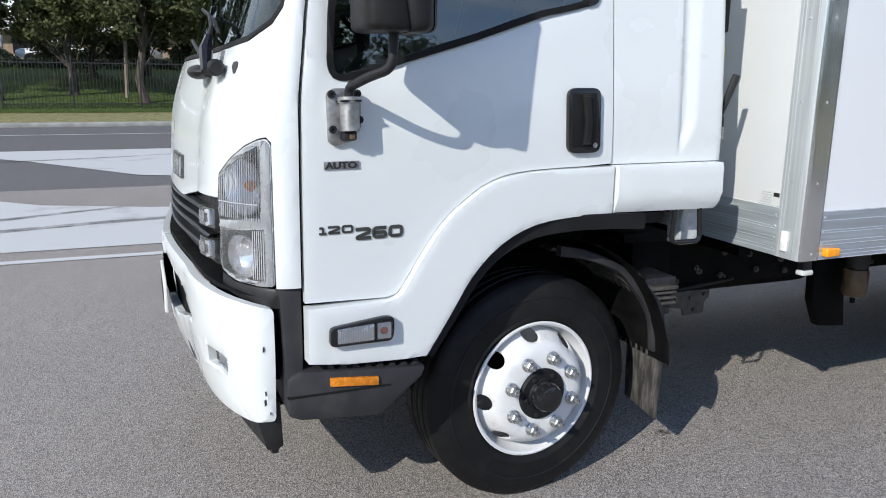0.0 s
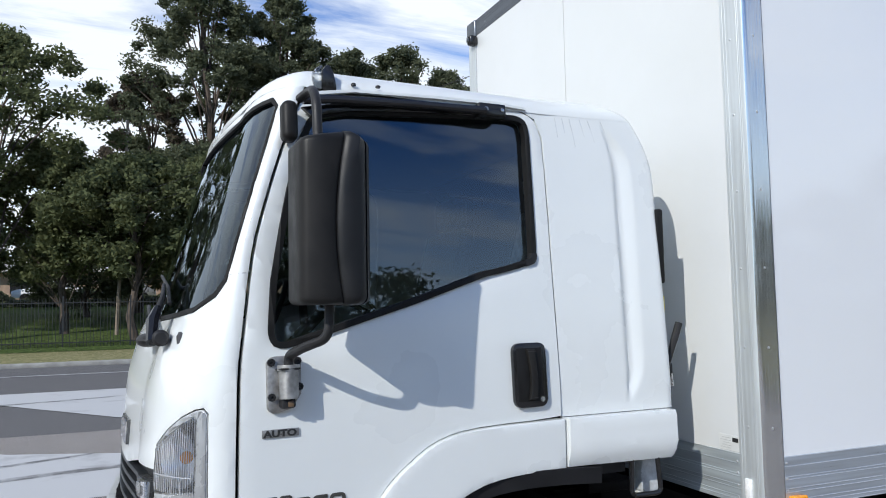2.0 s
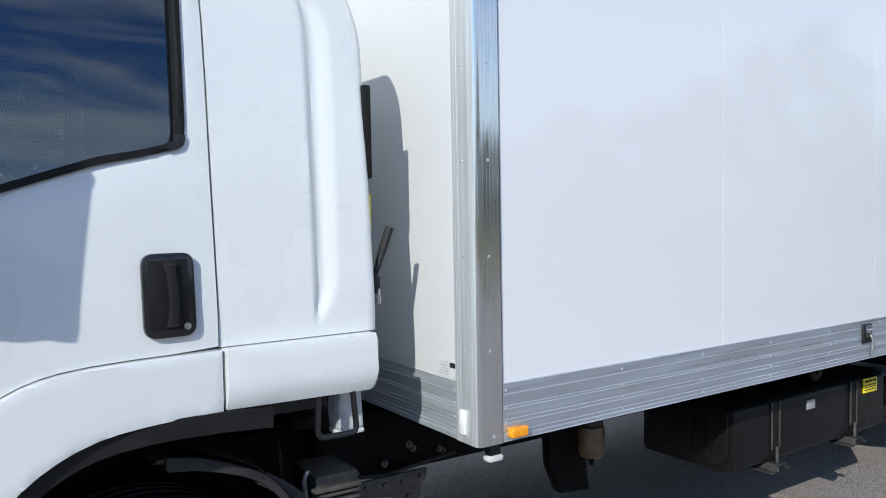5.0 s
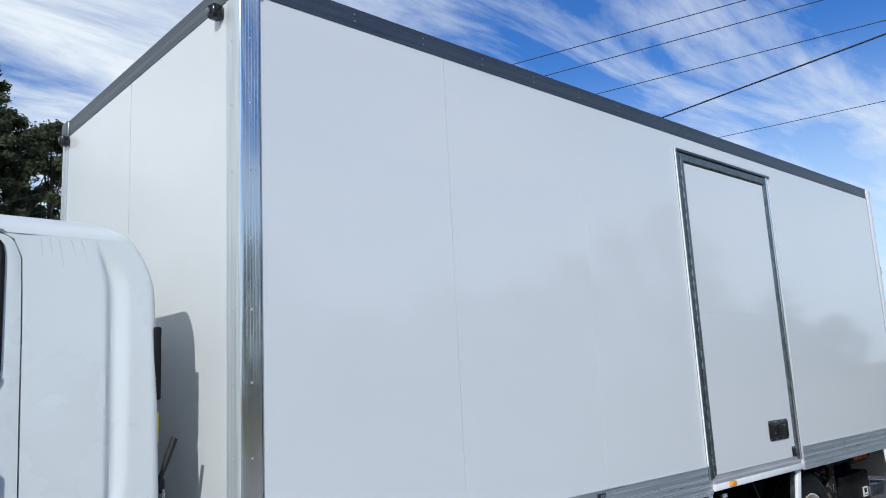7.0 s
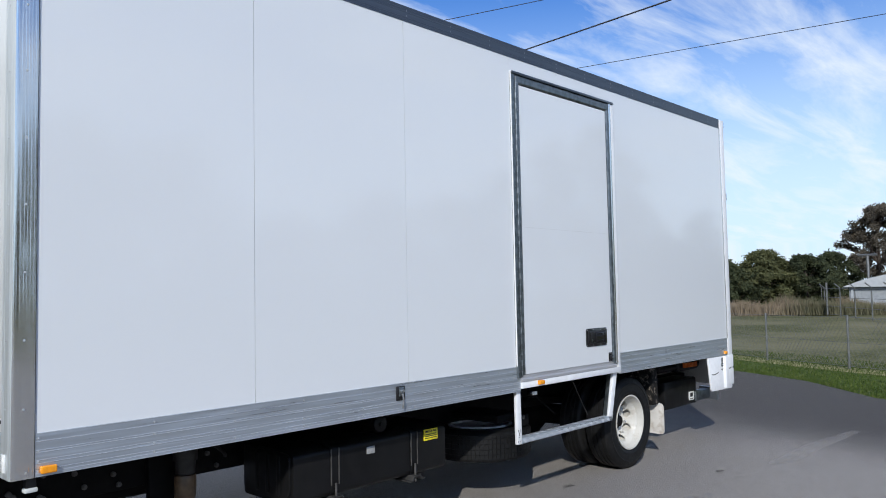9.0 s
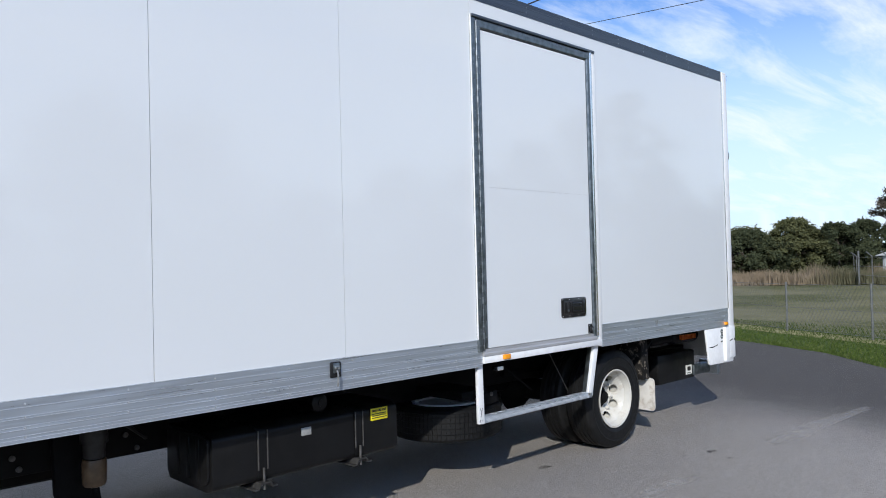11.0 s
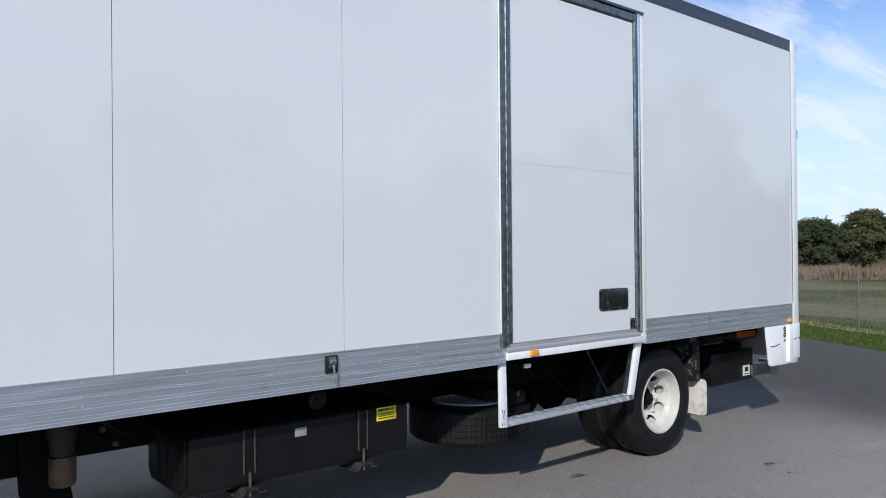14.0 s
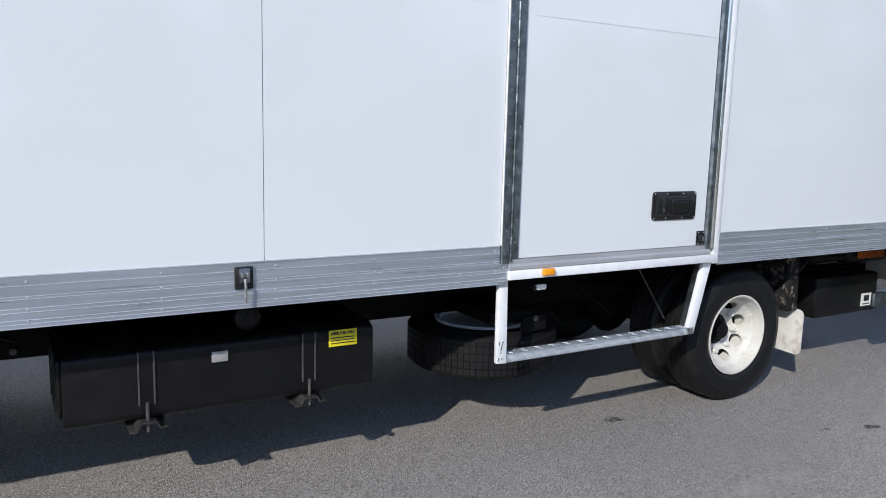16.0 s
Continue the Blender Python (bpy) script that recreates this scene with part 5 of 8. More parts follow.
part("pivot_collar", local_box(hb, -0.024, 0.032, 0.036, 0.042, 0.012, 0.075, 0.004), M["black_plastic"], hinge)
for dx, dy in ((-0.036, 0.058), (0.036, 0.06), (-0.036, -0.035), (0.04, -0.01), (0.0, -0.055)):
    bm = lathe([(0.02, 0.011), (0.028, 0.011), (0.028, 0.005), (0.022, 0.004)], (0, 0, 0), "z", 8)
    bmesh.ops.transform(bm, matrix=hb @ Matrix.Translation((dx, dy, 0)), verts=bm.verts[:])
    part("bracket_bolt", bm, M["black_plastic"], hinge)
arm0 = hb @ Vector((0.005, 0.03, 0.045))
part("mirror_arm", tube([arm0, arm0 + Vector((0, 0, 0.045)), (-1.565, -0.07, 1.505), (-1.516, -0.12, 1.527), (-1.511, -0.12, 1.64)], 0.013, 12, 0.03), M["black_plastic"], truck, "bent black mirror arm")
top_mount = Vector(cab_point(-1.545, 2.205, 0.05))
part("mirror_arm", tube([(-1.538, -0.12, 2.0), (-1.538, -0.10, 2.15), (-1.535, -0.05, 2.19), (-1.525, 0.03, 2.212), top_mount], 0.013, 12, 0.03), M["black_plastic"], truck)
rail = [Vector(cab_point(u, z, 0.045)) for u, z in ((-1.535, 2.203), (-1.45, 2.215), (-1.2, 2.228), (-0.93, 2.235))]
part("door_top_rail", tube(rail, 0.013, 10), M["black_gloss"], truck, "black rail over the door window")
rm = on_side(-0.90, 2.236, 0.0)
part("rail_bracket", local_box(rm, -0.055, 0.045, -0.022, 0.022, 0.0, 0.05, 0.006), M["black_gloss"], truck)
for dx in (-0.03, 0.03):
    part("rail_bolt", local_box(rm, dx - 0.006, dx + 0.006, -0.006, 0.006, 0.05, 0.054, 0.002), M["steel"], truck)
part("kerb_mirror", local_box(on_side(-1.56, 2.15, 0.0), -0.034, 0.012, -0.075, 0.045, 0.0, 0.06, 0.02, 4), M["mirror_black"], truck, "small black kerb mirror under the rail")
visor = skin([[(-1.53, 2.19), (-1.38, 2.222), (-1.16, 2.238), (-0.95, 2.247), (-0.95, 2.222), (-1.16, 2.212), (-1.38, 2.194), (-1.50, 2.166)]], cab_point, 0.06, 0.05, 0.02, 0.003, lambda u, z: 0.022)
part("weather_visor", visor, M["black_gloss"], near_door, "dark visor over the window")

# ---- wipers ----
part("wiper_arm", tube([cab_point(-2.10, 1.545, 0.045), cab_point(-2.13, 1.60, 0.055), cab_point(-2.19, 1.65, 0.05), cab_point(-2.33, 1.69, 0.04)], [0.012, 0.009, 0.007, 0.006], 8), M["black_plastic"], truck, "black windscreen wiper arm")
part("wiper_blade", tube([cab_point(-2.18, 1.625, 0.022), cab_point(-2.34, 1.68, 0.022), cab_point(-2.62, 1.73, 0.022)], 0.006, 8), M["black_plastic"], truck)
part("wiper_arm", tube([cab_point(-2.10, 1.53, 0.045), cab_point(-2.20, 1.56, 0.045), cab_point(-2.55, 1.62, 0.035)], 0.007, 8), M["black_plastic"], truck)
part("wiper_link", tube([cab_point(-2.07, 1.515, 0.05), cab_point(-2.10, 1.575, 0.06), cab_point(-2.115, 1.615, 0.06)], [0.015, 0.02, 0.012], 8), M["black_gloss"], truck)
part("wiper_pivot", lathe([(-0.03, 0.024), (0.012, 0.024), (0.022, 0.016)], cab_point(-2.065, 1.527, 0.03), "y", 14), M["black_plastic"], truck)
bm = bmesh.new()
bmesh.ops.create_uvsphere(bm, u_segments=16, v_segments=10, radius=1.0, matrix=Matrix.Translation(cab_point(-2.22, 1.515, 0.035)) @ Matrix.Diagonal((0.035, 0.075, 0.022, 1)))
part("wiper_cover", bm, M["black_plastic"], truck, "black cover over the wiper spindle")

# ---- bumper, corner post, step ----
def bumper_point(u, z, off=0.0):
    """The bumper's plan: from its end by the step round to the middle of the nose."""
    k = (z - 0.52) / 0.36
    lean = 0.028 * (1 - min(1, max(0, k)))
    t = (-1.80 - u)
    if t < 0.5:
        th = t / 0.5 * math.pi / 2
        p = (-1.80 - 0.205 * math.sin(th), 0.075 + 0.50 * (1 - math.cos(th)))
        n = (-0.50 * math.sin(th), -0.205 * math.cos(th))
    else:
        k2 = min(1, (t - 0.5) / 0.67)
        p, n = (-2.005 - 0.05 * math.sin(k2 * math.pi / 2), 0.575 + k2 * 0.67), (-1, -0.1 * (1 - k2))
    l = math.hypot(*n)
    off -= lean
    return (p[0] + off * n[0] / l, p[1] + off * n[1] / l, z)


def bumper_far(u, z, off=0.0):
    x, y, z = bumper_point(u, z, off)
    return (x, 2 * MID - y, z)


BUMP = soft_loop([(-1.80, 0.525), (-1.80, 0.872), (-1.95, 0.888), (-2.15, 0.90), (-2.97, 0.905), (-2.97, 0.56), (-2.3, 0.545), (-1.93, 0.515)], 0.02)
FOG = soft_loop([(-2.125, 0.655), (-2.115, 0.714), (-2.035, 0.714), (-2.012, 0.70), (-2.028, 0.638), (-2.07, 0.662)], 0.006)
FOG_LENS = soft_loop([(-2.088, 0.664), (-2.085, 0.708), (-2.038, 0.708), (-2.018, 0.698), (-2.03, 0.645), (-2.07, 0.666)], 0.005)
INTAKE = soft_loop([(-2.23, 0.752), (-2.40, 0.815), (-2.54, 0.835), (-2.97, 0.84), (-2.97, 0.655), (-2.6, 0.655), (-2.40, 0.70)], 0.012)
for where in (bumper_point, bumper_far):
    bump = part("bumper", skin([BUMP, FOG, INTAKE], where, 0.045, 0.045, 0.03, 0.006, lambda u, z: 0.012 * math.exp(-((z - 0.72) / 0.12) ** 2)), M["cab_white"], truck, "scuffed white front bumper")
    part("bumper_core", skin([[(-1.84, 0.57), (-1.84, 0.84), (-2.97, 0.86), (-2.97, 0.60)]], where, 0.08, 0.1, 0.02, 0, lambda u, z: -0.024), M["chassis"], bump)
    part("fog_reflector", skin([inset(FOG_LENS, 0.002)], where, 0.02, 0.02, 0.002, 0, lambda u, z: -0.010 - 0.006 * math.exp(-((u + 2.05) / 0.015) ** 2)), M["bowl"], bump)
    part("fog_lamp", skin([FOG_LENS], where, 0.05, 0.05, 0.03, 0.002, lambda u, z: -0.004), M["lens_low"], bump, "clear fog lamp in the bumper")
    # black strip standing for the deep shade in the gap above the bumper
    part("bumper_gap_shade", skin([[(-1.9, 0.902), (-2.1, 0.915), (-2.97, 0.92), (-2.97, 0.906), (-2.1, 0.90)]], where, 0.1, 0.1, 0.10, 0.002, lambda u, z: -0.03), M["chassis"], bump)
# chips in the bumper's paint
for u, z, w, h in ((-1.848, 0.757, 0.004, 0.009), (-1.852, 0.618, 0.003, 0.008), (-1.858, 0.588, 0.005, 0.011), (-1.834, 0.553, 0.003, 0.005)):
    part("paint_chip", skin([[(u - w, z - h), (u + w, z - h * 0.6), (u + w * 0.6, z + h), (u - w * 0.7, z + h * 0.7)]], bumper_point, 0.05, 0.05, 0.002, 0, lambda u, z: 0.003 + 0.012 * math.exp(-((z - 0.72) / 0.12) ** 2)), M["ink"], truck)
part("bumper_slit", skin([[(-2.31, 0.568), (-2.36, 0.592), (-2.43, 0.60), (-2.37, 0.578)]], bumper_point, 0.03, 0.03, 0.003, 0, lambda u, z: 0.006), M["ink"], truck)
plate = part("number_plate", box(-2.068, -2.056, 0.93, 1.30, 0.64, 0.76, 0.003), M["label_white"], truck, "white plate on the nose with plain bars")
for k in range(5):
    part("plate_bar", box(-2.0705, -2.067, 0.96 + 0.066 * k, 0.995 + 0.066 * k, 0.665, 0.735), M["ink"], plate)
part("bumper_stay", prism([(-1.845, 0.50), (-1.758, 0.50), (-1.752, 0.345), (-1.772, 0.332), (-1.805, 0.338)], "y", 0.30, 0.335, 0.004), M["black_plastic"], truck, "black bracket under the bumper's end")
part("bumper_stay", box(-1.83, -1.76, 0.18, 0.24, 0.62, 0.86, 0.006), M["chassis"], truck)
# unseen panel and tray, added to cast the ground shadow by the front wheel
shadow_line = curve_through([(-1.785, 0.325), (-1.83, 0.55), (-1.865, 0.81), (-1.88, 1.18), (-1.865, 1.55), (-1.83, 1.81), (-1.785, 2.035)], 3)
part("shadow_panel", prism(shadow_line + [(x + 0.02, y) for x, y in shadow_line[::-1]], "z", 0.31, 0.56), M["black_plastic"], truck, "black unseen panel behind the bumper that shapes the ground shadow")
part("shadow_tray", prism([(-1.80, 0.36), (-1.70, 0.38), (-1.40, 0.42), (-1.40, 1.94), (-1.70, 1.98), (-1.80, 2.0), (-1.86, 1.55), (-1.87, 1.18), (-1.86, 0.81)], "z", 0.455, 0.50), M["chassis"], truck, "black unseen tray under the nose that widens the ground shadow")
part("corner_post", prism([(-1.775, 0.56), (-1.775, 0.70), (-1.782, 0.90), (-1.795, 0.928), (-1.722, 0.928), (-1.722, 0.54)], "y", 0.075, 0.30, 0.008), M["grey_plastic"], truck, "black plastic post between bumper and door")
step = part("cab_step", prism([(-1.772, 0.548), (-1.772, 0.66), (-1.735, 0.684), (-1.355, 0.652), (-1.37, 0.62), (-1.50, 0.512), (-1.66, 0.525), (-1.735, 0.532)], "y", 0.058, 0.36, 0.012),
            M["grey_plastic"], truck, "charcoal plastic cab step with amber reflector")
for k in range(8):
    x = -1.66 + 0.037 * k
    z = 0.680 - (x + 1.735) * 0.084
    share_me = prism([(x, z), (x + 0.008, z + 0.014), (x + 0.022, z + 0.013), (x + 0.03, z - 0.002)], "y", 0.07, 0.17, 0.002)
    part("tread_rib", share_me, M["black_plastic"], step)
part("step_line", box(-1.774, -1.47, 0.0555, 0.065, 0.606, 0.612), M["black_seal"], step)
part("step_reflector", prism([(-1.652, 0.630), (-1.652, 0.656), (-1.508, 0.642), (-1.508, 0.616)], "y", 0.048, 0.062, 0.003), M["lens_dim"], step, "amber side reflector")

# ---- front wheel arch: black trim and liner ----
bm = bmesh.new()
trim = FLARE_IN + [(-0.56, 1.062)]
outer_l, inner_l = [], []
for i, (x, z) in enumerate(trim):
    a, b = Vector(trim[max(i - 1, 0)]), Vector(trim[min(i + 1, len(trim) - 1)])
    t = (b - a).normalized()
    d = Vector((t.y, -t.x))
    outer_l.append((x + d.x * -0.004, z + d.y * -0.004))
    inner_l.append((x + d.x * 0.047, z + d.y * 0.047))
add_prism(bm, outer_l + inner_l[::-1], "y", 0.115, 0.24)
part("arch_trim", bm, M["trim_black"], truck, "black plastic wheel arch edge", 40)
bm = bmesh.new()
prev = None
for k in range(19):
    a = radians(5 + 165 * k / 18)
    x, z = -0.87 - 0.50 * math.cos(math.pi - a), 0.43 + 0.56 * math.sin(a)
    row = [bm.verts.new((x, 0.17, z)), bm.verts.new((x, 0.95, z))]
    if prev:
        bm.faces.new((prev[0], row[0], row[1], prev[1]))
    prev = row
part("arch_liner", bm, M["chassis"], truck)
# rear half of the mudguard with its flap
guard_out = curve_through([(-0.80, 0.945), (-0.715, 0.928), (-0.59, 0.879), (-0.482, 0.814), (-0.397, 0.737), (-0.354, 0.674), (-0.342, 0.60), (-0.342, 0.505)], 3)
guard_in = curve_through([(-0.80, 0.905), (-0.70, 0.888), (-0.56, 0.832), (-0.477, 0.745), (-0.418, 0.66), (-0.398, 0.60), (-0.388, 0.505)], 3)
part("mudguard", prism(guard_out + guard_in[::-1], "y", 0.25, 0.285, 0.004), M["grey_plastic"], truck, "dusty black mudguard with a rolled outer edge")
liner = [(x - 0.012, z - 0.012) for x, z in guard_out]
part("mudguard_liner", prism(liner + [(x - 0.014, z - 0.010) for x, z in liner[::-1]], "y", 0.285, 0.66), M["muddy"], truck, "muddy inner face of the mudguard")
for k in range(9):                # ridges moulded into the liner
    y = 0.30 + 0.034 * k
    rib = liner[8:]
    part("liner_ridge", prism([(x - 0.014, z - 0.010) for x, z in rib] + [(x - 0.021, z - 0.015) for x, z in rib[::-1]], "y", y, y + 0.012), M["muddy"], truck)
part("liner_bolt", lathe([(-0.004, 0.012), (0.006, 0.012), (0.009, 0.004)], (-0.378, 0.30, 0.56), "x", 10), M["steel"], truck)
part("mud_flap", prism([(0.252, 0.475), (0.47, 0.50), (0.462, 0.245), (0.264, 0.222)], "x", -0.352, -0.338, 0.002), M["mud_light"], truck, "mud caked flap behind the front wheel")


# ---- wheels ----
SURVEY[0] = False


def tyre_profile(r, w):
    """(along, radius) of a tyre's section, outer wall first."""
    h = w / 2
    return [(h - 0.028, 0.252), (h - 0.008, 0.272), (h - 0.006, 0.280), (h - 0.002, 0.284), (h - 0.001, 0.288), (h - 0.002, 0.292), (h, 0.315), (h - 0.003, 0.340), (h - 0.001, 0.343), (h - 0.001, 0.347), (h - 0.004, 0.350), (h - 0.012, r - 0.032), (h - 0.022, r - 0.012), (h - 0.036, r - 0.002)] + \
        [(h - 0.036 - k, rr) for k, rr in ((0.03, r), (0.034, r - 0.008), (0.040, r - 0.008), (0.044, r), (0.072, r), (0.076, r - 0.008), (0.082, r - 0.008), (0.086, r),
                                           (0.116, r), (0.12, r - 0.008), (0.126, r - 0.008), (0.13, r))] + \
        [(-h + 0.036, r - 0.002), (-h + 0.02, r - 0.012), (-h, 0.315), (-h + 0.02, 0.252)]


R = 0.408


def add_disc(bm, at, holes_r, hole_n, hole_d, hub_r, rim_r, turn=0.0):
    """A pressed wheel disc with hand holes. at(r): how far out it stands."""
    loops = [[(rim_r * math.cos(2 * math.pi * k / 48), rim_r * math.sin(2 * math.pi * k / 48)) for k in range(48)]]
    for j in range(hole_n):
        a = turn + 2 * math.pi * j / hole_n
        loops.append([(holes_r * math.cos(a) + hole_d * (math.cos(k) * 0.72 * math.cos(a) - math.sin(k) * 1.2 * math.sin(a)),
                       holes_r * math.sin(a) + hole_d * (math.cos(k) * 0.72 * math.sin(a) + math.sin(k) * 1.2 * math.cos(a)))
                      for k in (2 * math.pi * i / 14 for i in range(14))])
    loops.append([(hub_r * math.cos(2 * math.pi * k / 32), hub_r * math.sin(2 * math.pi * k / 32)) for k in range(32)])
    out = skin(loops, lambda p, q, off: (p, -(at(math.hypot(p, q)) + off), q), 0.02, 0.02, 0.012, 0.002)
    bmesh.ops.remove_doubles(out, verts=out.verts[:], dist=1e-5)
    return out


def wheel(name, label, cx, face_y, front, spin=0.0, steer=0.0, R=0.408, rim_r=0.262):
    """A tyre on a white steel rim; face_y: the plane of the rim's edge; steer: degrees by which it is turned."""
    q = rim_r / 0.262
    w = thing(name, "", "")
    w.parent = truck
    w["on_truck"] = 1
    w["label"] = label
    width = 0.245
    cy = face_y + width / 2 - 0.012
    c = (cx, cy, R)
    w.matrix_basis = Matrix.Translation((cx, face_y, 0)) @ pose(0, 0, 0, 0, 0, steer) @ Matrix.Translation((-cx, -face_y, 0))
    wall = [(a, r if r > 0.35 else 0.35 + (r - 0.35) * (0.35 - 0.252 * q) / 0.098) for a, r in tyre_profile(R, width)]
    part("tyre", lathe(wall, c, "y", 72, True), M["rubber"], w, "black rubber tyre")
    f = width / 2 - 0.012
    prof = [(f - 0.012, 0.25), (f, 0.262), (f + 0.004, 0.262), (f + 0.006, 0.256), (f + 0.002, 0.248), (f - 0.02, 0.243), (f - 0.035, 0.236), (f - 0.06, 0.228), (f - 0.19, 0.222), (f - 0.2, 0.25)]
    part("rim", lathe([(a, r * q) for a, r in prof], c, "y", 64, False, False), M["rim_white"] if front else M["rim_dirty_shaded"], w, "white steel rim")
    rr = [0.0, 0.09, 0.13, 0.172, 0.190, 0.205, 0.236] if front else [0.0, 0.09, 0.13, 0.165, 0.19, 0.21, 0.236]
    oo = [0.045, 0.045, 0.044, 0.040, 0.030, 0.008, -0.062] if front else [-0.165, -0.165, -0.162, -0.145, -0.11, -0.075, -0.045]
    bm = add_disc(bmesh.new(), lambda r: float(np.interp(r, rr, oo)), 0.211 if front else 0.178, 8, 0.027 if front else 0.034, 0.088, 0.234, spin)
    bmesh.ops.transform(bm, matrix=Matrix.Translation((cx, face_y, R)) @ Matrix.Diagonal((q, 1, q, 1)), verts=bm.verts[:])
    part("disc", bm, M["rim_white"] if front else M["rim_dirty_shaded"], w, "white wheel disc with hand holes", 60)
    base = 0.045 if front else -0.165
    nut = lathe([(base, 0.024), (base + 0.006, 0.024), (base + 0.008, 0.021)], (0, 0, 0), "y", 14)
    add_lathe(nut, [(base + 0.007, 0.0195), (base + 0.026, 0.0195), (base + 0.030, 0.015)], (0, 0, 0), "y", 6)
    add_lathe(nut, [(base + 0.028, 0.0115), (base + 0.043, 0.0115), (base + 0.045, 0.009)], (0, 0, 0), "y", 10)
    nob = part("wheel_nut", nut, M["nut_steel"] if front else M["rim_dirty_shaded"], w)
    me = nob.data
    for k in range(8):
        a = spin + math.pi / 8 + 2 * math.pi * k / 8
        m = Matrix.Translation((cx + 0.1345 * math.cos(a), face_y, R + 0.1345 * math.sin(a)))
        if k == 0:
            nob.matrix_basis = m
        else:
            share("wheel_nut", me, w, m)
    d = base
    hub = part("hub", lathe([(d - 0.02, 0.096), (d + 0.006, 0.094), (d + 0.012, 0.088), (d + 0.014, 0.062), (d + 0.02, 0.058)], (cx, face_y, R), "y", 32), M["trim_black"] if front else M["chassis"], w, "black hub flange")
    part("hub_cap", lathe([(d + 0.012, 0.060), (d + 0.045, 0.054), (d + 0.062, 0.046), (d + 0.07, 0.03), (d + 0.072, 0.001)], (cx, face_y, R), "y", 32), M["black_gloss"] if front else M["chassis"], w, "black domed hub cap")
    for k in range(6):
        a = spin + 2 * math.pi * k / 6
        part("hub_bolt", lathe([(d + 0.01, 0.008), (d + 0.022, 0.008), (d + 0.023, 0.001)], (cx + 0.075 * math.cos(a), face_y, R + 0.075 * math.sin(a)), "y", 8), M["black_plastic"], w)
    if not front:
        part("brake_drum", lathe([(-0.185, 0.001), (-0.185, 0.205), (-0.30, 0.205), (-0.30, 0.001)], (cx, face_y, R), "y", 32), M["chassis"], w, "dark brake drum behind the disc")
    return w


wheel("front_wheel", "front wheel with white eight-stud rim, turned slightly out", -0.882, 0.291, True, 0.1, 5.4, 0.421, 0.2545)
wheel("rear_wheel", "rear twin wheel with deep dished white rim", 5.146, 0.165, False, 0.3, 0, 0.408, 0.243)
for y in (0.165 + 0.275,):
    part("inner_tyre", lathe(tyre_profile(R, 0.245), (5.142, y + 0.11, R), "y", 60, True), M["rubber"], truck, "inner tyre of the rear twin wheels")
for x, y in ((-0.888, 2.06), (5.142, 2.16), (5.142, 1.88)):
    part("far_tyre", lathe(tyre_profile(R, 0.245), (x, y - 0.1, R), "y", 48, True), M["rubber"], truck)
    part("far_rim", lathe([(-0.08, 0.25), (-0.06, 0.05), (0.06, 0.05), (0.08, 0.25)], (x, y - 0.1, R), "y", 32), M["chassis"], truck)
    part("far_hub", lathe([(-0.05, 0.1), (0.05, 0.1)], (x, y - 0.1, R), "y", 20), M["chassis"], truck)
SURVEY[0] = True


# ---- the box body ----
L, W, Z0, Z1 = 7.10, 2.346, 0.89, 3.417
SK, TR = 1.067, 3.319           # top of the skirt, foot of the top rail
DX0, DX1, DZ0, DZ1 = 3.345, 4.632, 0.985, 3.19   # the side door's leaf


def panel(x0, x1, z0, z1, y0=0.004, y1=0.045):
    return box(x0, x1, y0, y1, z0, z1)


for x0, x1, z0, z1 in ((0.085, 1.1115, SK, TR), (1.1145, 2.1805, SK, TR), (2.1835, 3.252, SK, TR), (3.2535, 4.676, 3.217, TR), (4.6765, 7.0, SK, TR)):
    part("side_panel", panel(x0, x1, z0, z1), M["box_white"], truck, "glossy white side panel of the box")
part("panel_backing", box(0.03, 3.25, 0.05, 0.06, 0.95, 3.36), M["ink"], truck)
# front wall takes the toned-down white, since it faces the sun
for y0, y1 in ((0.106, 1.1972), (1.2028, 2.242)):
    part("front_wall_panel", box(0.004, 0.045, y0, y1, SK, TR), M["front_toned"], truck, "white front wall panel with its colour lowered against the sun")
part("front_backing", box(0.05, 0.06, 0.05, 2.295, 0.95, 3.36), M["ink"], truck)
part("far_wall", box(0.02, 7.08, 2.30, 2.343, 0.9, 3.412), M["box_white"], truck)
part("rear_wall", box(7.05, 7.09, 0.05, 2.295, 0.9, 3.412), M["box_white"], truck)
part("box_roof", box(0.02, 7.08, 0.02, 2.32, 3.39, 3.414), M["box_white"], truck)
part("box_floor", box(0.02, 7.08, 0.03, 2.31, 0.90, 0.94), M["chassis"], truck, "underside of the box floor")


def ribbed(height, ribs, depth=0.012, flute=0.0009):
    """Section of an extrusion: (out, up) with raised lines."""
    out = [(0.0, 0.0), (depth, 0.0)]
    for r in ribs:
        out += [(depth, r - 0.0018), (depth + flute, r - 0.0008), (depth + flute, r + 0.0008), (depth, r + 0.0018)]
    return out + [(depth, height), (0.0, height)]


def rail_along_x(x0, x1, y, z, section, flat=False):
    """An extrusion along the side: out counts towards -y."""
    return prism([(y - o, z + u) for o, u in section], "x", x0, x1)


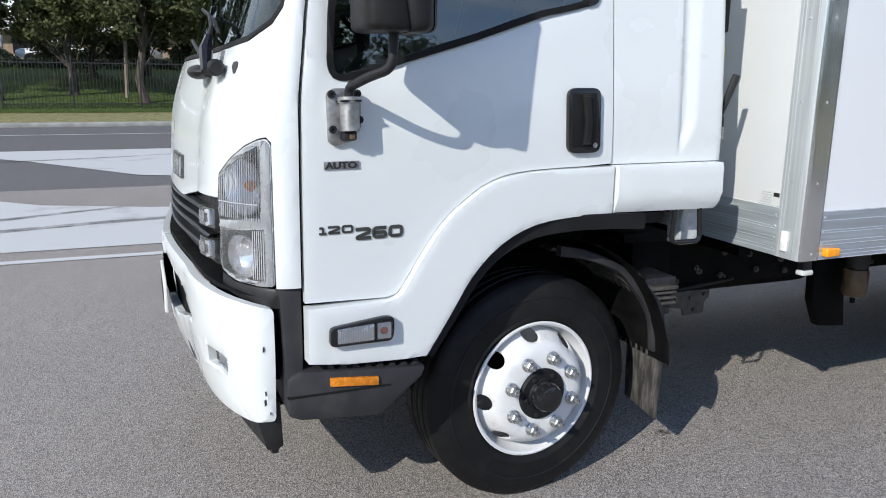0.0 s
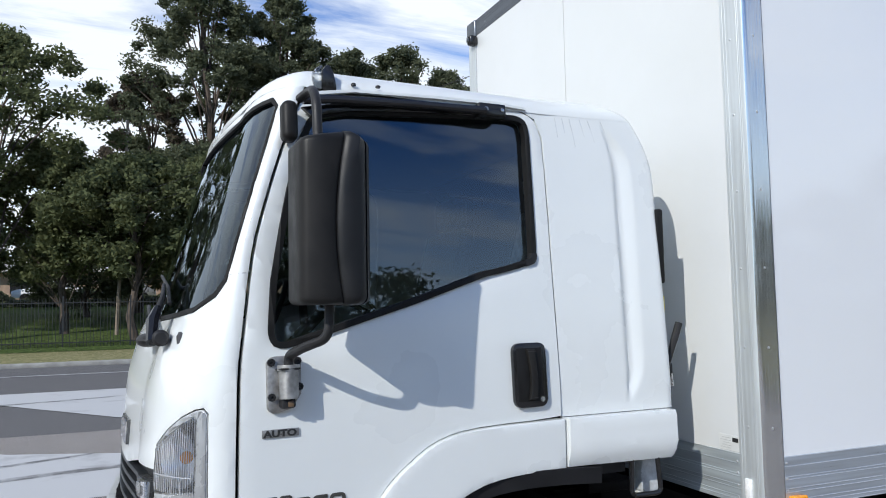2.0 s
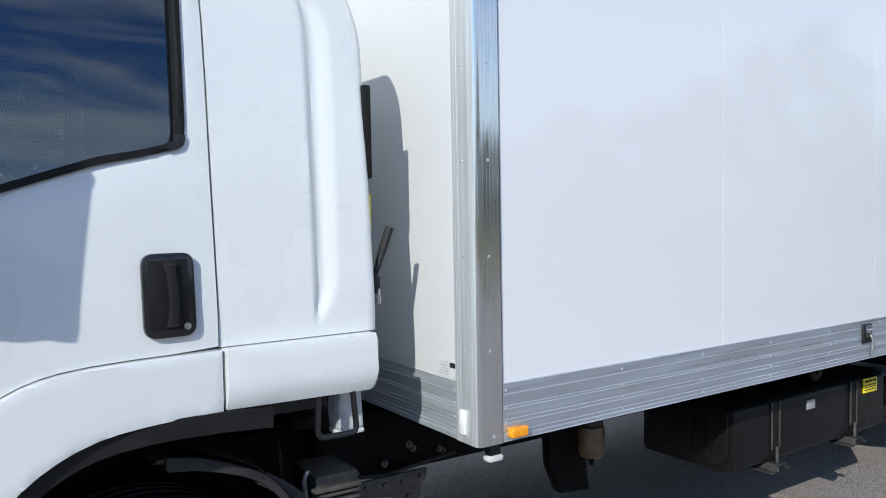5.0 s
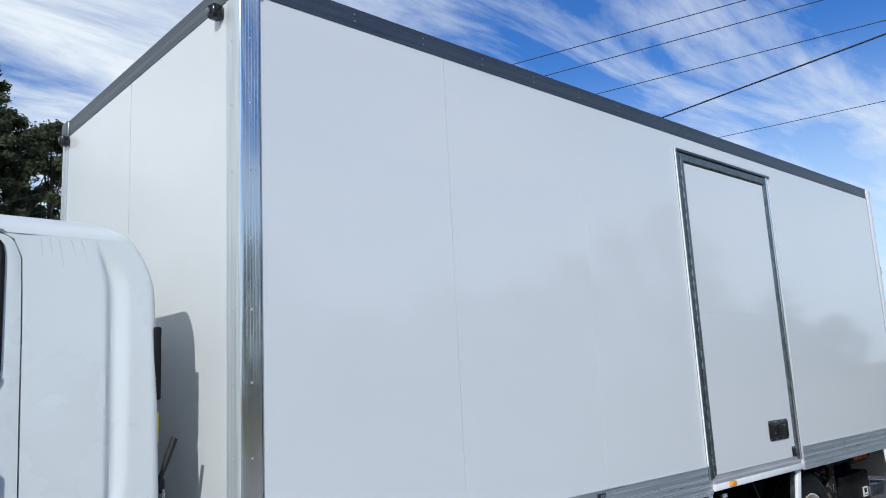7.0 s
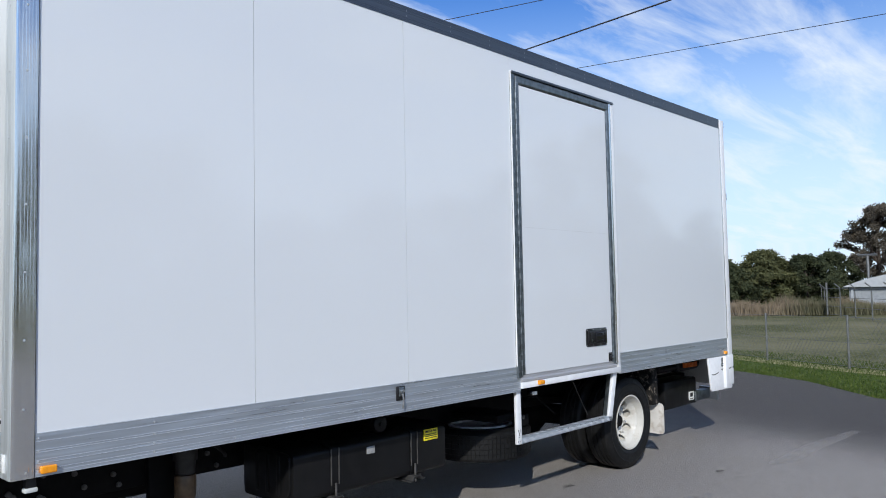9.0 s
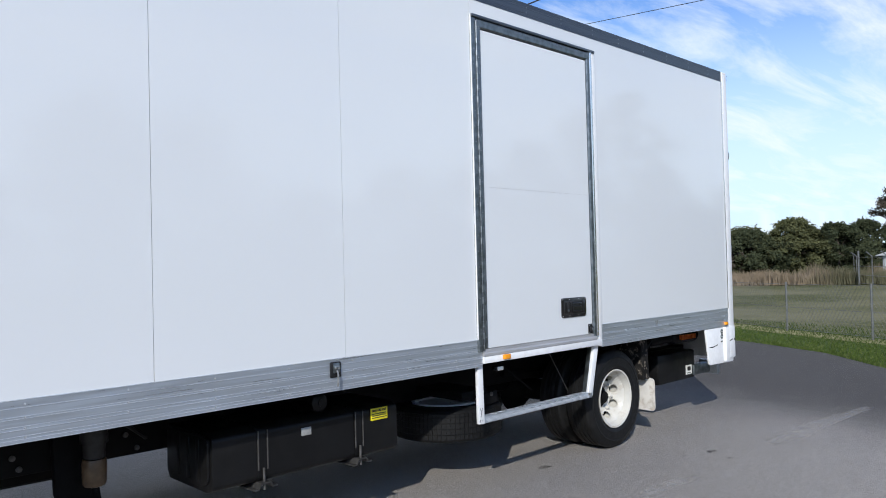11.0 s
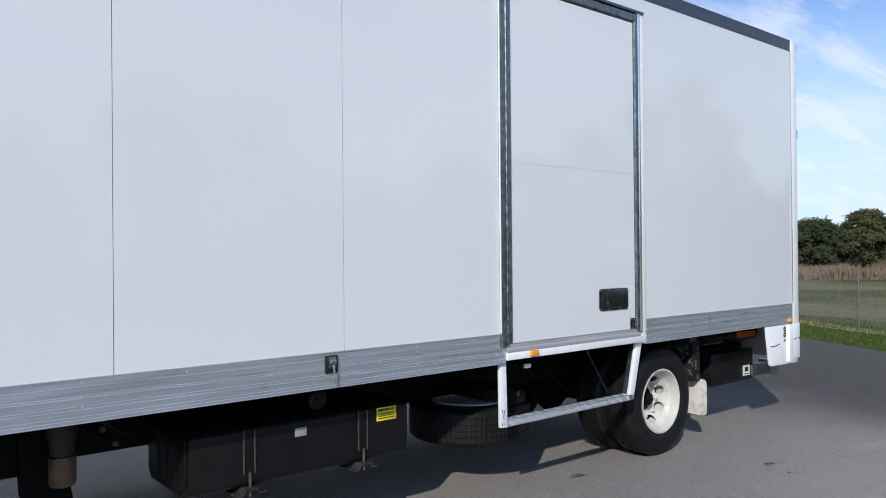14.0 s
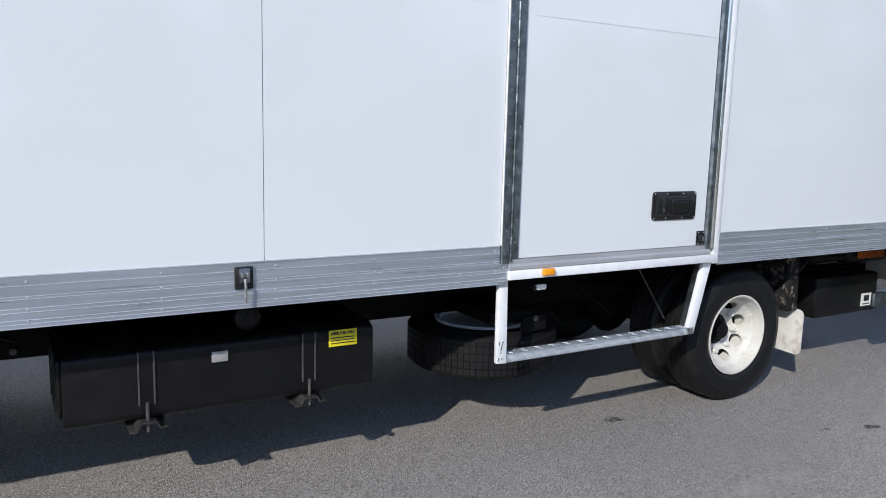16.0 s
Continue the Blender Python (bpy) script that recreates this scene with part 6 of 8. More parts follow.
SKIRT_RIBS = [0.015, 0.028, 0.054, 0.067, 0.098, 0.107, 0.143]
skirt_parts = []
for x0, x1 in ((0.087, 3.2495), (4.679, 6.995)):
    s = part("side_skirt", rail_along_x(x0, x1, 0.012, Z0, ribbed(SK - Z0, SKIRT_RIBS)), M["alu_long"], truck, "ribbed aluminium side skirt rail", 15)
    skirt_parts.append(s)
    # thin pale bars draw the light that the raised lines catch
    for u in SKIRT_RIBS + [0.002, SK - Z0 - 0.002]:
        part("rib", box(x0, x1, -0.0020, 0.001, Z0 + u - 0.0006, Z0 + u + 0.0006), M["rib"], s)
front_skirt = part("front_skirt", prism([(0.012 - o, Z0 + u) for o, u in ribbed(SK - Z0, SKIRT_RIBS)], "y", 0.108, 2.242), M["alu_cross"], truck, "ribbed aluminium front skirt rail", 15)
top_rail = part("top_rail", rail_along_x(0.085, 7.0, 0.012, TR, ribbed(Z1 - TR, [0.012, 0.024, 0.06, 0.076, 0.088])), M["alu_dark"], truck, "grey aluminium roof rail", 15)
front_rail = part("front_roof_rail", prism([(0.012 - o, TR + u) for o, u in ribbed(Z1 - TR, [0.012, 0.024, 0.06, 0.076, 0.088])], "y", 0.108, 2.242), M["alu_dark"], truck, "grey aluminium front roof rail", 15)


def post_section(w, d):
    """Corner post from above: flutes on both faces, rounded outer corner at 0, 0."""
    def fl(a):
        return [(a - 0.0016, 0), (a - 0.0006, -0.0007), (a + 0.0006, -0.0007), (a + 0.0016, 0)]
    side = [(w, 0.014), (w, 0.0)]
    for a in (0.080, 0.066, 0.054, 0.042, 0.028):
        side += [(p, q) for p, q in reversed(fl(a))]
    cor = [(0.016 - 0.016 * math.sin(k), 0.016 - 0.016 * math.cos(k)) for k in (math.pi / 2 * i / 5 for i in range(6))]
    front = []
    for a in (0.024, 0.032, 0.086, 0.100):
        front += [(q, p) for p, q in fl(a)]
    return side + cor + front + [(0.0, d), (0.014, d)]


for y, flip in ((-0.004, 1), (W + 0.004, -1)):
    sec = [(-0.004 + p, y + flip * q) for p, q in post_section(0.088, 0.112)]
    post = part("corner_post", prism(sec, "z", Z0, TR + 0.002), [M["alu"], M["alu_matte"]], truck, "bright fluted aluminium corner post of the box", 25)
    for f in post.data.polygons:                 # the face towards the cab gets the matte metal, the rest the glossy one
        f.material_index = 1 if f.normal.x < -0.8 else 0
    part("corner_cap", box(-0.012, 0.10, y - flip * 0.008 if flip > 0 else y - 0.115, y + 0.115 if flip > 0 else y + 0.008, TR - 0.012, Z1 + 0.006, 0.014, 3), M["alu_dark"], truck, "grey cast corner cap")
    if flip > 0:
        near_post = post
part("post_edge", box(0.0835, 0.0865, -0.003, 0.004, Z0, TR), M["ink"], truck)
rear_post = part("rear_post", box(7.002, 7.108, -0.006, 0.09, 0.87, Z1, 0.008), M["frame_white"], truck, "white painted rear corner post")
part("rear_post_edge", box(6.992, 7.003, -0.004, 0.02, SK, TR), M["alu"], truck)
part("rear_hinge", box(7.10, 7.125, -0.004, 0.03, 2.55, 2.62, 0.004), M["galv"], truck)
part("rear_hinge", box(7.10, 7.125, -0.004, 0.03, 1.62, 1.69, 0.004), M["galv"], truck)

# rivets: one small dome, shared
rivet_bm = bmesh.new()
bmesh.ops.create_icosphere(rivet_bm, subdivisions=1, radius=0.0055)
for v in rivet_bm.verts:
    v.co.y *= 0.55
rivet_me = bpy.data.meshes.new("rivet")
rivet_bm.to_mesh(rivet_me)
rivet_bm.free()
rivet_me.materials.append(M["rivet"])
rivet_dull = rivet_me.copy()
rivet_dull.materials[0] = M["rivet_dull"]
for k in range(9):
    z = 1.169 + 0.2782 * k
    if z < TR - 0.03:
        share("rivet", rivet_me, near_post, Matrix.Translation((0.042, -0.0045, z)))
        share("rivet", rivet_me, near_post, Matrix.Translation((-0.0045, 0.06, z)) @ pose(0, 0, 0, 0, 0, 90))
share("rivet", rivet_me, near_post, Matrix.Translation((0.052, -0.0045, 0.915)))
share("rivet", rivet_me, near_post, Matrix.Translation((-0.0045, 0.058, 0.915)) @ pose(0, 0, 0, 0, 0, 90))
for s, xs in ((skirt_parts[0], (0.10, 0.585, 0.995, 1.405, 1.815, 2.225, 2.635, 3.045, 3.225)), (skirt_parts[1], (4.70, 4.86, 5.27, 5.68, 6.09, 6.50, 6.91))):
    for x in xs:
        for u in (0.021, 0.06, 0.102, 0.155):
            share("rivet", rivet_me, s, Matrix.Translation((x, -0.001, Z0 + u)))
for y in (0.125, 0.72, 1.3, 1.9):
    for u in (0.024, 0.066, 0.109, 0.149):
        share("rivet", rivet_me, front_skirt, Matrix.Translation((-0.001, y, Z0 + u)) @ pose(0, 0, 0, 0, 0, 90))
for k in range(18):
    for u in (0.034, 0.068):
        share("rivet", rivet_dull, top_rail, Matrix.Translation((0.15 + 0.41 * k + 0.01, -0.0005, TR + u)))
for y in (0.3, 0.72, 1.20, 1.7, 2.1):
    share("rivet", rivet_dull, front_rail, Matrix.Translation((-0.0005, y, TR + 0.042)) @ pose(0, 0, 0, 0, 0, 90))

for x, z, w, h in ((2.62, 1.0, 0.05, 0.006), (2.68, 0.985, 0.03, 0.004), (2.45, 0.93, 0.012, 0.003), (1.62, 1.03, 0.02, 0.003), (5.55, 0.99, 0.04, 0.05)):
    part("scuff", box(x, x + w, -0.0034, 0.0, z, z + h), M["streak"], skirt_parts[0] if x < 4 else skirt_parts[1])
# lamps and plates on the box
marker = part("side_marker_lamp", box(0.104, 0.166, -0.026, 0.002, 0.903, 0.934, 0.005, 3), M["lens_amber"], truck, "amber side marker lamp on the skirt")
part("front_reflector", box(-0.014, -0.003, 0.052, 0.080, 0.916, 0.990, 0.004), M["lens_white"], truck, "white reflector on the corner post")
part("lamp_mount", box(0.066, 0.106, 0.035, 0.065, 0.840, 0.892, 0.003), M["black_plastic"], truck)
part("front_marker_lamp", box(0.060, 0.112, 0.03, 0.066, 0.824, 0.844, 0.006), M["label_pale"], truck, "clear lamp under the box corner")
stick = part("rating_sticker", box(0.0015, 0.0035, 0.113, 0.215, 1.071, 1.126), M["label_pale"], truck, "small white rating sticker with a black mark")
part("sticker_mark", box(0.0005, 0.002, 0.118, 0.146, 1.104, 1.119), M["ink"], stick)
for k in range(5):
    part("sticker_line", box(0.0008, 0.002, 0.155, 0.207 - 0.008 * (k % 3), 1.079 + 0.009 * k, 1.0805 + 0.009 * k), M["label_grey"], stick)
for y in (0.168, 2.242):
    lampb = part("clearance_lamp", box(-0.05, 0.004, y - 0.03, y + 0.03, 3.25, 3.31, 0.014, 3), M["black_gloss"], truck, "black clearance lamp below the roof rail")
    part("clearance_lens", box(-0.058, -0.046, y - 0.018, y + 0.018, 3.262, 3.298, 0.006), M["lens_plain"], lampb)
part("side_marker_lamp", box(6.90, 6.95, -0.022, 0.002, 0.905, 0.935, 0.005), M["lens_amber"], truck)

# skirt latch
latch = part("skirt_latch", box(2.068, 2.136, -0.012, 0.0, 0.965, 1.05, 0.004), M["black_plastic"], truck, "black lashing latch with steel bolts on the skirt")
part("latch_plate", box(2.082, 2.122, -0.020, -0.010, 0.99, 1.045, 0.004), M["galv"], latch)
part("latch_bolt", box(2.086, 2.098, -0.028, -0.018, 1.012, 1.03, 0.003), M["steel"], latch)
part("latch_bolt", box(2.106, 2.118, -0.028, -0.018, 1.012, 1.03, 0.003), M["steel"], latch)
part("latch_lever", tube([(2.101, -0.024, 1.005), (2.101, -0.034, 0.98), (2.101, -0.03, 0.918)], 0.0055, 8), M["cast"], latch)

# ---- side door ----
sdoor = part("side_door", box(3.345, 4.558, 0.0, 0.05, 1.004, 3.128, 0.002, 1), M["box_white"], truck, "white hinged side door of the box")
hs = part("hinge_strip", box(3.2535, 3.296, -0.010, 0.03, 0.985, 3.218, 0.002, 1), M["galv"], truck, "long riveted galvanised hinge strip")
part("hinge_edge", box(3.2505, 3.2528, -0.010, 0.0, 1.07, 3.218), M["frame_white"], truck)
part("hinge_leaf", box(3.306, 3.344, -0.010, 0.0, 1.004, 3.165, 0.002, 1), M["galv"], truck)
for k in range(56):
    part("hinge_knuckle", tube([(3.301, -0.012, 0.995 + 0.039 * k), (3.301, -0.012, 1.031 + 0.039 * k)], 0.0065, 7), M["alu_dark" if k % 2 else "galv"], truck)
for k in range(21):
    z = 1.03 + 0.103 * k
    share("rivet", rivet_dull, hs, Matrix.Translation((3.268 + 0.008 * (k % 2), -0.011, z)))
    share("rivet", rivet_dull, hs, Matrix.Translation((3.323 + 0.006 * (k % 2), -0.011, z + 0.05)))
part("door_top_frame", box(3.2535, 4.664, -0.022, 0.03, 3.196, 3.216, 0.004), M["alu_dark"], truck, "grey door head frame")
part("door_top_band", prism([(-0.004, 3.132), (-0.012, 3.142), (-0.014, 3.186), (-0.006, 3.195), (0.03, 3.195), (0.03, 3.132)], "x", 3.30, 4.60), M["galv"], truck)
part("door_jamb_band", prism([(4.560, -0.003), (4.572, -0.012), (4.600, -0.012), (4.600, 0.03), (4.560, 0.03)], "z", 0.985, 3.195), M["galv"], truck)
part("door_jamb", tube([(4.613, -0.008, 0.985), (4.613, -0.008, 3.196)], 0.0125, 12), M["alu"], truck, "bright round door jamb strip")
part("door_jamb_frame", box(4.627, 4.672, -0.012, 0.03, 0.90, 3.206, 0.004), M["frame_white"], truck, "white door jamb")
part("door_foot_strip", prism([(-0.006, 0.952), (-0.016, 0.956), (-0.016, 0.972), (-0.006, 0.982), (-0.006, 1.002), (0.03, 1.002), (0.03, 0.952)], "x", 3.298, 4.60), M["foot_grey"], truck, "grey aluminium door foot strip")
part("door_sill", box(3.297, 4.664, -0.014, 0.06, 0.908, 0.953, 0.004), M["frame_white"], truck, "white painted door sill")
skirt_end = part("skirt_end", rail_along_x(3.2500, 3.2950, 0.013, Z0, ribbed(0.095, SKIRT_RIBS[:4])), M["alu_long"], truck, "", 15)
for u in SKIRT_RIBS[:4] + [0.093]:
    part("rib", box(3.25, 3.295, -0.0030, 0.0, Z0 + u - 0.0006, Z0 + u + 0.0006), M["rib"], skirt_end)
for u in (0.03, 0.075):
    share("rivet", rivet_me, skirt_end, Matrix.Translation((3.272, -0.002, Z0 + u)))
part("door_crease", box(3.40, 4.55, -0.0008, 0.001, 2.075, 2.076), M["label_grey"], sdoor)
LX, LZ = 4.318, 1.221
lk = part("door_lock", prism(soft_loop([(LX - 0.155, LZ - 0.073), (LX + 0.155, LZ - 0.073), (LX + 0.155, LZ + 0.073), (LX - 0.155, LZ + 0.073)], 0.022, 4), "y", -0.008, 0.004, 0.003), M["black_gloss"], sdoor, "black recessed paddle lock")
part("lock_pan", box(LX - 0.132, LX + 0.132, -0.0095, -0.006, LZ - 0.052, LZ + 0.052, 0.003), M["ink"], lk)
for dx, h in ((-0.118, 0.046), (-0.100, 0.040), (-0.066, 0.044), (-0.050, 0.036)):
    part("lock_bar", box(LX + dx - 0.004, LX + dx + 0.004, -0.015, -0.009, LZ - h, LZ + h, 0.002), M["black_gloss"], lk)
part("lock_paddle", box(LX - 0.034, LX + 0.092, -0.020, -0.009, LZ - 0.040, LZ + 0.040, 0.009, 3), M["black_gloss"], lk)
part("paddle_ridge", box(LX - 0.024, LX + 0.060, -0.024, -0.018, LZ + 0.006, LZ + 0.014, 0.002), M["mirror_smooth"], lk)
part("paddle_ridge", box(LX - 0.024, LX + 0.080, -0.024, -0.018, LZ - 0.030, LZ - 0.024, 0.002), M["mirror_smooth"], lk)
part("lock_paddle_lip", box(LX + 0.098, LX + 0.126, -0.018, -0.009, LZ - 0.044, LZ + 0.046, 0.005), M["black_gloss"], lk)
part("lock_key", lathe([(0, 0.010), (0.006, 0.010), (0.006, 0.004)], (LX - 0.083, -0.011, LZ - 0.022), "y", 12), M["galv"], lk)
for x in (LX - 0.143, LX - 0.06, LX + 0.055, LX + 0.143):
    for z in (LZ - 0.062, LZ + 0.062):
        share("rivet", rivet_me, sdoor, Matrix.Translation((x, -0.009, z)) @ Matrix.Diagonal((0.7, 0.7, 0.7, 1)))
dl = part("door_catch", box(4.498, 4.556, -0.006, 0.0, 1.008, 1.082, 0.003), M["black_gloss"], sdoor, "small black door catch with steel screws")
part("catch_body", box(4.506, 4.548, -0.022, -0.004, 1.022, 1.060, 0.006, 3), M["black_plastic"], dl)
part("catch_tongue", box(4.522, 4.538, -0.028, -0.020, 1.030, 1.052, 0.003), M["galv"], dl)
for x, z in ((4.510, 1.072), (4.544, 1.072), (4.510, 1.016), (4.544, 1.016)):
    share("rivet", rivet_me, sdoor, Matrix.Translation((x, -0.007, z)) @ Matrix.Diagonal((0.6, 0.6, 0.6, 1)))
part("sill_marker_lamp", box(3.478, 3.540, -0.038, -0.013, 0.920, 0.952, 0.005, 3), M["lens_amber"], truck, "amber marker lamp on the door sill")
stl = part("step_lamp", box(3.500, 3.573, 0.06, 0.11, 0.827, 0.867, 0.012, 3), M["black_gloss"], truck, "small clear lamp under the sill")
part("lamp_window", box(3.508, 3.565, 0.056, 0.062, 0.835, 0.859, 0.006, 3), M["lens_white"], stl)

# ---- step below the side door ----
bm = prism([(3.269, 0.512), (3.266, 0.909), (3.316, 0.909), (3.325, 0.508)], "y", 0.02, 0.045, 0.004)
st = part("side_step", bm, M["frame_white"], truck, "white framed side step with checker plate tread")
part("step_leg", prism([(4.500, 0.512), (4.600, 0.909), (4.664, 0.909), (4.560, 0.512)], "y", 0.02, 0.045, 0.004), M["frame_white"], st, "white slanting step leg")
part("step_brace", prism([(4.506, 0.53), (4.602, 0.909), (4.622, 0.909), (4.524, 0.53)], "y", 0.045, 0.08), M["galv"], st)
part("step_tread", box(3.326, 4.56, 0.02, 0.085, 0.511, 0.552, 0.003), M["alu_long"], st, "checker plate step tread")
bar_bm = box(-0.014, 0.014, -0.002, 0.002, -0.0012, 0.0012, 0.0006, 1)
bar_me = bpy.data.meshes.new("tread_bar")
bar_bm.to_mesh(bar_me)
bar_bm.free()
bar_me.materials.append(M["rib"])
for k in range(28):              # pressed chevrons: short bars that slant one way, then the other
    x = 3.336 + 0.0437 * k
    s = 1 if k % 2 else -1
    for j, (dx, ln) in enumerate(((0.006, 0.5), (0.017, 0.85), (0.028, 1.1), (0.039, 0.7))):
        dz = (-0.008, -0.003, 0.003, 0.009)[j] * s
        share("tread_bar", bar_me, st, Matrix.Translation((x + dx, 0.0195, 0.5315 + dz)) @ pose(0, 0, 0, 90, s * 48, 0) @ Matrix.Diagonal((ln, 1, 1, 1)))
    for y in (0.04, 0.065):
        share("tread_bar", bar_me, st, Matrix.Translation((x + 0.02, y, 0.5525)) @ pose(0, 0, 0, 0, 0, s * 45))
# scuffs on the left leg
for x, z, dx, dz in ((3.287, 0.572, 0.006, 0.024), (3.293, 0.596, 0.008, 0.020), (3.281, 0.560, 0.012, 0.006), (3.277, 0.60, 0.004, 0.016), (3.290, 0.53, 0.012, 0.007), (3.274, 0.525, 0.005, 0.014)):
    part("paint_chip", prism([(x, z), (x + 0.004, z), (x + dx + 0.003, z + dz), (x + dx - 0.001, z + dz)], "y", 0.0185, 0.021), M["ink"], st)

# ---- under the body ----
for y in (0.82, 1.60):
    part("chassis_rail", box(-1.7, 6.9, y, y + 0.07, 0.56, 0.80, 0.006), M["chassis"], truck, "black chassis rail")
for k in range(13):
    part("cross_bearer", box(0.15 + 0.55 * k, 0.21 + 0.55 * k, 0.45, 2.28, 0.80, 0.90), M["chassis"], truck)
part("engine", box(-1.6, -0.3, 0.85, 1.6, 0.45, 1.0, 0.05), M["chassis"], truck)
part("gearbox", box(-0.3, 1.2, 1.0, 1.5, 0.45, 0.85, 0.08), M["chassis"], truck)
part("front_axle", tube([(-0.875, 0.4, 0.40), (-0.875, 2.1, 0.40)], 0.07, 12), M["chassis"], truck)
part("rear_axle", tube([(5.135, 0.4, 0.41), (5.135, 1.1, 0.41), (5.135, 1.25, 0.41), (5.135, 1.4, 0.41), (5.135, 2.1, 0.41)], [0.09, 0.1, 0.24, 0.1, 0.09], 16), M["chassis"], truck)
part("prop_shaft", tube([(1.2, 1.245, 0.6), (5.0, 1.245, 0.45)], 0.06, 12), M["chassis"], truck)
part("leaf_spring", prism([(4.4, 0.62), (5.135, 0.52), (5.9, 0.62), (5.9, 0.66), (5.135, 0.58), (4.4, 0.66)], "y", 0.78, 0.86), M["chassis"], truck)
# cross member and gear seen behind the cab
part("cab_mount", box(-0.34, -0.12, 0.55, 0.95, 0.86, 0.90, 0.006), M["chassis"], truck)
pump = part("tilt_pump", box(-0.318, -0.172, 0.42, 0.62, 0.705, 0.742, 0.006), M["strap"], truck, "grey cast tilt pump behind the front wheel")
part("pump_flange", box(-0.326, -0.164, 0.412, 0.63, 0.690, 0.706, 0.003), M["strap"], pump)
for k in range(3):
    part("pump_rib", box(-0.32, -0.168, 0.416, 0.60, 0.628 + 0.022 * k, 0.638 + 0.022 * k, 0.003), M["strap"], pump)
part("pump_body", box(-0.30, -0.172, 0.44, 0.60, 0.575, 0.69, 0.012), M["grey_plastic"], pump)
part("pump_hook", tube([(-0.338, 0.45, 0.66), (-0.345, 0.45, 0.735), (-0.335, 0.45, 0.755), (-0.322, 0.46, 0.748)], 0.008, 8, 0.012), M["cast"], pump)
hanger = part("spring_hanger", prism([(0.0, 0.56), (0.30, 0.56), (0.30, 0.52), (0.275, 0.50), (0.27, 0.445), (0.16, 0.44), (0.15, 0.475), (0.06, 0.49), (0.0, 0.50)], "y", 0.775, 0.79, 0.003), M["strap"], truck, "dull grey spring hanger plate")
for x, z in ((0.03, 0.535), (0.11, 0.53), (0.19, 0.525), (0.27, 0.535), (0.215, 0.465)):
    part("hanger_bolt", lathe([(0, 0.011), (0.010, 0.011), (0.011, 0.005)], (x, 0.775, z), "y", 8), M["strap"], hanger)
part("air_line", tube([(-0.355, 0.62, 0.56), (-0.352, 0.62, 0.70), (-0.358, 0.62, 0.775), (-0.35, 0.66, 0.80)], 0.008, 8, 0.02), M["strap_dark"], truck)
part("air_line", tube([(0.0, 0.80, 0.575), (0.12, 0.79, 0.562), (0.25, 0.79, 0.575), (0.45, 0.80, 0.59)], 0.009, 8, 0.03), M["strap_dark"], truck)
part("wheel_chock_holder", box(-0.19, 0.0, 0.70, 0.80, 0.66, 0.86, 0.006), M["chassis"], truck)
for x, z in ((-0.136, 0.722), (-0.10, 0.645), (-0.018, 0.70), (0.012, 0.64), (0.01, 0.58), (0.132, 0.60), (0.241, 0.656), (0.383, 0.612), (0.26, 0.637), (0.40, 0.60), (0.40, 0.72), (0.55, 0.70), (0.60, 0.62), (0.75, 0.66), (0.78, 0.6), (1.3, 0.68), (1.36, 0.6)):
    part("chassis_bolt", lathe([(0, 0.015), (0.012, 0.015), (0.013, 0.008), (0.02, 0.008), (0.02, 0.001)], (x, 0.819, z), "y", 8), M["strap"], truck)
# air can and grab bar beneath the rear sill
bottle = part("reservoir", prism(soft_loop([(-0.312, 1.075), (-0.325, 1.0), (-0.322, 0.932), (-0.242, 0.932), (-0.250, 1.075)], 0.012), "y", 0.23, 0.31, 0.008), M["plastic_wrap"], truck, "grey translucent bottle under the cab sill")
part("bottle_foot", box(-0.322, -0.240, 0.232, 0.308, 0.918, 0.933, 0.005, 2), M["label_pale"], bottle)
part("grab_bar", tube([(-0.424, 0.14, 1.075), (-0.430, 0.14, 0.954), (-0.312, 0.138, 0.953), (-0.322, 0.14, 1.075)], 0.0085, 10, 0.022), M["black_gloss"], truck, "black bent grab bar")
# lever and seal on the cab's back
part("tilt_lever", tube([(-0.225, 0.205, 1.345), (-0.203, 0.203, 1.405), (-0.182, 0.202, 1.467), (-0.161, 0.2, 1.527)], [0.009, 0.009, 0.0125, 0.0125], 10), M["black_plastic"], truck, "black tilt lever behind the cab")
part("lever_bracket", box(-0.222, -0.192, 0.20, 0.25, 1.33, 1.385, 0.008), M["black_plastic"], truck)
part("lever_pin", tube([(-0.20, 0.205, 1.345), (-0.196, 0.205, 1.30)], 0.006, 8), M["steel"], truck)
part("back_window_seal", box(-0.242, -0.2135, 0.195, 0.30, 1.668, 1.938, 0.007), M["black_seal"], truck, "black seal on the cab's back")
part("back_label", box(-0.240, -0.2215, 0.196, 0.24, 1.515, 1.622, 0.001), M["label_yellow"], truck, "yellow sticker on the cab's back")
part("cab_back", box(-0.26, -0.235, 0.35, 2.0, 1.0, 2.08), M["cab_white"], truck)
part("back_lining", box(-0.290, -0.264, 0.30, 2.06, 1.02, 2.09), M["lining"], truck)
part("headliner", prism([(-1.60, 2.263), (-0.42, 2.263), (-0.33, 2.19), (-0.285, 2.08), (-0.278, 2.08), (-0.322, 2.195), (-0.41, 2.272), (-1.60, 2.272)], "y", 0.31, 2.05), M["lining"], truck)

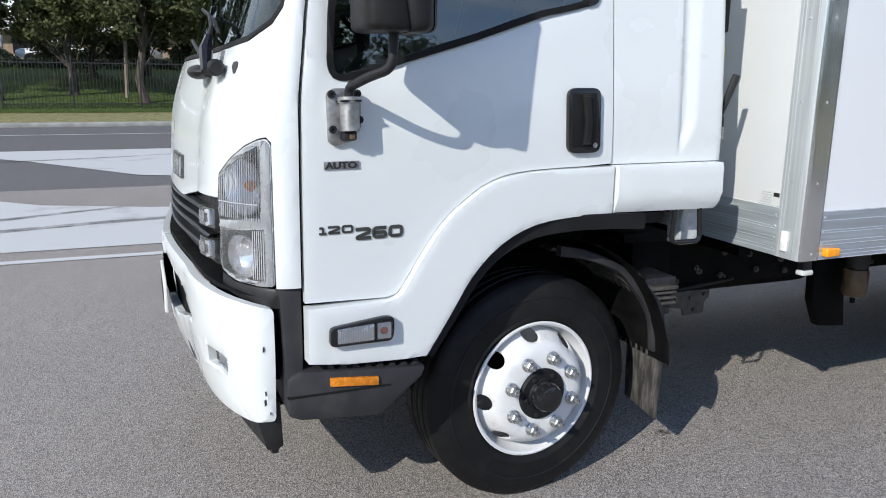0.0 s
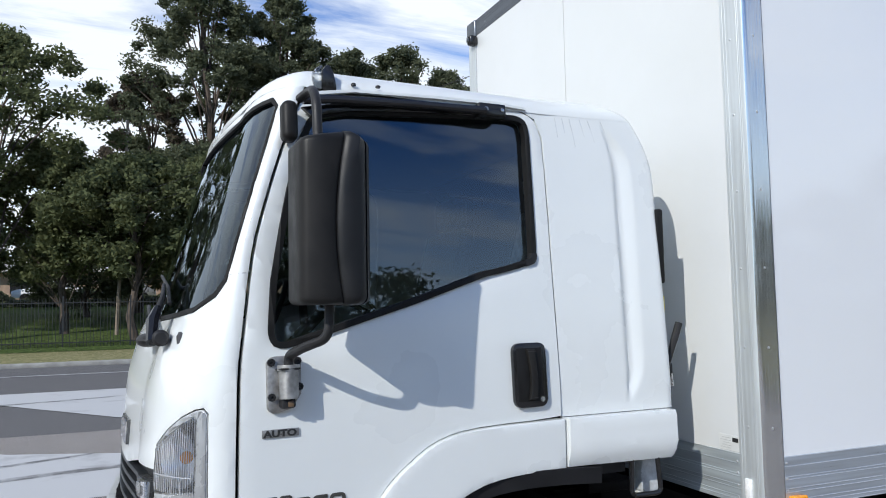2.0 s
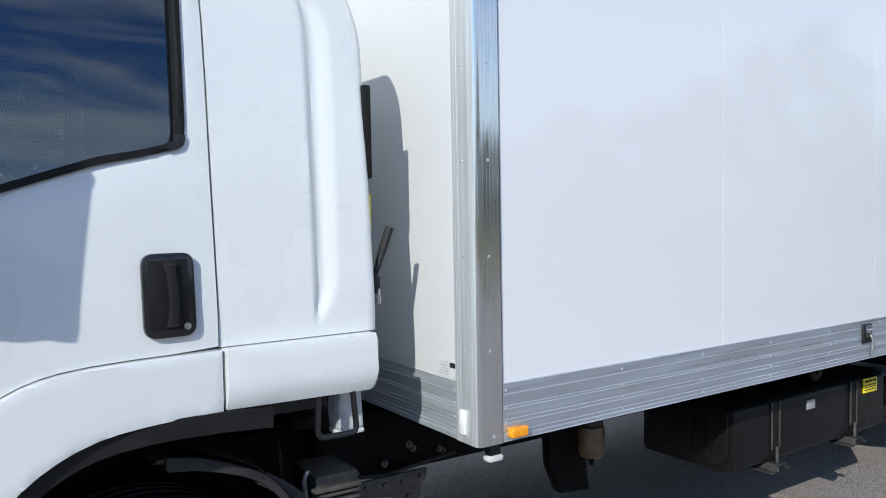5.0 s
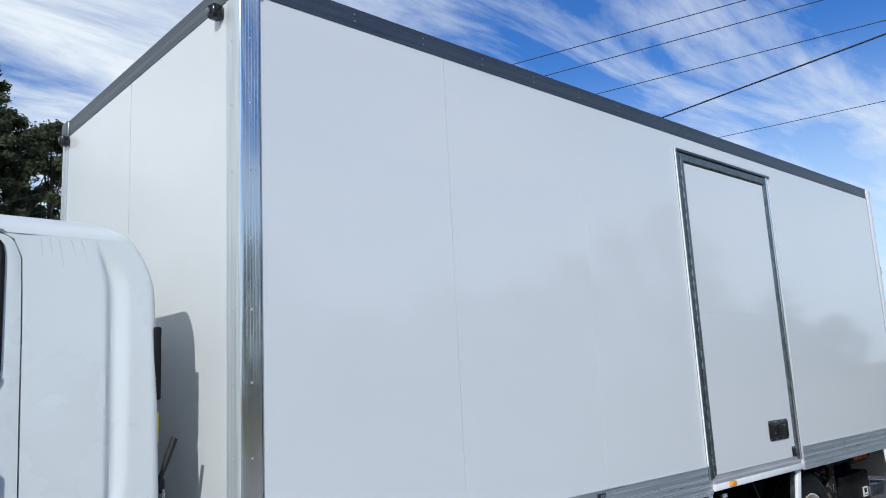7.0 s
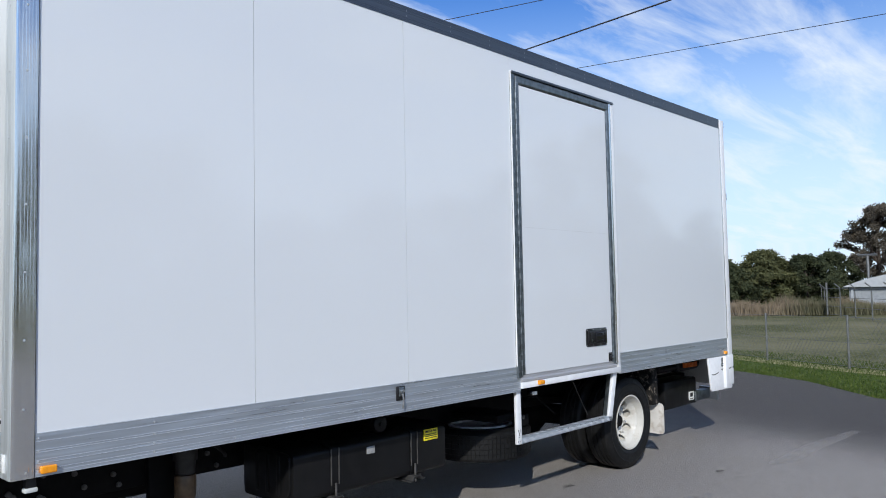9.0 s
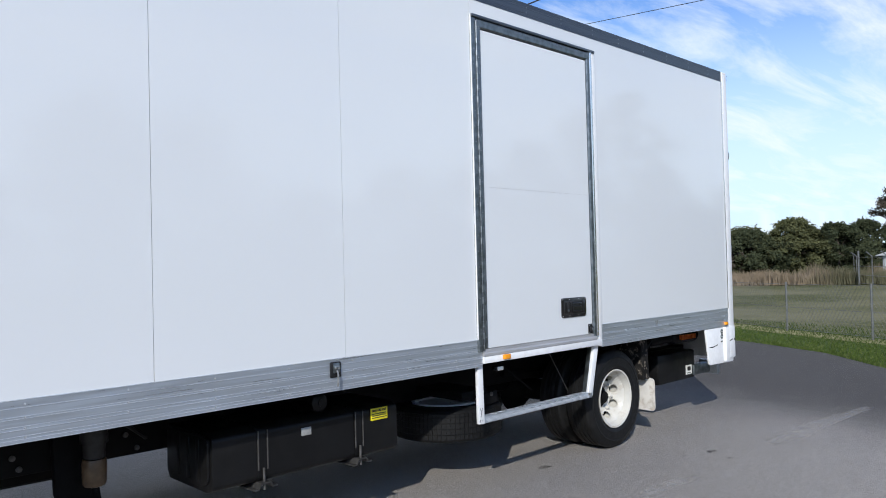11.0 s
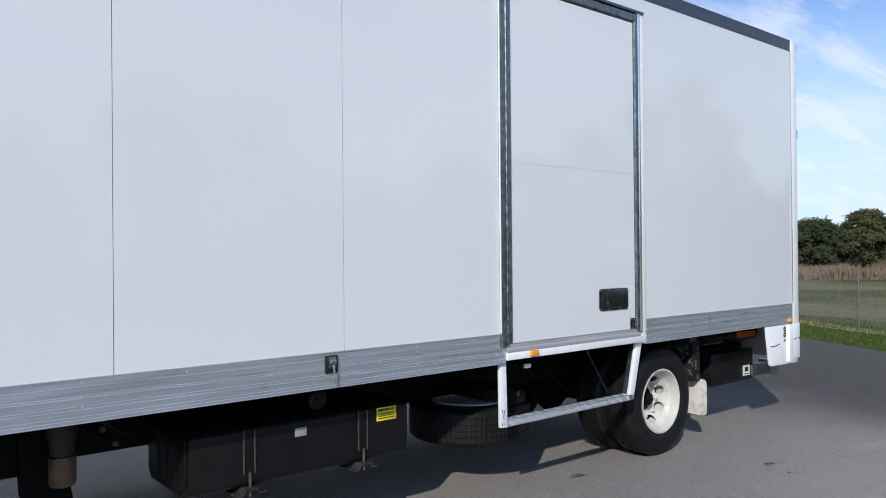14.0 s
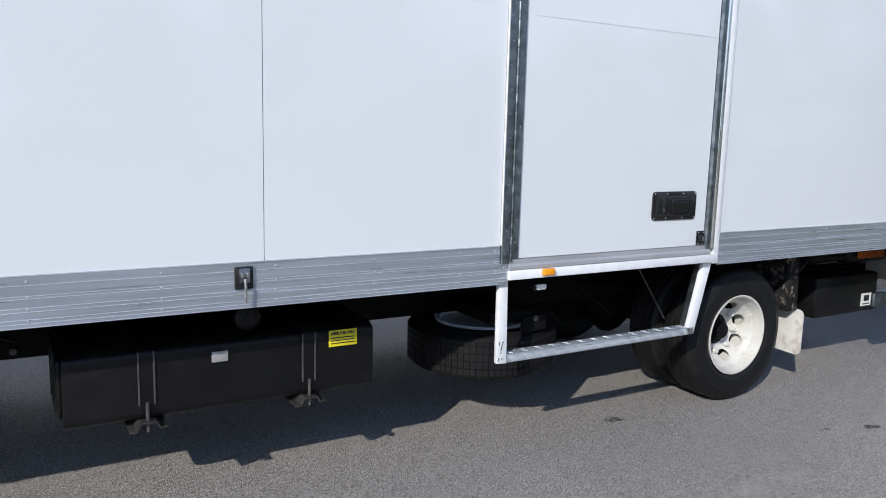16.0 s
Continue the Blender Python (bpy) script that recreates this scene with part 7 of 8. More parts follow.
# fuel filter by the box corner
FX, FY = 1.082, 0.66
ff = part("fuel_filter", lathe([(0.62, 0.02), (0.625, 0.052), (0.70, 0.056), (0.70, 0.066), (0.79, 0.066), (0.80, 0.05), (0.80, 0.02)], (FX, FY, 0.0), "z", 20), M["strap_dark"], truck, "dark filter with a brown bowl")
part("filter_bowl", lathe([(0.475, 0.02), (0.485, 0.05), (0.50, 0.058), (0.60, 0.06), (0.62, 0.055), (0.622, 0.03)], (FX, FY, 0.0), "z", 20), M["brass"], ff)
part("filter_drain", tube([(FX, FY, 0.48), (FX, FY, 0.445)], 0.012, 8), M["chassis"], ff)
part("filter_bracket", box(FX - 0.06, FX + 0.06, FY, 0.82, 0.80, 0.83, 0.004), M["chassis"], ff)
part("filter_hose", tube([(FX + 0.06, FY, 0.76), (FX + 0.14, FY - 0.02, 0.78), (FX + 0.24, FY, 0.70), (FX + 0.3, 0.75, 0.66)], 0.011, 8, 0.05), M["black_seal"], ff)
part("hanging_box", prism([(0.915, 0.80), (1.14, 0.80), (1.145, 0.44), (1.17, 0.28), (0.99, 0.30), (0.93, 0.44)], "y", 0.76, 0.815, 0.01), M["chassis"], truck)

# unseen boxes added on the chassis's far side to darken the ground beneath
for nm, x0, x1, z0 in (("light_block_front", 0.35, 1.35, 0.34), ("light_block_mid", 1.55, 2.9, 0.36), ("light_block_rear", 3.05, 4.45, 0.36)):
    part(nm, box(x0, x1, 1.75, 2.22, z0, 0.86, 0.03), M["chassis"], truck)

# fuel tank
prof_t = soft_loop([(0.235, 0.438), (0.235, 0.700), (0.30, 0.722), (0.74, 0.722), (0.74, 0.42), (0.29, 0.414)], 0.024, 4)
tank = part("fuel_tank", prism(prof_t, "x", 1.502, 2.745, 0.006), M["tank_black"], truck, "black steel fuel tank", 40)
part("tank_end", prism(soft_loop([(0.255, 0.475), (0.255, 0.695), (0.31, 0.712), (0.72, 0.71), (0.72, 0.45), (0.33, 0.442)], 0.04), "x", 1.485, 1.506, 0.008), M["tank_black"], tank)
for y in (0.34, 0.45, 0.56):
    part("tank_ridge", prism([(y, 0.47), (y, 0.69), (y + 0.035, 0.695), (y + 0.035, 0.465)], "x", 1.481, 1.488, 0.003), M["tank_black"], tank)
for x in (1.79, 2.44):
    pt = [(p[0] - 0.004 if p[0] < 0.3 else p[0], p[1] + (0.004 if p[1] > 0.6 else -0.004)) for p in prof_t]
    part("tank_strap", prism(pt, "x", x - 0.03, x + 0.03), M["tank_black"], tank, "black tank strap")
    for dx in (-0.028, 0.028):
        part("strap_edge", box(x + dx - 0.003, x + dx + 0.003, 0.226, 0.232, 0.49, 0.70), M["strap"], tank)
    part("strap_foot", prism([(x - 0.07, 0.398), (x - 0.045, 0.398), (x - 0.03, 0.428), (x + 0.03, 0.428), (x + 0.045, 0.402), (x + 0.07, 0.404), (x + 0.07, 0.396), (x + 0.04, 0.394), (x + 0.026, 0.418), (x - 0.026, 0.418), (x - 0.04, 0.39), (x - 0.07, 0.39)], "y", 0.20, 0.60, 0.002), M["strap_dark"], tank)
    part("strap_bolt", tube([(x, 0.222, 0.385), (x, 0.222, 0.50)], 0.007, 8), M["strap"], tank)
part("filler_cap", lathe([(0, 0.055), (0.03, 0.055), (0.035, 0.048), (0.04, 0.02), (0.05, 0.02), (0.05, 0.001)], (2.195, 0.31, 0.782), "y", 10), M["tank_black"], tank, "black filler cap")
part("filler_neck", tube([(2.195, 0.31, 0.782), (2.195, 0.45, 0.70)], 0.045, 12), M["tank_black"], tank)
part("diesel_label", box(2.532, 2.662, 0.228, 0.2345, 0.628, 0.700, 0.001), M["label_yellow"], tank, "yellow label reading DIESEL FUEL ONLY")
writing("DIESEL FUEL ONLY", 0.0165, tank, Matrix.Translation((2.540, 0.2272, 0.681)) @ pose(0, 0, 0, 90, 0, 0), M["ink"], "label_lettering", 0.0004, 0.0010, 0.80)
for k in range(3):
    part("label_line", box(2.54, 2.655 - 0.004 * k, 0.2272, 0.229, 0.640 + 0.012 * k, 0.645 + 0.012 * k), M["ink"], tank)
part("tank_plate", box(2.035, 2.098, 0.228, 0.2345, 0.625, 0.668, 0.001), M["label_grey"], tank, "small grey data plate")

# spare wheel, lying under the body
spare = thing("spare_wheel", "", "")
spare.parent = truck
spare["on_truck"] = 1
spare["label"] = "spare wheel lying flat under the body"
sp_c = (3.60, 0.66, 0.435)
part("tyre", lathe([(a, r) for a, r in tyre_profile(0.402, 0.25)], sp_c, "z", 64, True), M["rubber"], spare)
part("rim", lathe([(0.10, 0.25), (0.125, 0.262), (0.13, 0.255), (0.12, 0.235), (0.06, 0.228), (0.04, 0.16), (0.06, 0.09), (-0.1, 0.09), (-0.1, 0.25)], sp_c, "z", 48), M["rim_white"], spare, "white rim of the spare wheel")
verts, faces = [], []
for z0, z1 in ((-0.086, -0.054), (-0.048, -0.014), (-0.008, 0.026), (0.032, 0.066), (0.072, 0.092)):
    for k in range(80):
        a0, a1 = 2 * math.pi * k / 80, 2 * math.pi * (k + 0.9) / 80
        i = len(verts)
        for a in (a0, a1):
            for r in (0.395, 0.408):
                for z in (z0, z1):
                    verts.append((sp_c[0] + r * math.cos(a), sp_c[1] + r * math.sin(a), sp_c[2] + z))
        faces += [(i + p, i + q, i + r, i + t) for p, q, r, t in ((0, 1, 3, 2), (4, 6, 7, 5), (2, 3, 7, 6), (0, 2, 6, 4), (1, 5, 7, 3))]
bm = bmesh.new()
made = [bm.verts.new(v) for v in verts]
for fc in faces:
    bm.faces.new([made[i] for i in fc])
tagged(part("tyre_tread", bm, M["rubber"], spare, smooth=0), kind="stuff")
part("spare_carrier", box(3.45, 3.72, 0.35, 0.9, 0.60, 0.66, 0.006), M["chassis"], truck)
part("spare_bracket", prism([(3.60, 0.555), (3.60, 0.64), (3.75, 0.65), (3.75, 0.565)], "y", 0.28, 0.30, 0.004), M["chassis"], truck, "black bracket plate with a hole")
part("bracket_hole", lathe([(0, 0.016), (0.003, 0.016)], (3.68, 0.279, 0.63), "y", 14), M["strap"], truck)
part("brake_line", tube([(4.0, 0.5, 0.82), (4.35, 0.45, 0.55)], 0.007, 6), M["chassis"], truck)
part("stay_wire", tube([(4.385, 0.30, 0.86), (4.65, 0.32, 0.52)], 0.004, 6), M["strap"], truck)

# behind the rear wheel: flap, lift gear, corner bracket
part("flap_hanger", prism([(5.64, 0.50), (5.60, 0.86), (5.72, 0.86), (5.74, 0.50)], "y", 0.18, 0.44, 0.004), M["mud_dark"], truck, "mud caked flap hanger")
part("rear_flap", prism(soft_loop([(0.13, 0.215), (0.13, 0.505), (0.46, 0.53), (0.46, 0.225)], 0.04), "x", 5.735, 5.745), M["flap_white"], truck, "mud stained white rear flap")
lift = part("lift_box", box(6.12, 6.86, 0.30, 0.62, 0.375, 0.655, 0.02), M["tank_black"], truck, "black tail lift box with a white sticker")
part("lift_sticker", box(6.66, 6.78, 0.297, 0.3005, 0.42, 0.51), M["label_white"], lift)
part("sticker_mark", box(6.69, 6.75, 0.296, 0.2975, 0.455, 0.495, 0.004), M["ink"], lift)
part("sticker_line", box(6.675, 6.765, 0.296, 0.2975, 0.43, 0.438), M["ink"], lift)
part("lift_cylinder", tube([(6.15, 0.42, 0.775), (6.52, 0.40, 0.785), (6.55, 0.40, 0.787), (6.93, 0.36, 0.80)], [0.045, 0.045, 0.072, 0.072], 18), M["tank_black"], truck, "black lift motor with an orange mark")
for k in range(9):
    x = 6.60 + 0.032 * k
    part("motor_mark", box(x, x + 0.02, 0.300 - 0.003 * k * 0.4, 0.325, 0.765, 0.812), M["label_orange"], truck)
part("lift_hose", tube([(6.05, 0.45, 0.62), (6.02, 0.38, 0.70), (6.10, 0.36, 0.80), (6.22, 0.36, 0.82)], 0.012, 8, 0.05), M["black_seal"], truck)
part("lift_beam", box(6.2, 7.2, 0.55, 0.67, 0.56, 0.66, 0.006), M["chassis"], truck)
part("lift_arm", box(6.80, 7.22, 0.28, 0.36, 0.40, 0.50, 0.008), M["galv"], truck, "grey lift arm end")
part("lift_arm_end", box(7.14, 7.20, 0.20, 0.40, 0.38, 0.52, 0.006), M["label_grey"], truck)
cb = part("rear_corner_bracket", prism([(6.486, 0.885), (6.545, 0.56), (6.565, 0.545), (7.062, 0.535), (7.078, 0.55), (7.105, 0.885)], "y", -0.004, 0.014, 0.004), M["frame_white"], truck, "scuffed white rear corner bracket")
part("bracket_fold", prism([(6.855, -0.003), (6.875, -0.028), (6.945, -0.028), (6.965, -0.003)], "z", 0.552, 0.884, 0.004), M["frame_white"], cb)
part("bracket_lip", box(6.975, 7.112, -0.012, -0.002, 0.575, 0.885, 0.006), M["frame_white"], cb)
for z in (0.848, 0.800):
    part("latch_ring", lathe([(0.0, 0.024), (0.006, 0.024), (0.006, 0.018), (0.0, 0.018)], (6.825, -0.004, z), "y", 20, True), M["galv"], cb)
    part("bracket_slot", lathe([(0.0, 0.018), (0.002, 0.018)], (6.825, -0.004, z), "y", 16), M["ink"], cb)
    part("latch_bar", box(6.805, 6.845, -0.0085, -0.005, z - 0.004, z + 0.002), M["frame_white"], cb)
part("bracket_slot", prism([(6.80, 0.755), (6.85, 0.757), (6.826, 0.735)], "y", -0.0055, -0.003), M["ink"], cb)
part("scratch", prism([(6.56, 0.712), (6.63, 0.705), (6.735, 0.722), (6.735, 0.730), (6.63, 0.714), (6.56, 0.720)], "y", -0.0055, -0.003), M["ink"], cb)
part("scratch", prism([(6.985, 0.74), (7.05, 0.752), (7.05, 0.76), (6.985, 0.748)], "y", -0.0138, -0.011), M["ink"], cb)
part("scratch", prism([(7.085, 0.742), (7.11, 0.745), (7.11, 0.765), (7.085, 0.76)], "y", -0.0138, -0.011), M["ink"], cb)
part("tail_lift_plate", box(7.11, 7.135, 0.03, 2.32, 0.56, 2.1, 0.008), M["label_grey"], truck, "folded grey tail lift platform")


# ================= surroundings =================
def flat_mark(name, loop, label, z=0.004):
    return sheet(name, loop, z, M["road_paint"], label, "road marking")


flat_mark("road_marking", [(-40, 15.6), (12, 15.2), (12, 5.8), (2, 8.6), (-2.2, 10.7), (-4.0, 13.2), (-5.4, 14.7), (-40, 14.9)], "wedge of worn white paint on the road", 0.006)
flat_mark("road_marking", [(-40, 12.2), (-9, 9.6), (-4.1, 8.75), (-3.3, 8.0), (-2.1, 7.5), (3, 6.2), (3, 5.35), (-40, 5.4)], "broad patch of worn white road paint", 0.006)
flat_mark("road_marking", [(-40, 4.95), (13, 4.85), (13, 4.97), (-40, 5.08)], "thin white painted line", 0.006)
flat_mark("road_marking", [(-60, 20.0), (20, 19.88), (20, 20.03), (-60, 20.15)], "white lane line on the far road", 0.003)

# stains and tyre marks
def ribbon(points, w, mat, name, label, category, z):
    """A mark of varying width along a line on the ground."""
    line = [Vector(p) for p in curve_through(points, 5)]
    left, right = [], []
    for i, p in enumerate(line):
        d = (line[min(i + 1, len(line) - 1)] - line[max(i - 1, 0)]).normalized()
        k = w * math.sin(math.pi * (0.08 + 0.84 * i / (len(line) - 1))) ** 0.6
        left.append((p.x - d.y * k, p.y + d.x * k))
        right.append((p.x + d.y * k, p.y - d.x * k))
    return sheet(name, left + right[::-1], z, mat, label, category)


ribbon([(4.05, -0.70), (4.4, -0.68), (4.75, -0.76)], 0.07, M["pale_scuff"], "scuff_mark", "pale dusty scuff on the asphalt", "stain", 0.003)
ribbon([(6.05, -0.72), (6.4, -0.79), (7.1, -0.78), (8.2, -0.88)], 0.10, M["pale_scuff"], "scuff_mark", "pale dusty scuff on the asphalt", "stain", 0.003)
for x, y, r in ((5.5, -0.5, 0.05), (5.39, -0.7, 0.03), (-0.1, 0.53, 0.035), (5.24, -0.4, 0.02), (4.26, 0.23, 0.06)):
    ribbon([(x - r, y), (x, y + r * 0.3), (x + r, y - r * 0.2)], r * 0.55, M["oil_spot"], "oil_spot", "small dark spot on the asphalt", "stain", 0.003)
for pts in ([(-8.0, 5.7), (-5.6, 6.4), (-4.0, 6.9), (-2.4, 7.6)], [(-5.4, 8.9), (-4.3, 8.6), (-3.9, 8.0), (-4.5, 7.3), (-6.4, 6.9)], [(-7, 6.2), (-5, 6.0), (-2, 6.7), (1, 6.5)], [(-9, 12.9), (-4, 13.3), (-1, 14.2)]):
    ribbon(pts, 0.09, M["tyre_mark"], "tyre_mark", "dark curved tyre mark on the road", "tyre mark", 0.009)
bm = bmesh.new()
add_box(bm, -200, 24, 23.2, 23.5, -0.02, 0.13, 0.03)
tagged(mesh_object("kerb", bm, M["kerb"]), "pale concrete kerb along the far road", "kerb", kind="structure")
sheet("verge", [(-200, 23.5), (24, 23.5), (27, 30.4), (-200, 30.4)], 0.10, M["verge"], "dry straw coloured grass verge", "grass")


def rise(y):
    """Height of the bank behind the black fence."""
    return float(np.interp(y, (30.4, 33.0, 56.0), (0.10, 0.25, 2.25)))


bm = bmesh.new()
rows = [[bm.verts.new((x, y, rise(y) + 0.01)) for x in (-200, -60, 27)] for y in (30.4, 33.0, 44.0, 56.0, 100.0)]
for a, b in zip(rows, rows[1:]):
    for j in range(2):
        bm.faces.new((a[j], a[j + 1], b[j + 1], b[j]))
tagged(mesh_object("lawn", bm, M["lawn_far"], 0), "shaded green lawn rising behind the black fence", "grass", kind="structure")
sheet("green_verge", EDGE + list(reversed([(x + 3.2, y + 0.35) for x, y in EDGE])), -0.012, M["lawn"], "bright green grass verge beside the asphalt", "grass")


def blades(name, loops_xy, n, h, mat, label, spread=0.02, seed=3, lean=0.3, width=0.012, z0=0.0, patchy=0.0):
    """Many thin upright blades inside an area."""
    random.seed(seed)
    verts, faces = [], []
    (x0, x1), inside = loops_xy
    for _ in range(n):
        x, y = inside(random.random(), random.random())
        a, k = random.uniform(0, 6.28), random.uniform(0.6, 1.25)
        if patchy:
            k *= max(0.35, 1.0 + 0.9 * noise.noise((x * patchy, y * patchy, 0.0)))
        c, s = math.cos(a) * width, math.sin(a) * width
        dx, dy = random.gauss(0, lean) * h * k, random.gauss(0, lean) * h * k
        i = len(verts)
        verts += [(x - c, y - s, z0), (x + c, y + s, z0), (x + dx, y + dy, z0 + h * k)]
        faces.append((i, i + 1, i + 2))
    me = bpy.data.meshes.new(name)
    me.from_pydata(verts, [], faces)
    me.materials.append(mat)
    return tagged(new(name, me), label, "grass", kind="stuff")


def along_edge(u, v):
    k = u * (len(EDGE) - 2.01)
    i = int(k)
    a, b = Vector(EDGE[i]), Vector(EDGE[i + 1])
    p = a.lerp(b, k - i)
    return p.x + 0.02 + 4.0 * v ** 1.6, p.y - 0.1 * v


blades("verge_grass", ((0, 0), along_edge), 16000, 0.05, M["lawn"], "short green grass blades along the asphalt edge", seed=4, width=0.008, z0=-0.012)


# ---- trees ----
def clump_points(n, rad, seed):
    rnd = random.Random(seed)
    out = []
    for _ in range(n):
        v = Vector((rnd.gauss(0, 1), rnd.gauss(0, 1), rnd.gauss(0, 1))).normalized() * rad * (rnd.random() ** 0.6 if rnd.random() < 0.8 else rnd.uniform(0.7, 1.35))
        out.append(v)
    return out


def tree(name, x, y, height, width, label, mat, seed, low=0.25, leaf=0.22, n_clumps=60, per=70, clump=1.0, group="trees beyond the road", narrow=1.0, lean=0.0, z0=-0.05):
    """A tapered trunk with limbs and a crown of small leaves gathered in clumps."""
    rnd = random.Random(seed)
    t = thing(name, label, "tree", group)
    t.location = (x, y, z0)
    bm = bmesh.new()
    r0 = height * 0.018 + 0.05
    trunk = [Vector((0, 0, 0))]
    for k in range(1, 8):
        trunk.append(Vector((rnd.gauss(0, 0.02) * height + lean * k / 7, rnd.gauss(0, 0.02) * height, height * 0.92 * k / 7)))
    add_tube(bm, trunk, [r0 * (1 - 0.85 * k / 7) for k in range(8)], 8)
    clumps = []
    for k in range(n_clumps):
        h = low + (1 - low) * rnd.random() ** 0.85
        env = math.sin(math.pi * min(1, max(0.06, (h - low) / (1 - low) * 0.86 + 0.12))) ** 0.7
        a, rr = rnd.uniform(0, 2 * math.pi), width * 0.5 * env * (0.35 + 0.75 * rnd.random()) * narrow
        j = min(6, int(h * 7 * 0.95))
        stem = trunk[j].lerp(trunk[j + 1], (h * 7 * 0.95) % 1)
        c = Vector((stem.x + math.cos(a) * rr, stem.y + math.sin(a) * rr, height * h))
        clumps.append(c)
        if k % (3 if n_clumps < 160 else 7) == 0:
            base = trunk[max(1, j - 1)]
            mid = base.lerp(c, 0.55) + Vector((0, 0, 0.03 * height))
            add_tube(bm, [base, mid, c], [r0 * 0.25 * (1 - 0.5 * h), r0 * 0.13, 0.015], 5, False)
    part("trunk", bm, M["bark"], t, "grey-brown trunk and limbs")
    verts, faces = [], []
    for c in clumps:
        rad = width * rnd.uniform(0.07, 0.15) * clump
        for v in clump_points(per, 1.0, rnd.random()):
            p = c + Vector((v.x * rad, v.y * rad, v.z * rad * 0.75))
            d = Vector((rnd.gauss(0, 1), rnd.gauss(0, 1), rnd.gauss(0, 0.6) - 0.4)).normalized() * leaf * rnd.uniform(0.6, 1.4)
            s = d.orthogonal().normalized() * leaf * 0.28
            s.rotate(Matrix.Rotation(rnd.uniform(0, 6.28), 3, d))
            i = len(verts)
            verts += [p - d * 0.5, p + s, p + d * 0.5, p - s]
            faces.append((i, i + 1, i + 2, i + 3))
    me = bpy.data.meshes.new("crown")
    me.from_pydata([tuple(v) for v in verts], [], faces)
    me.materials.append(mat)
    crown = new("crown", me)
    crown.parent = t
    return t


TREES = [  # x, y, height, width, leaf, seed, low
    (-7.6, 35, 13.6, 9.5, "leaf_light", 11, 0.52), (-1.8, 34, 8.3, 7.5, "leaf_light", 12, 0.36), (-4.8, 37, 8.8, 8, "leaf_light", 13, 0.34),
    (2.4, 45, 22.3, 8.8, "leaf", 14, 0.22), (6.9, 46, 22.0, 6.8, "leaf", 23, 0.2), (9.4, 46, 18.6, 5, "leaf", 24, 0.2), (-1.6, 47, 15.8, 7, "leaf_brown", 15, 0.3), (-4.2, 45, 8.6, 8, "leaf", 25, 0.12), (1.0, 42, 10.5, 6, "leaf", 26, 0.12), (1.9, 35, 8.8, 7.5, "leaf_light", 16, 0.36), (8.0, 40, 10.5, 8, "leaf_light", 17, 0.2),
    (11.5, 46, 18.2, 8, "leaf", 18, 0.2), (15.2, 47, 19.4, 8, "leaf", 19, 0.2), (-14, 38, 13, 10, "leaf", 20, 0.2), (18.8, 48, 18.3, 8, "leaf", 21, 0.2), (-12, 46, 8, 7, "leaf", 22, 0.3)]
for x, y, h, w, leafm, sd, low in TREES:
    word = {"leaf": "dark green gum tree", "leaf_light": "olive green spreading tree", "leaf_brown": "sparse brownish tree"}[leafm]
    tree("tree", x, y, h - rise(y), w, word + " behind the black fence", M[leafm], sd, low, 0.22, 90 if leafm == "leaf_brown" else 310 if h > 20 else 105 if low > 0.5 else 165 if h > 12 else 160, 230 if h > 12 else 190, 0.60, z0=rise(y) - 0.05)

# tall thin dead stem and pole among the trees
pole = thing("utility_pole", "thin weathered timber pole among the trees", "pole")
part("shaft", tube([(-2.6, 36, 0), (-2.2, 36, 10.5)], [0.09, 0.06], 8), M["timber"], pole)

# ---- black fence beyond the road ----
fence = thing("fence", "black steel picket fence beyond the road", "fence")
picket = box(-0.010, 0.010, -0.010, 0.010, 0, 1.95)
pk = part("picket", picket, M["fence_black"], fence, smooth=0)
pk_me = pk.data
pk.matrix_basis = Matrix.Translation((-17.0, 32.0, 0.19))
for k in range(1, 240):
    share("picket", pk_me, fence, Matrix.Translation((-17.0 + 0.125 * k, 32.0, 0.19)))
for k in range(13):
    part("post", box(-17.03 + 2.5 * k, -16.97 + 2.5 * k, 31.97, 32.03, 0.1, 2.25), M["fence_black"], fence)
for z in (0.36, 1.95):
    part("rail", box(-17, 13, 31.985, 32.015, z, z + 0.04), M["fence_black"], fence)


# ---- low hedge before the car park
def clump_row(name, label, x0, x1, y, z, h, n, mat, seed, leaf=0.16):
    rnd = random.Random(seed)
    verts, faces = [], []
    for _ in range(n):
        x = rnd.uniform(x0, x1)
        top = h * (0.65 + 0.35 * math.sin(x * 1.7) * math.sin(x * 0.61 + 1))
        p = Vector((x, y + rnd.gauss(0, 0.4), z + top * rnd.random() ** 0.7))
        d = Vector((rnd.gauss(0, 1), rnd.gauss(0, 1), rnd.gauss(0, 0.6))).normalized() * leaf
        q = d.orthogonal().normalized() * leaf * 0.35
        i = len(verts)
        verts += [tuple(p - d), tuple(p + q), tuple(p + d), tuple(p - q)]
        faces.append((i, i + 1, i + 2, i + 3))
    me = bpy.data.meshes.new(name)
    me.from_pydata(verts, [], faces)
    me.materials.append(mat)
    return tagged(new(name, me), label, "hedge", kind="stuff")


clump_row("hedge", "low dark hedge before the parked cars", -24, 13, 52.5, rise(52.5), 1.2, 16000, M["leaf"], 77)

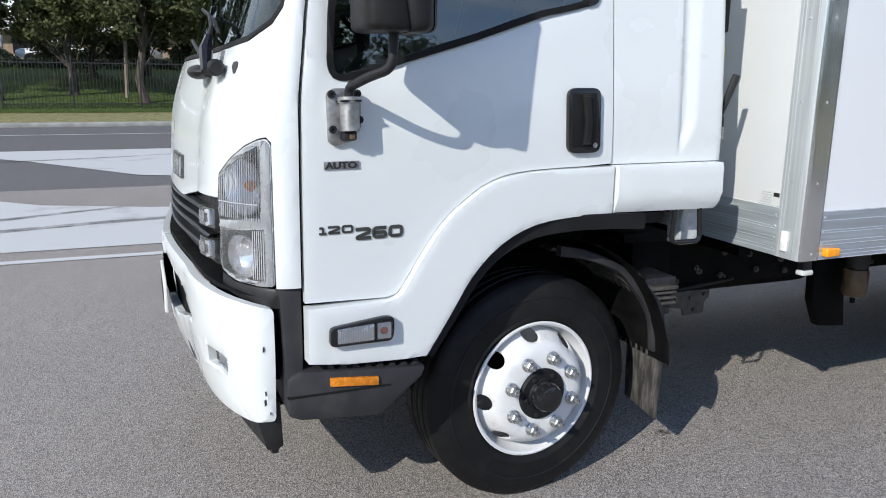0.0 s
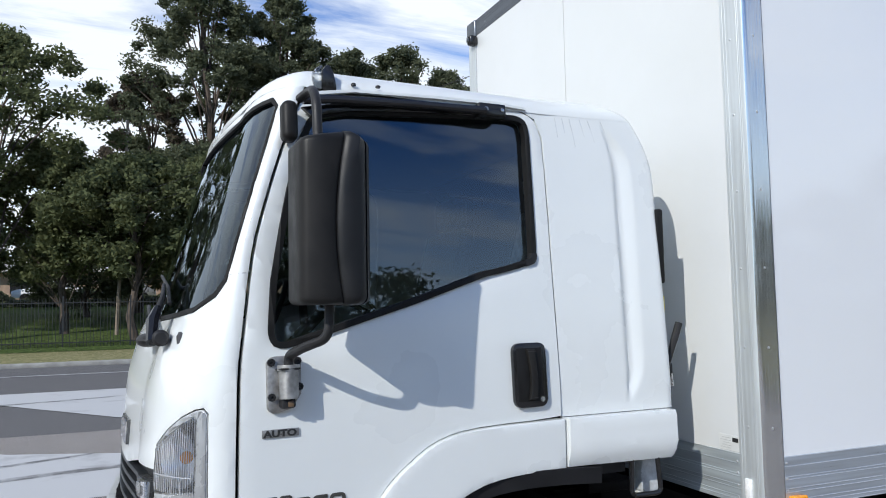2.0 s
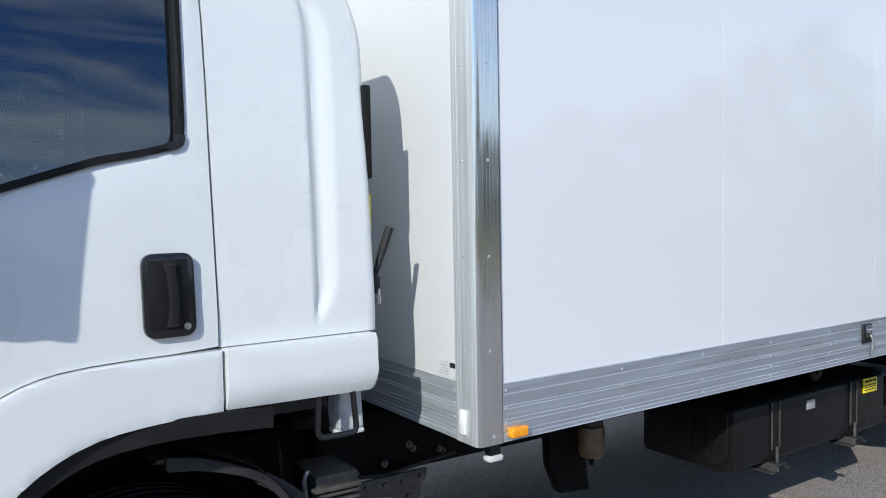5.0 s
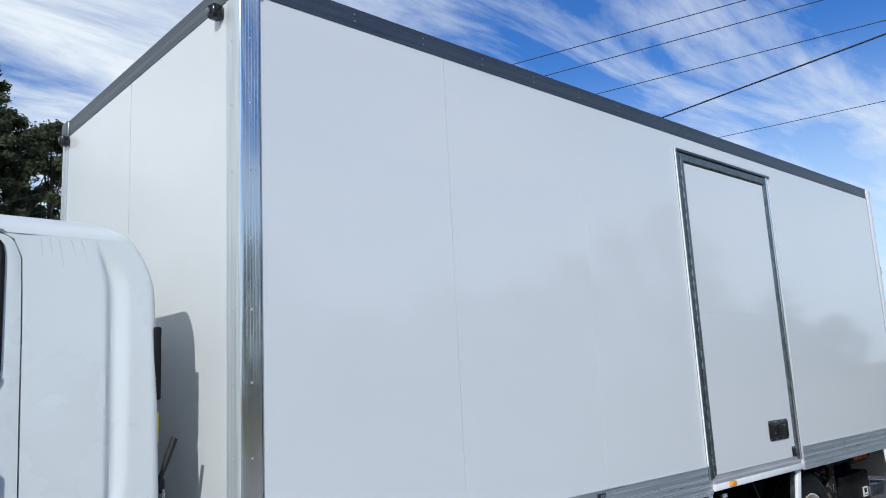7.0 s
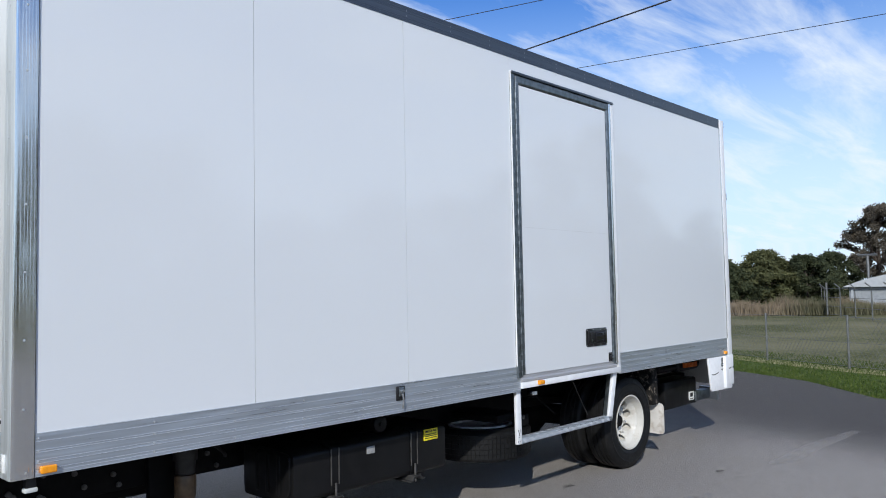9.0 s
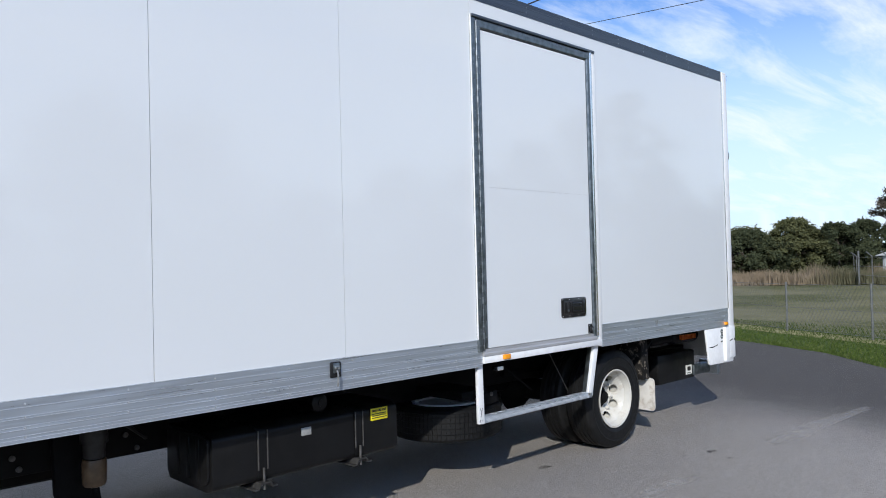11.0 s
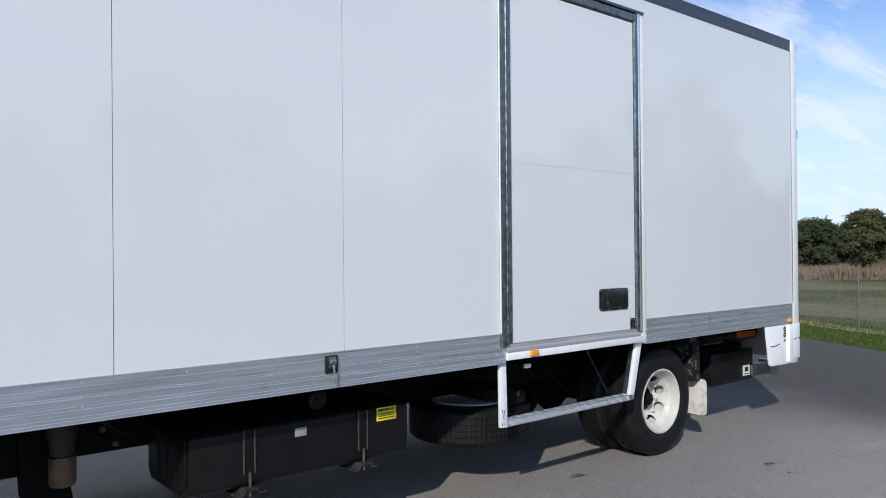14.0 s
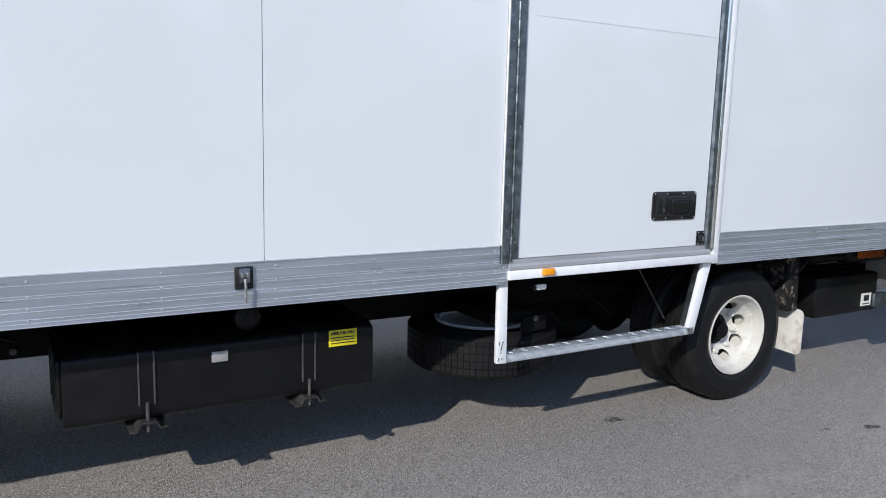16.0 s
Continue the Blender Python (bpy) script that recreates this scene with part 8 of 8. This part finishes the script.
# ---- parked cars and a building behind the trees ----
def car(x, y, mat, label, turn=0.0, van=False):
    c = thing("parked_car", label, "car", "parked cars behind the fence")
    c.matrix_basis = pose(x, y, rise(y) + 0.02, 0, 0, turn)
    if van:
        prof = [(-2.3, 0.3), (-2.3, 0.9), (-2.15, 1.0), (-1.7, 1.75), (-1.4, 1.95), (2.3, 1.95), (2.4, 1.8), (2.4, 0.3)]
    else:
        prof = [(-2.2, 0.3), (-2.2, 0.75), (-1.9, 0.88), (-1.1, 0.95), (-0.45, 1.42), (0.9, 1.45), (1.75, 1.0), (2.15, 0.95), (2.2, 0.35)]
    part("body", prism(prof, "y", -0.85, 0.85, 0.06), mat, c)
    win = [(-1.55, 1.1), (-1.3, 1.7), (-0.2, 1.75), (-0.2, 1.1)] if van else [(-0.95, 0.98), (-0.42, 1.35), (0.85, 1.38), (1.5, 1.0)]
    part("window", prism(win, "y", -0.865, 0.865), M["glass_side"], c)
    for wx in (-1.35, 1.35):
        for wy in (-0.82, 0.82):
            part("wheel", lathe([(-0.1, 0.2), (-0.1, 0.32), (0.1, 0.32), (0.1, 0.2), (0.08, 0.05)], (wx, wy, 0.3), "y", 20), M["rubber"], c)
    return c


car(-12.5, 56, M["car_white"], "white van parked behind the trees", 4, True)
car(-7.2, 57, M["car_white"], "white car parked behind the trees", -3)
car(-2.5, 57.5, M["car_silver"], "silver car parked behind the trees", 2)
car(2.5, 57, M["car_blue"], "dark blue car parked behind the trees", 0)
car(-17.5, 57, M["car_silver"], "silver car parked beside a van", 0)
bld = thing("building", "low tan building with a pale roof behind the trees", "building")
part("wall", box(-60, 12, 68, 80, 2.2, 4.9), M["brick_far"], bld)
part("roof", prism([(67, 4.85), (67, 5.1), (74, 6.6), (81, 5.1), (81, 4.85)], "x", -61, 13), M["roof_far"], bld)
for k in range(9):
    w = part("window", box(-56 + 7.5 * k, -53.5 + 7.5 * k, 67.93, 68.02, 3.1, 4.2), M["black_gloss"], bld)

# ---- wire fence along the green verge ----
wf = thing("wire_fence", "galvanised chain wire fence beside the green verge", "fence")
FPTS = [(13.0, -3.6), (13.9, -1.2), (14.9, 1.0), (15.9, 2.9), (17.4, 5.2), (19.5, 7.4), (23, 10), (30, 13.5)]
sheet("soil_strip", [(x - 0.45, y + 0.1) for x, y in FPTS] + [(x + 0.25, y - 0.05) for x, y in reversed(FPTS)], -0.006, M["verge"], "bare tan soil along the wire fence", "soil")
for (x0, y0), (x1, y1) in zip(FPTS, FPTS[1:]):
    part("post", tube([(x0, y0, 0), (x0, y0, 1.02)], 0.022, 8), M["wire"], wf)
    for z in (0.05, 0.5, 0.98):
        part("line_wire", tube([(x0, y0, z), (x1, y1, z)], 0.004, 5), M["wire"], wf)
    ln = math.hypot(x1 - x0, y1 - y0)
    n = int(ln / 0.09)
    bm = bmesh.new()
    for k in range(n):
        for s in (1, -1):
            a = k / n
            b = min(1.0, max(0.0, a + s * 1.05 / ln * 0.6))
            p = Vector((x0 + (x1 - x0) * a, y0 + (y1 - y0) * a, 0.04))
            q = Vector((x0 + (x1 - x0) * b, y0 + (y1 - y0) * b, 0.04 + 0.94 * abs(b - a) / (1.05 / ln * 0.6)))
            add_tube(bm, [p, q], 0.0026, 3, False)
    tagged(part("mesh", bm, M["wire"], wf), kind="stuff")

# ---- field's end: reeds, bushes, trees, shed ----
blades("reeds", ((0, 0), lambda u, v: (36.5 + 9 * u + 3 * v, 24 - 22 * u + 2.5 * v)), 34000, 0.64, M["reed"], "band of dry tan reeds at the field's end", seed=5, lean=0.22, width=0.028, patchy=0.45)
BUSH = [(34, 31, 3.8, 6), (37, 28, 3.4, 5), (39.5, 25.5, 3.9, 5), (42, 23, 3.3, 5), (43.5, 21, 4.6, 4), (45, 19.5, 3.2, 5), (47, 17, 3.5, 5), (48.5, 14.8, 4.3, 4), (50, 12.9, 3.9, 4), (62, 11.5, 7.4, 5), (63.5, 7.5, 8.2, 7), (64, 1, 6.5, 8), (65, -5, 6.5, 8), (31, 34, 4.4, 7),
        (45, 24.5, 3.6, 6), (49.5, 18.5, 3.7, 6), (66, -12, 7, 8), (54, 16.5, 3.8, 5), (58, 13.8, 4.4, 4)]
for i, (x, y, h, w) in enumerate(BUSH):
    h *= 0.87 if h < 6 else 1.0
    tree("tree", x, y, h, w, "dark bushy tree at the end of the field" if h < 6 else "tall dark gum tree at the end of the field", M["bush_brown" if i % 4 == 1 else "bush_olive" if i % 4 == 3 else "bush_dark"], 40 + i,
         0.05 if h < 6 else 0.28, 0.18, 140, 190, 0.76, "trees at the end of the field")
shed = thing("shed", "pale shed with a curved white roof behind a wire fence", "shed")
part("wall", box(47.0, 60, -4.5, 9.6, 0, 1.45), M["shed_mesh"], shed)
roof_arc = [(-4.9 + 14.8 * k / 16, 1.45 + 1.25 * math.sin(math.pi * k / 16) ** 0.8) for k in range(17)]
part("roof", prism(roof_arc, "x", 46.7, 60.3), M["shed"], shed)
for k in range(7):
    part("shed_post", box(46.93, 47.0, -4.4 + 2.3 * k, -4.3 + 2.3 * k, 0, 1.45), M["shed"], shed)
part("roof_vent", box(50, 54, 2.0, 3.4, 2.6, 2.95, 0.05), M["shed"], shed)
sf = thing("security_fence", "wire security fence with cranked tops before the shed", "fence")
SF = [(56.2, 14.7), (52.6, 13.1), (49.0, 11.7), (45.5, 10.5), (42.2, 9.4), (40.2, 8.2), (38.2, 7.0), (36.2, 5.8), (34.2, 4.6), (32.2, 3.4), (30.2, 2.2), (28.2, 1.0)]
for (x, y) in SF:
    tall = 1.72 if (x, y) == SF[4] else 1.45
    part("post", tube([(x, y, 0), (x, y, tall)] + ([] if tall > 1.6 else [(x - 0.12, y + 0.22, tall + 0.22)]), 0.05 if tall > 1.6 else 0.03, 6), M["wire"], sf)
for (x0, y0), (x1, y1) in zip(SF, SF[1:]):
    for z in (0.08, 0.5, 0.95, 1.4):
        part("line_wire", tube([(x0, y0, z), (x1, y1, z)], 0.010, 5), M["wire"], sf)
lp = thing("street_lamp", "thin grey street lamp by the shed", "lamp post")
part("shaft", tube([(57.2, 11.1, 0), (57.2, 11.1, 3.6)], 0.10, 8), M["wire"], lp)
part("arm", tube([(57.2, 10.5, 3.6), (57.2, 11.7, 3.6)], 0.09, 6), M["wire"], lp)

# ---- trees behind the viewer, met in the glass and the panels ----
for i, (x, y, h, w) in enumerate([(-40, -42, 5, 10), (-28, -46, 6, 12), (-17, -44, 6.5, 10), (-6, -46, 8.6, 11), (5, -44, 9.6, 9), (9, -42, 8.6, 6), (16, -43, 12.0, 8), (23, -44, 11.6, 11), (31, -42, 6.8, 8),
                               (39, -41, 9.0, 8), (46, -40, 9.5, 8), (55, -41, 12.5, 8), (62, -40, 16.5, 7), (69, -39, 18.5, 9), (78, -41, 12, 9), (88, -42, 8, 9), (95, -40, 11.5, 6), (104, -41, 6.5, 9), (113, -40, 8.5, 7)]):
    tree("tree", x, y, h, w, "dark green tree across the yard", M["leaf"], 80 + i, 0.08, 0.42, 110, 60, 1.0, "trees across the yard")

# ---- overhead lines ----
def cable(a, b, r, sag):
    pts = []
    for k in range(25):
        t = k / 24
        p = Vector(a).lerp(Vector(b), t)
        p.z -= sag * 4 * t * (1 - t)
        pts.append(p)
    ob = mesh_object("power_line", tube(pts, r, 6), M["cable"])
    return tagged(ob, "black overhead line across the sky", "cable", "overhead lines")


LINES = []
for x, y, k, h, r in ((8.65, 3.8, 0.105, 5.5, 0.011), (9.95, 3.9, -0.218, 5.45, 0.005), (6.65, 3.7, -0.274, 5.45, 0.005), (5.58, 3.7, -0.287, 5.45, 0.005), (4.97, 3.7, -0.312, 5.45, 0.005)):
    LINES.append(((x + k * (-9 - y), -9, h), (x + k * (38 - y), 38, h + 0.3), r, 0.15))
for a, b, r, s in LINES:
    cable(a, b, r, s)
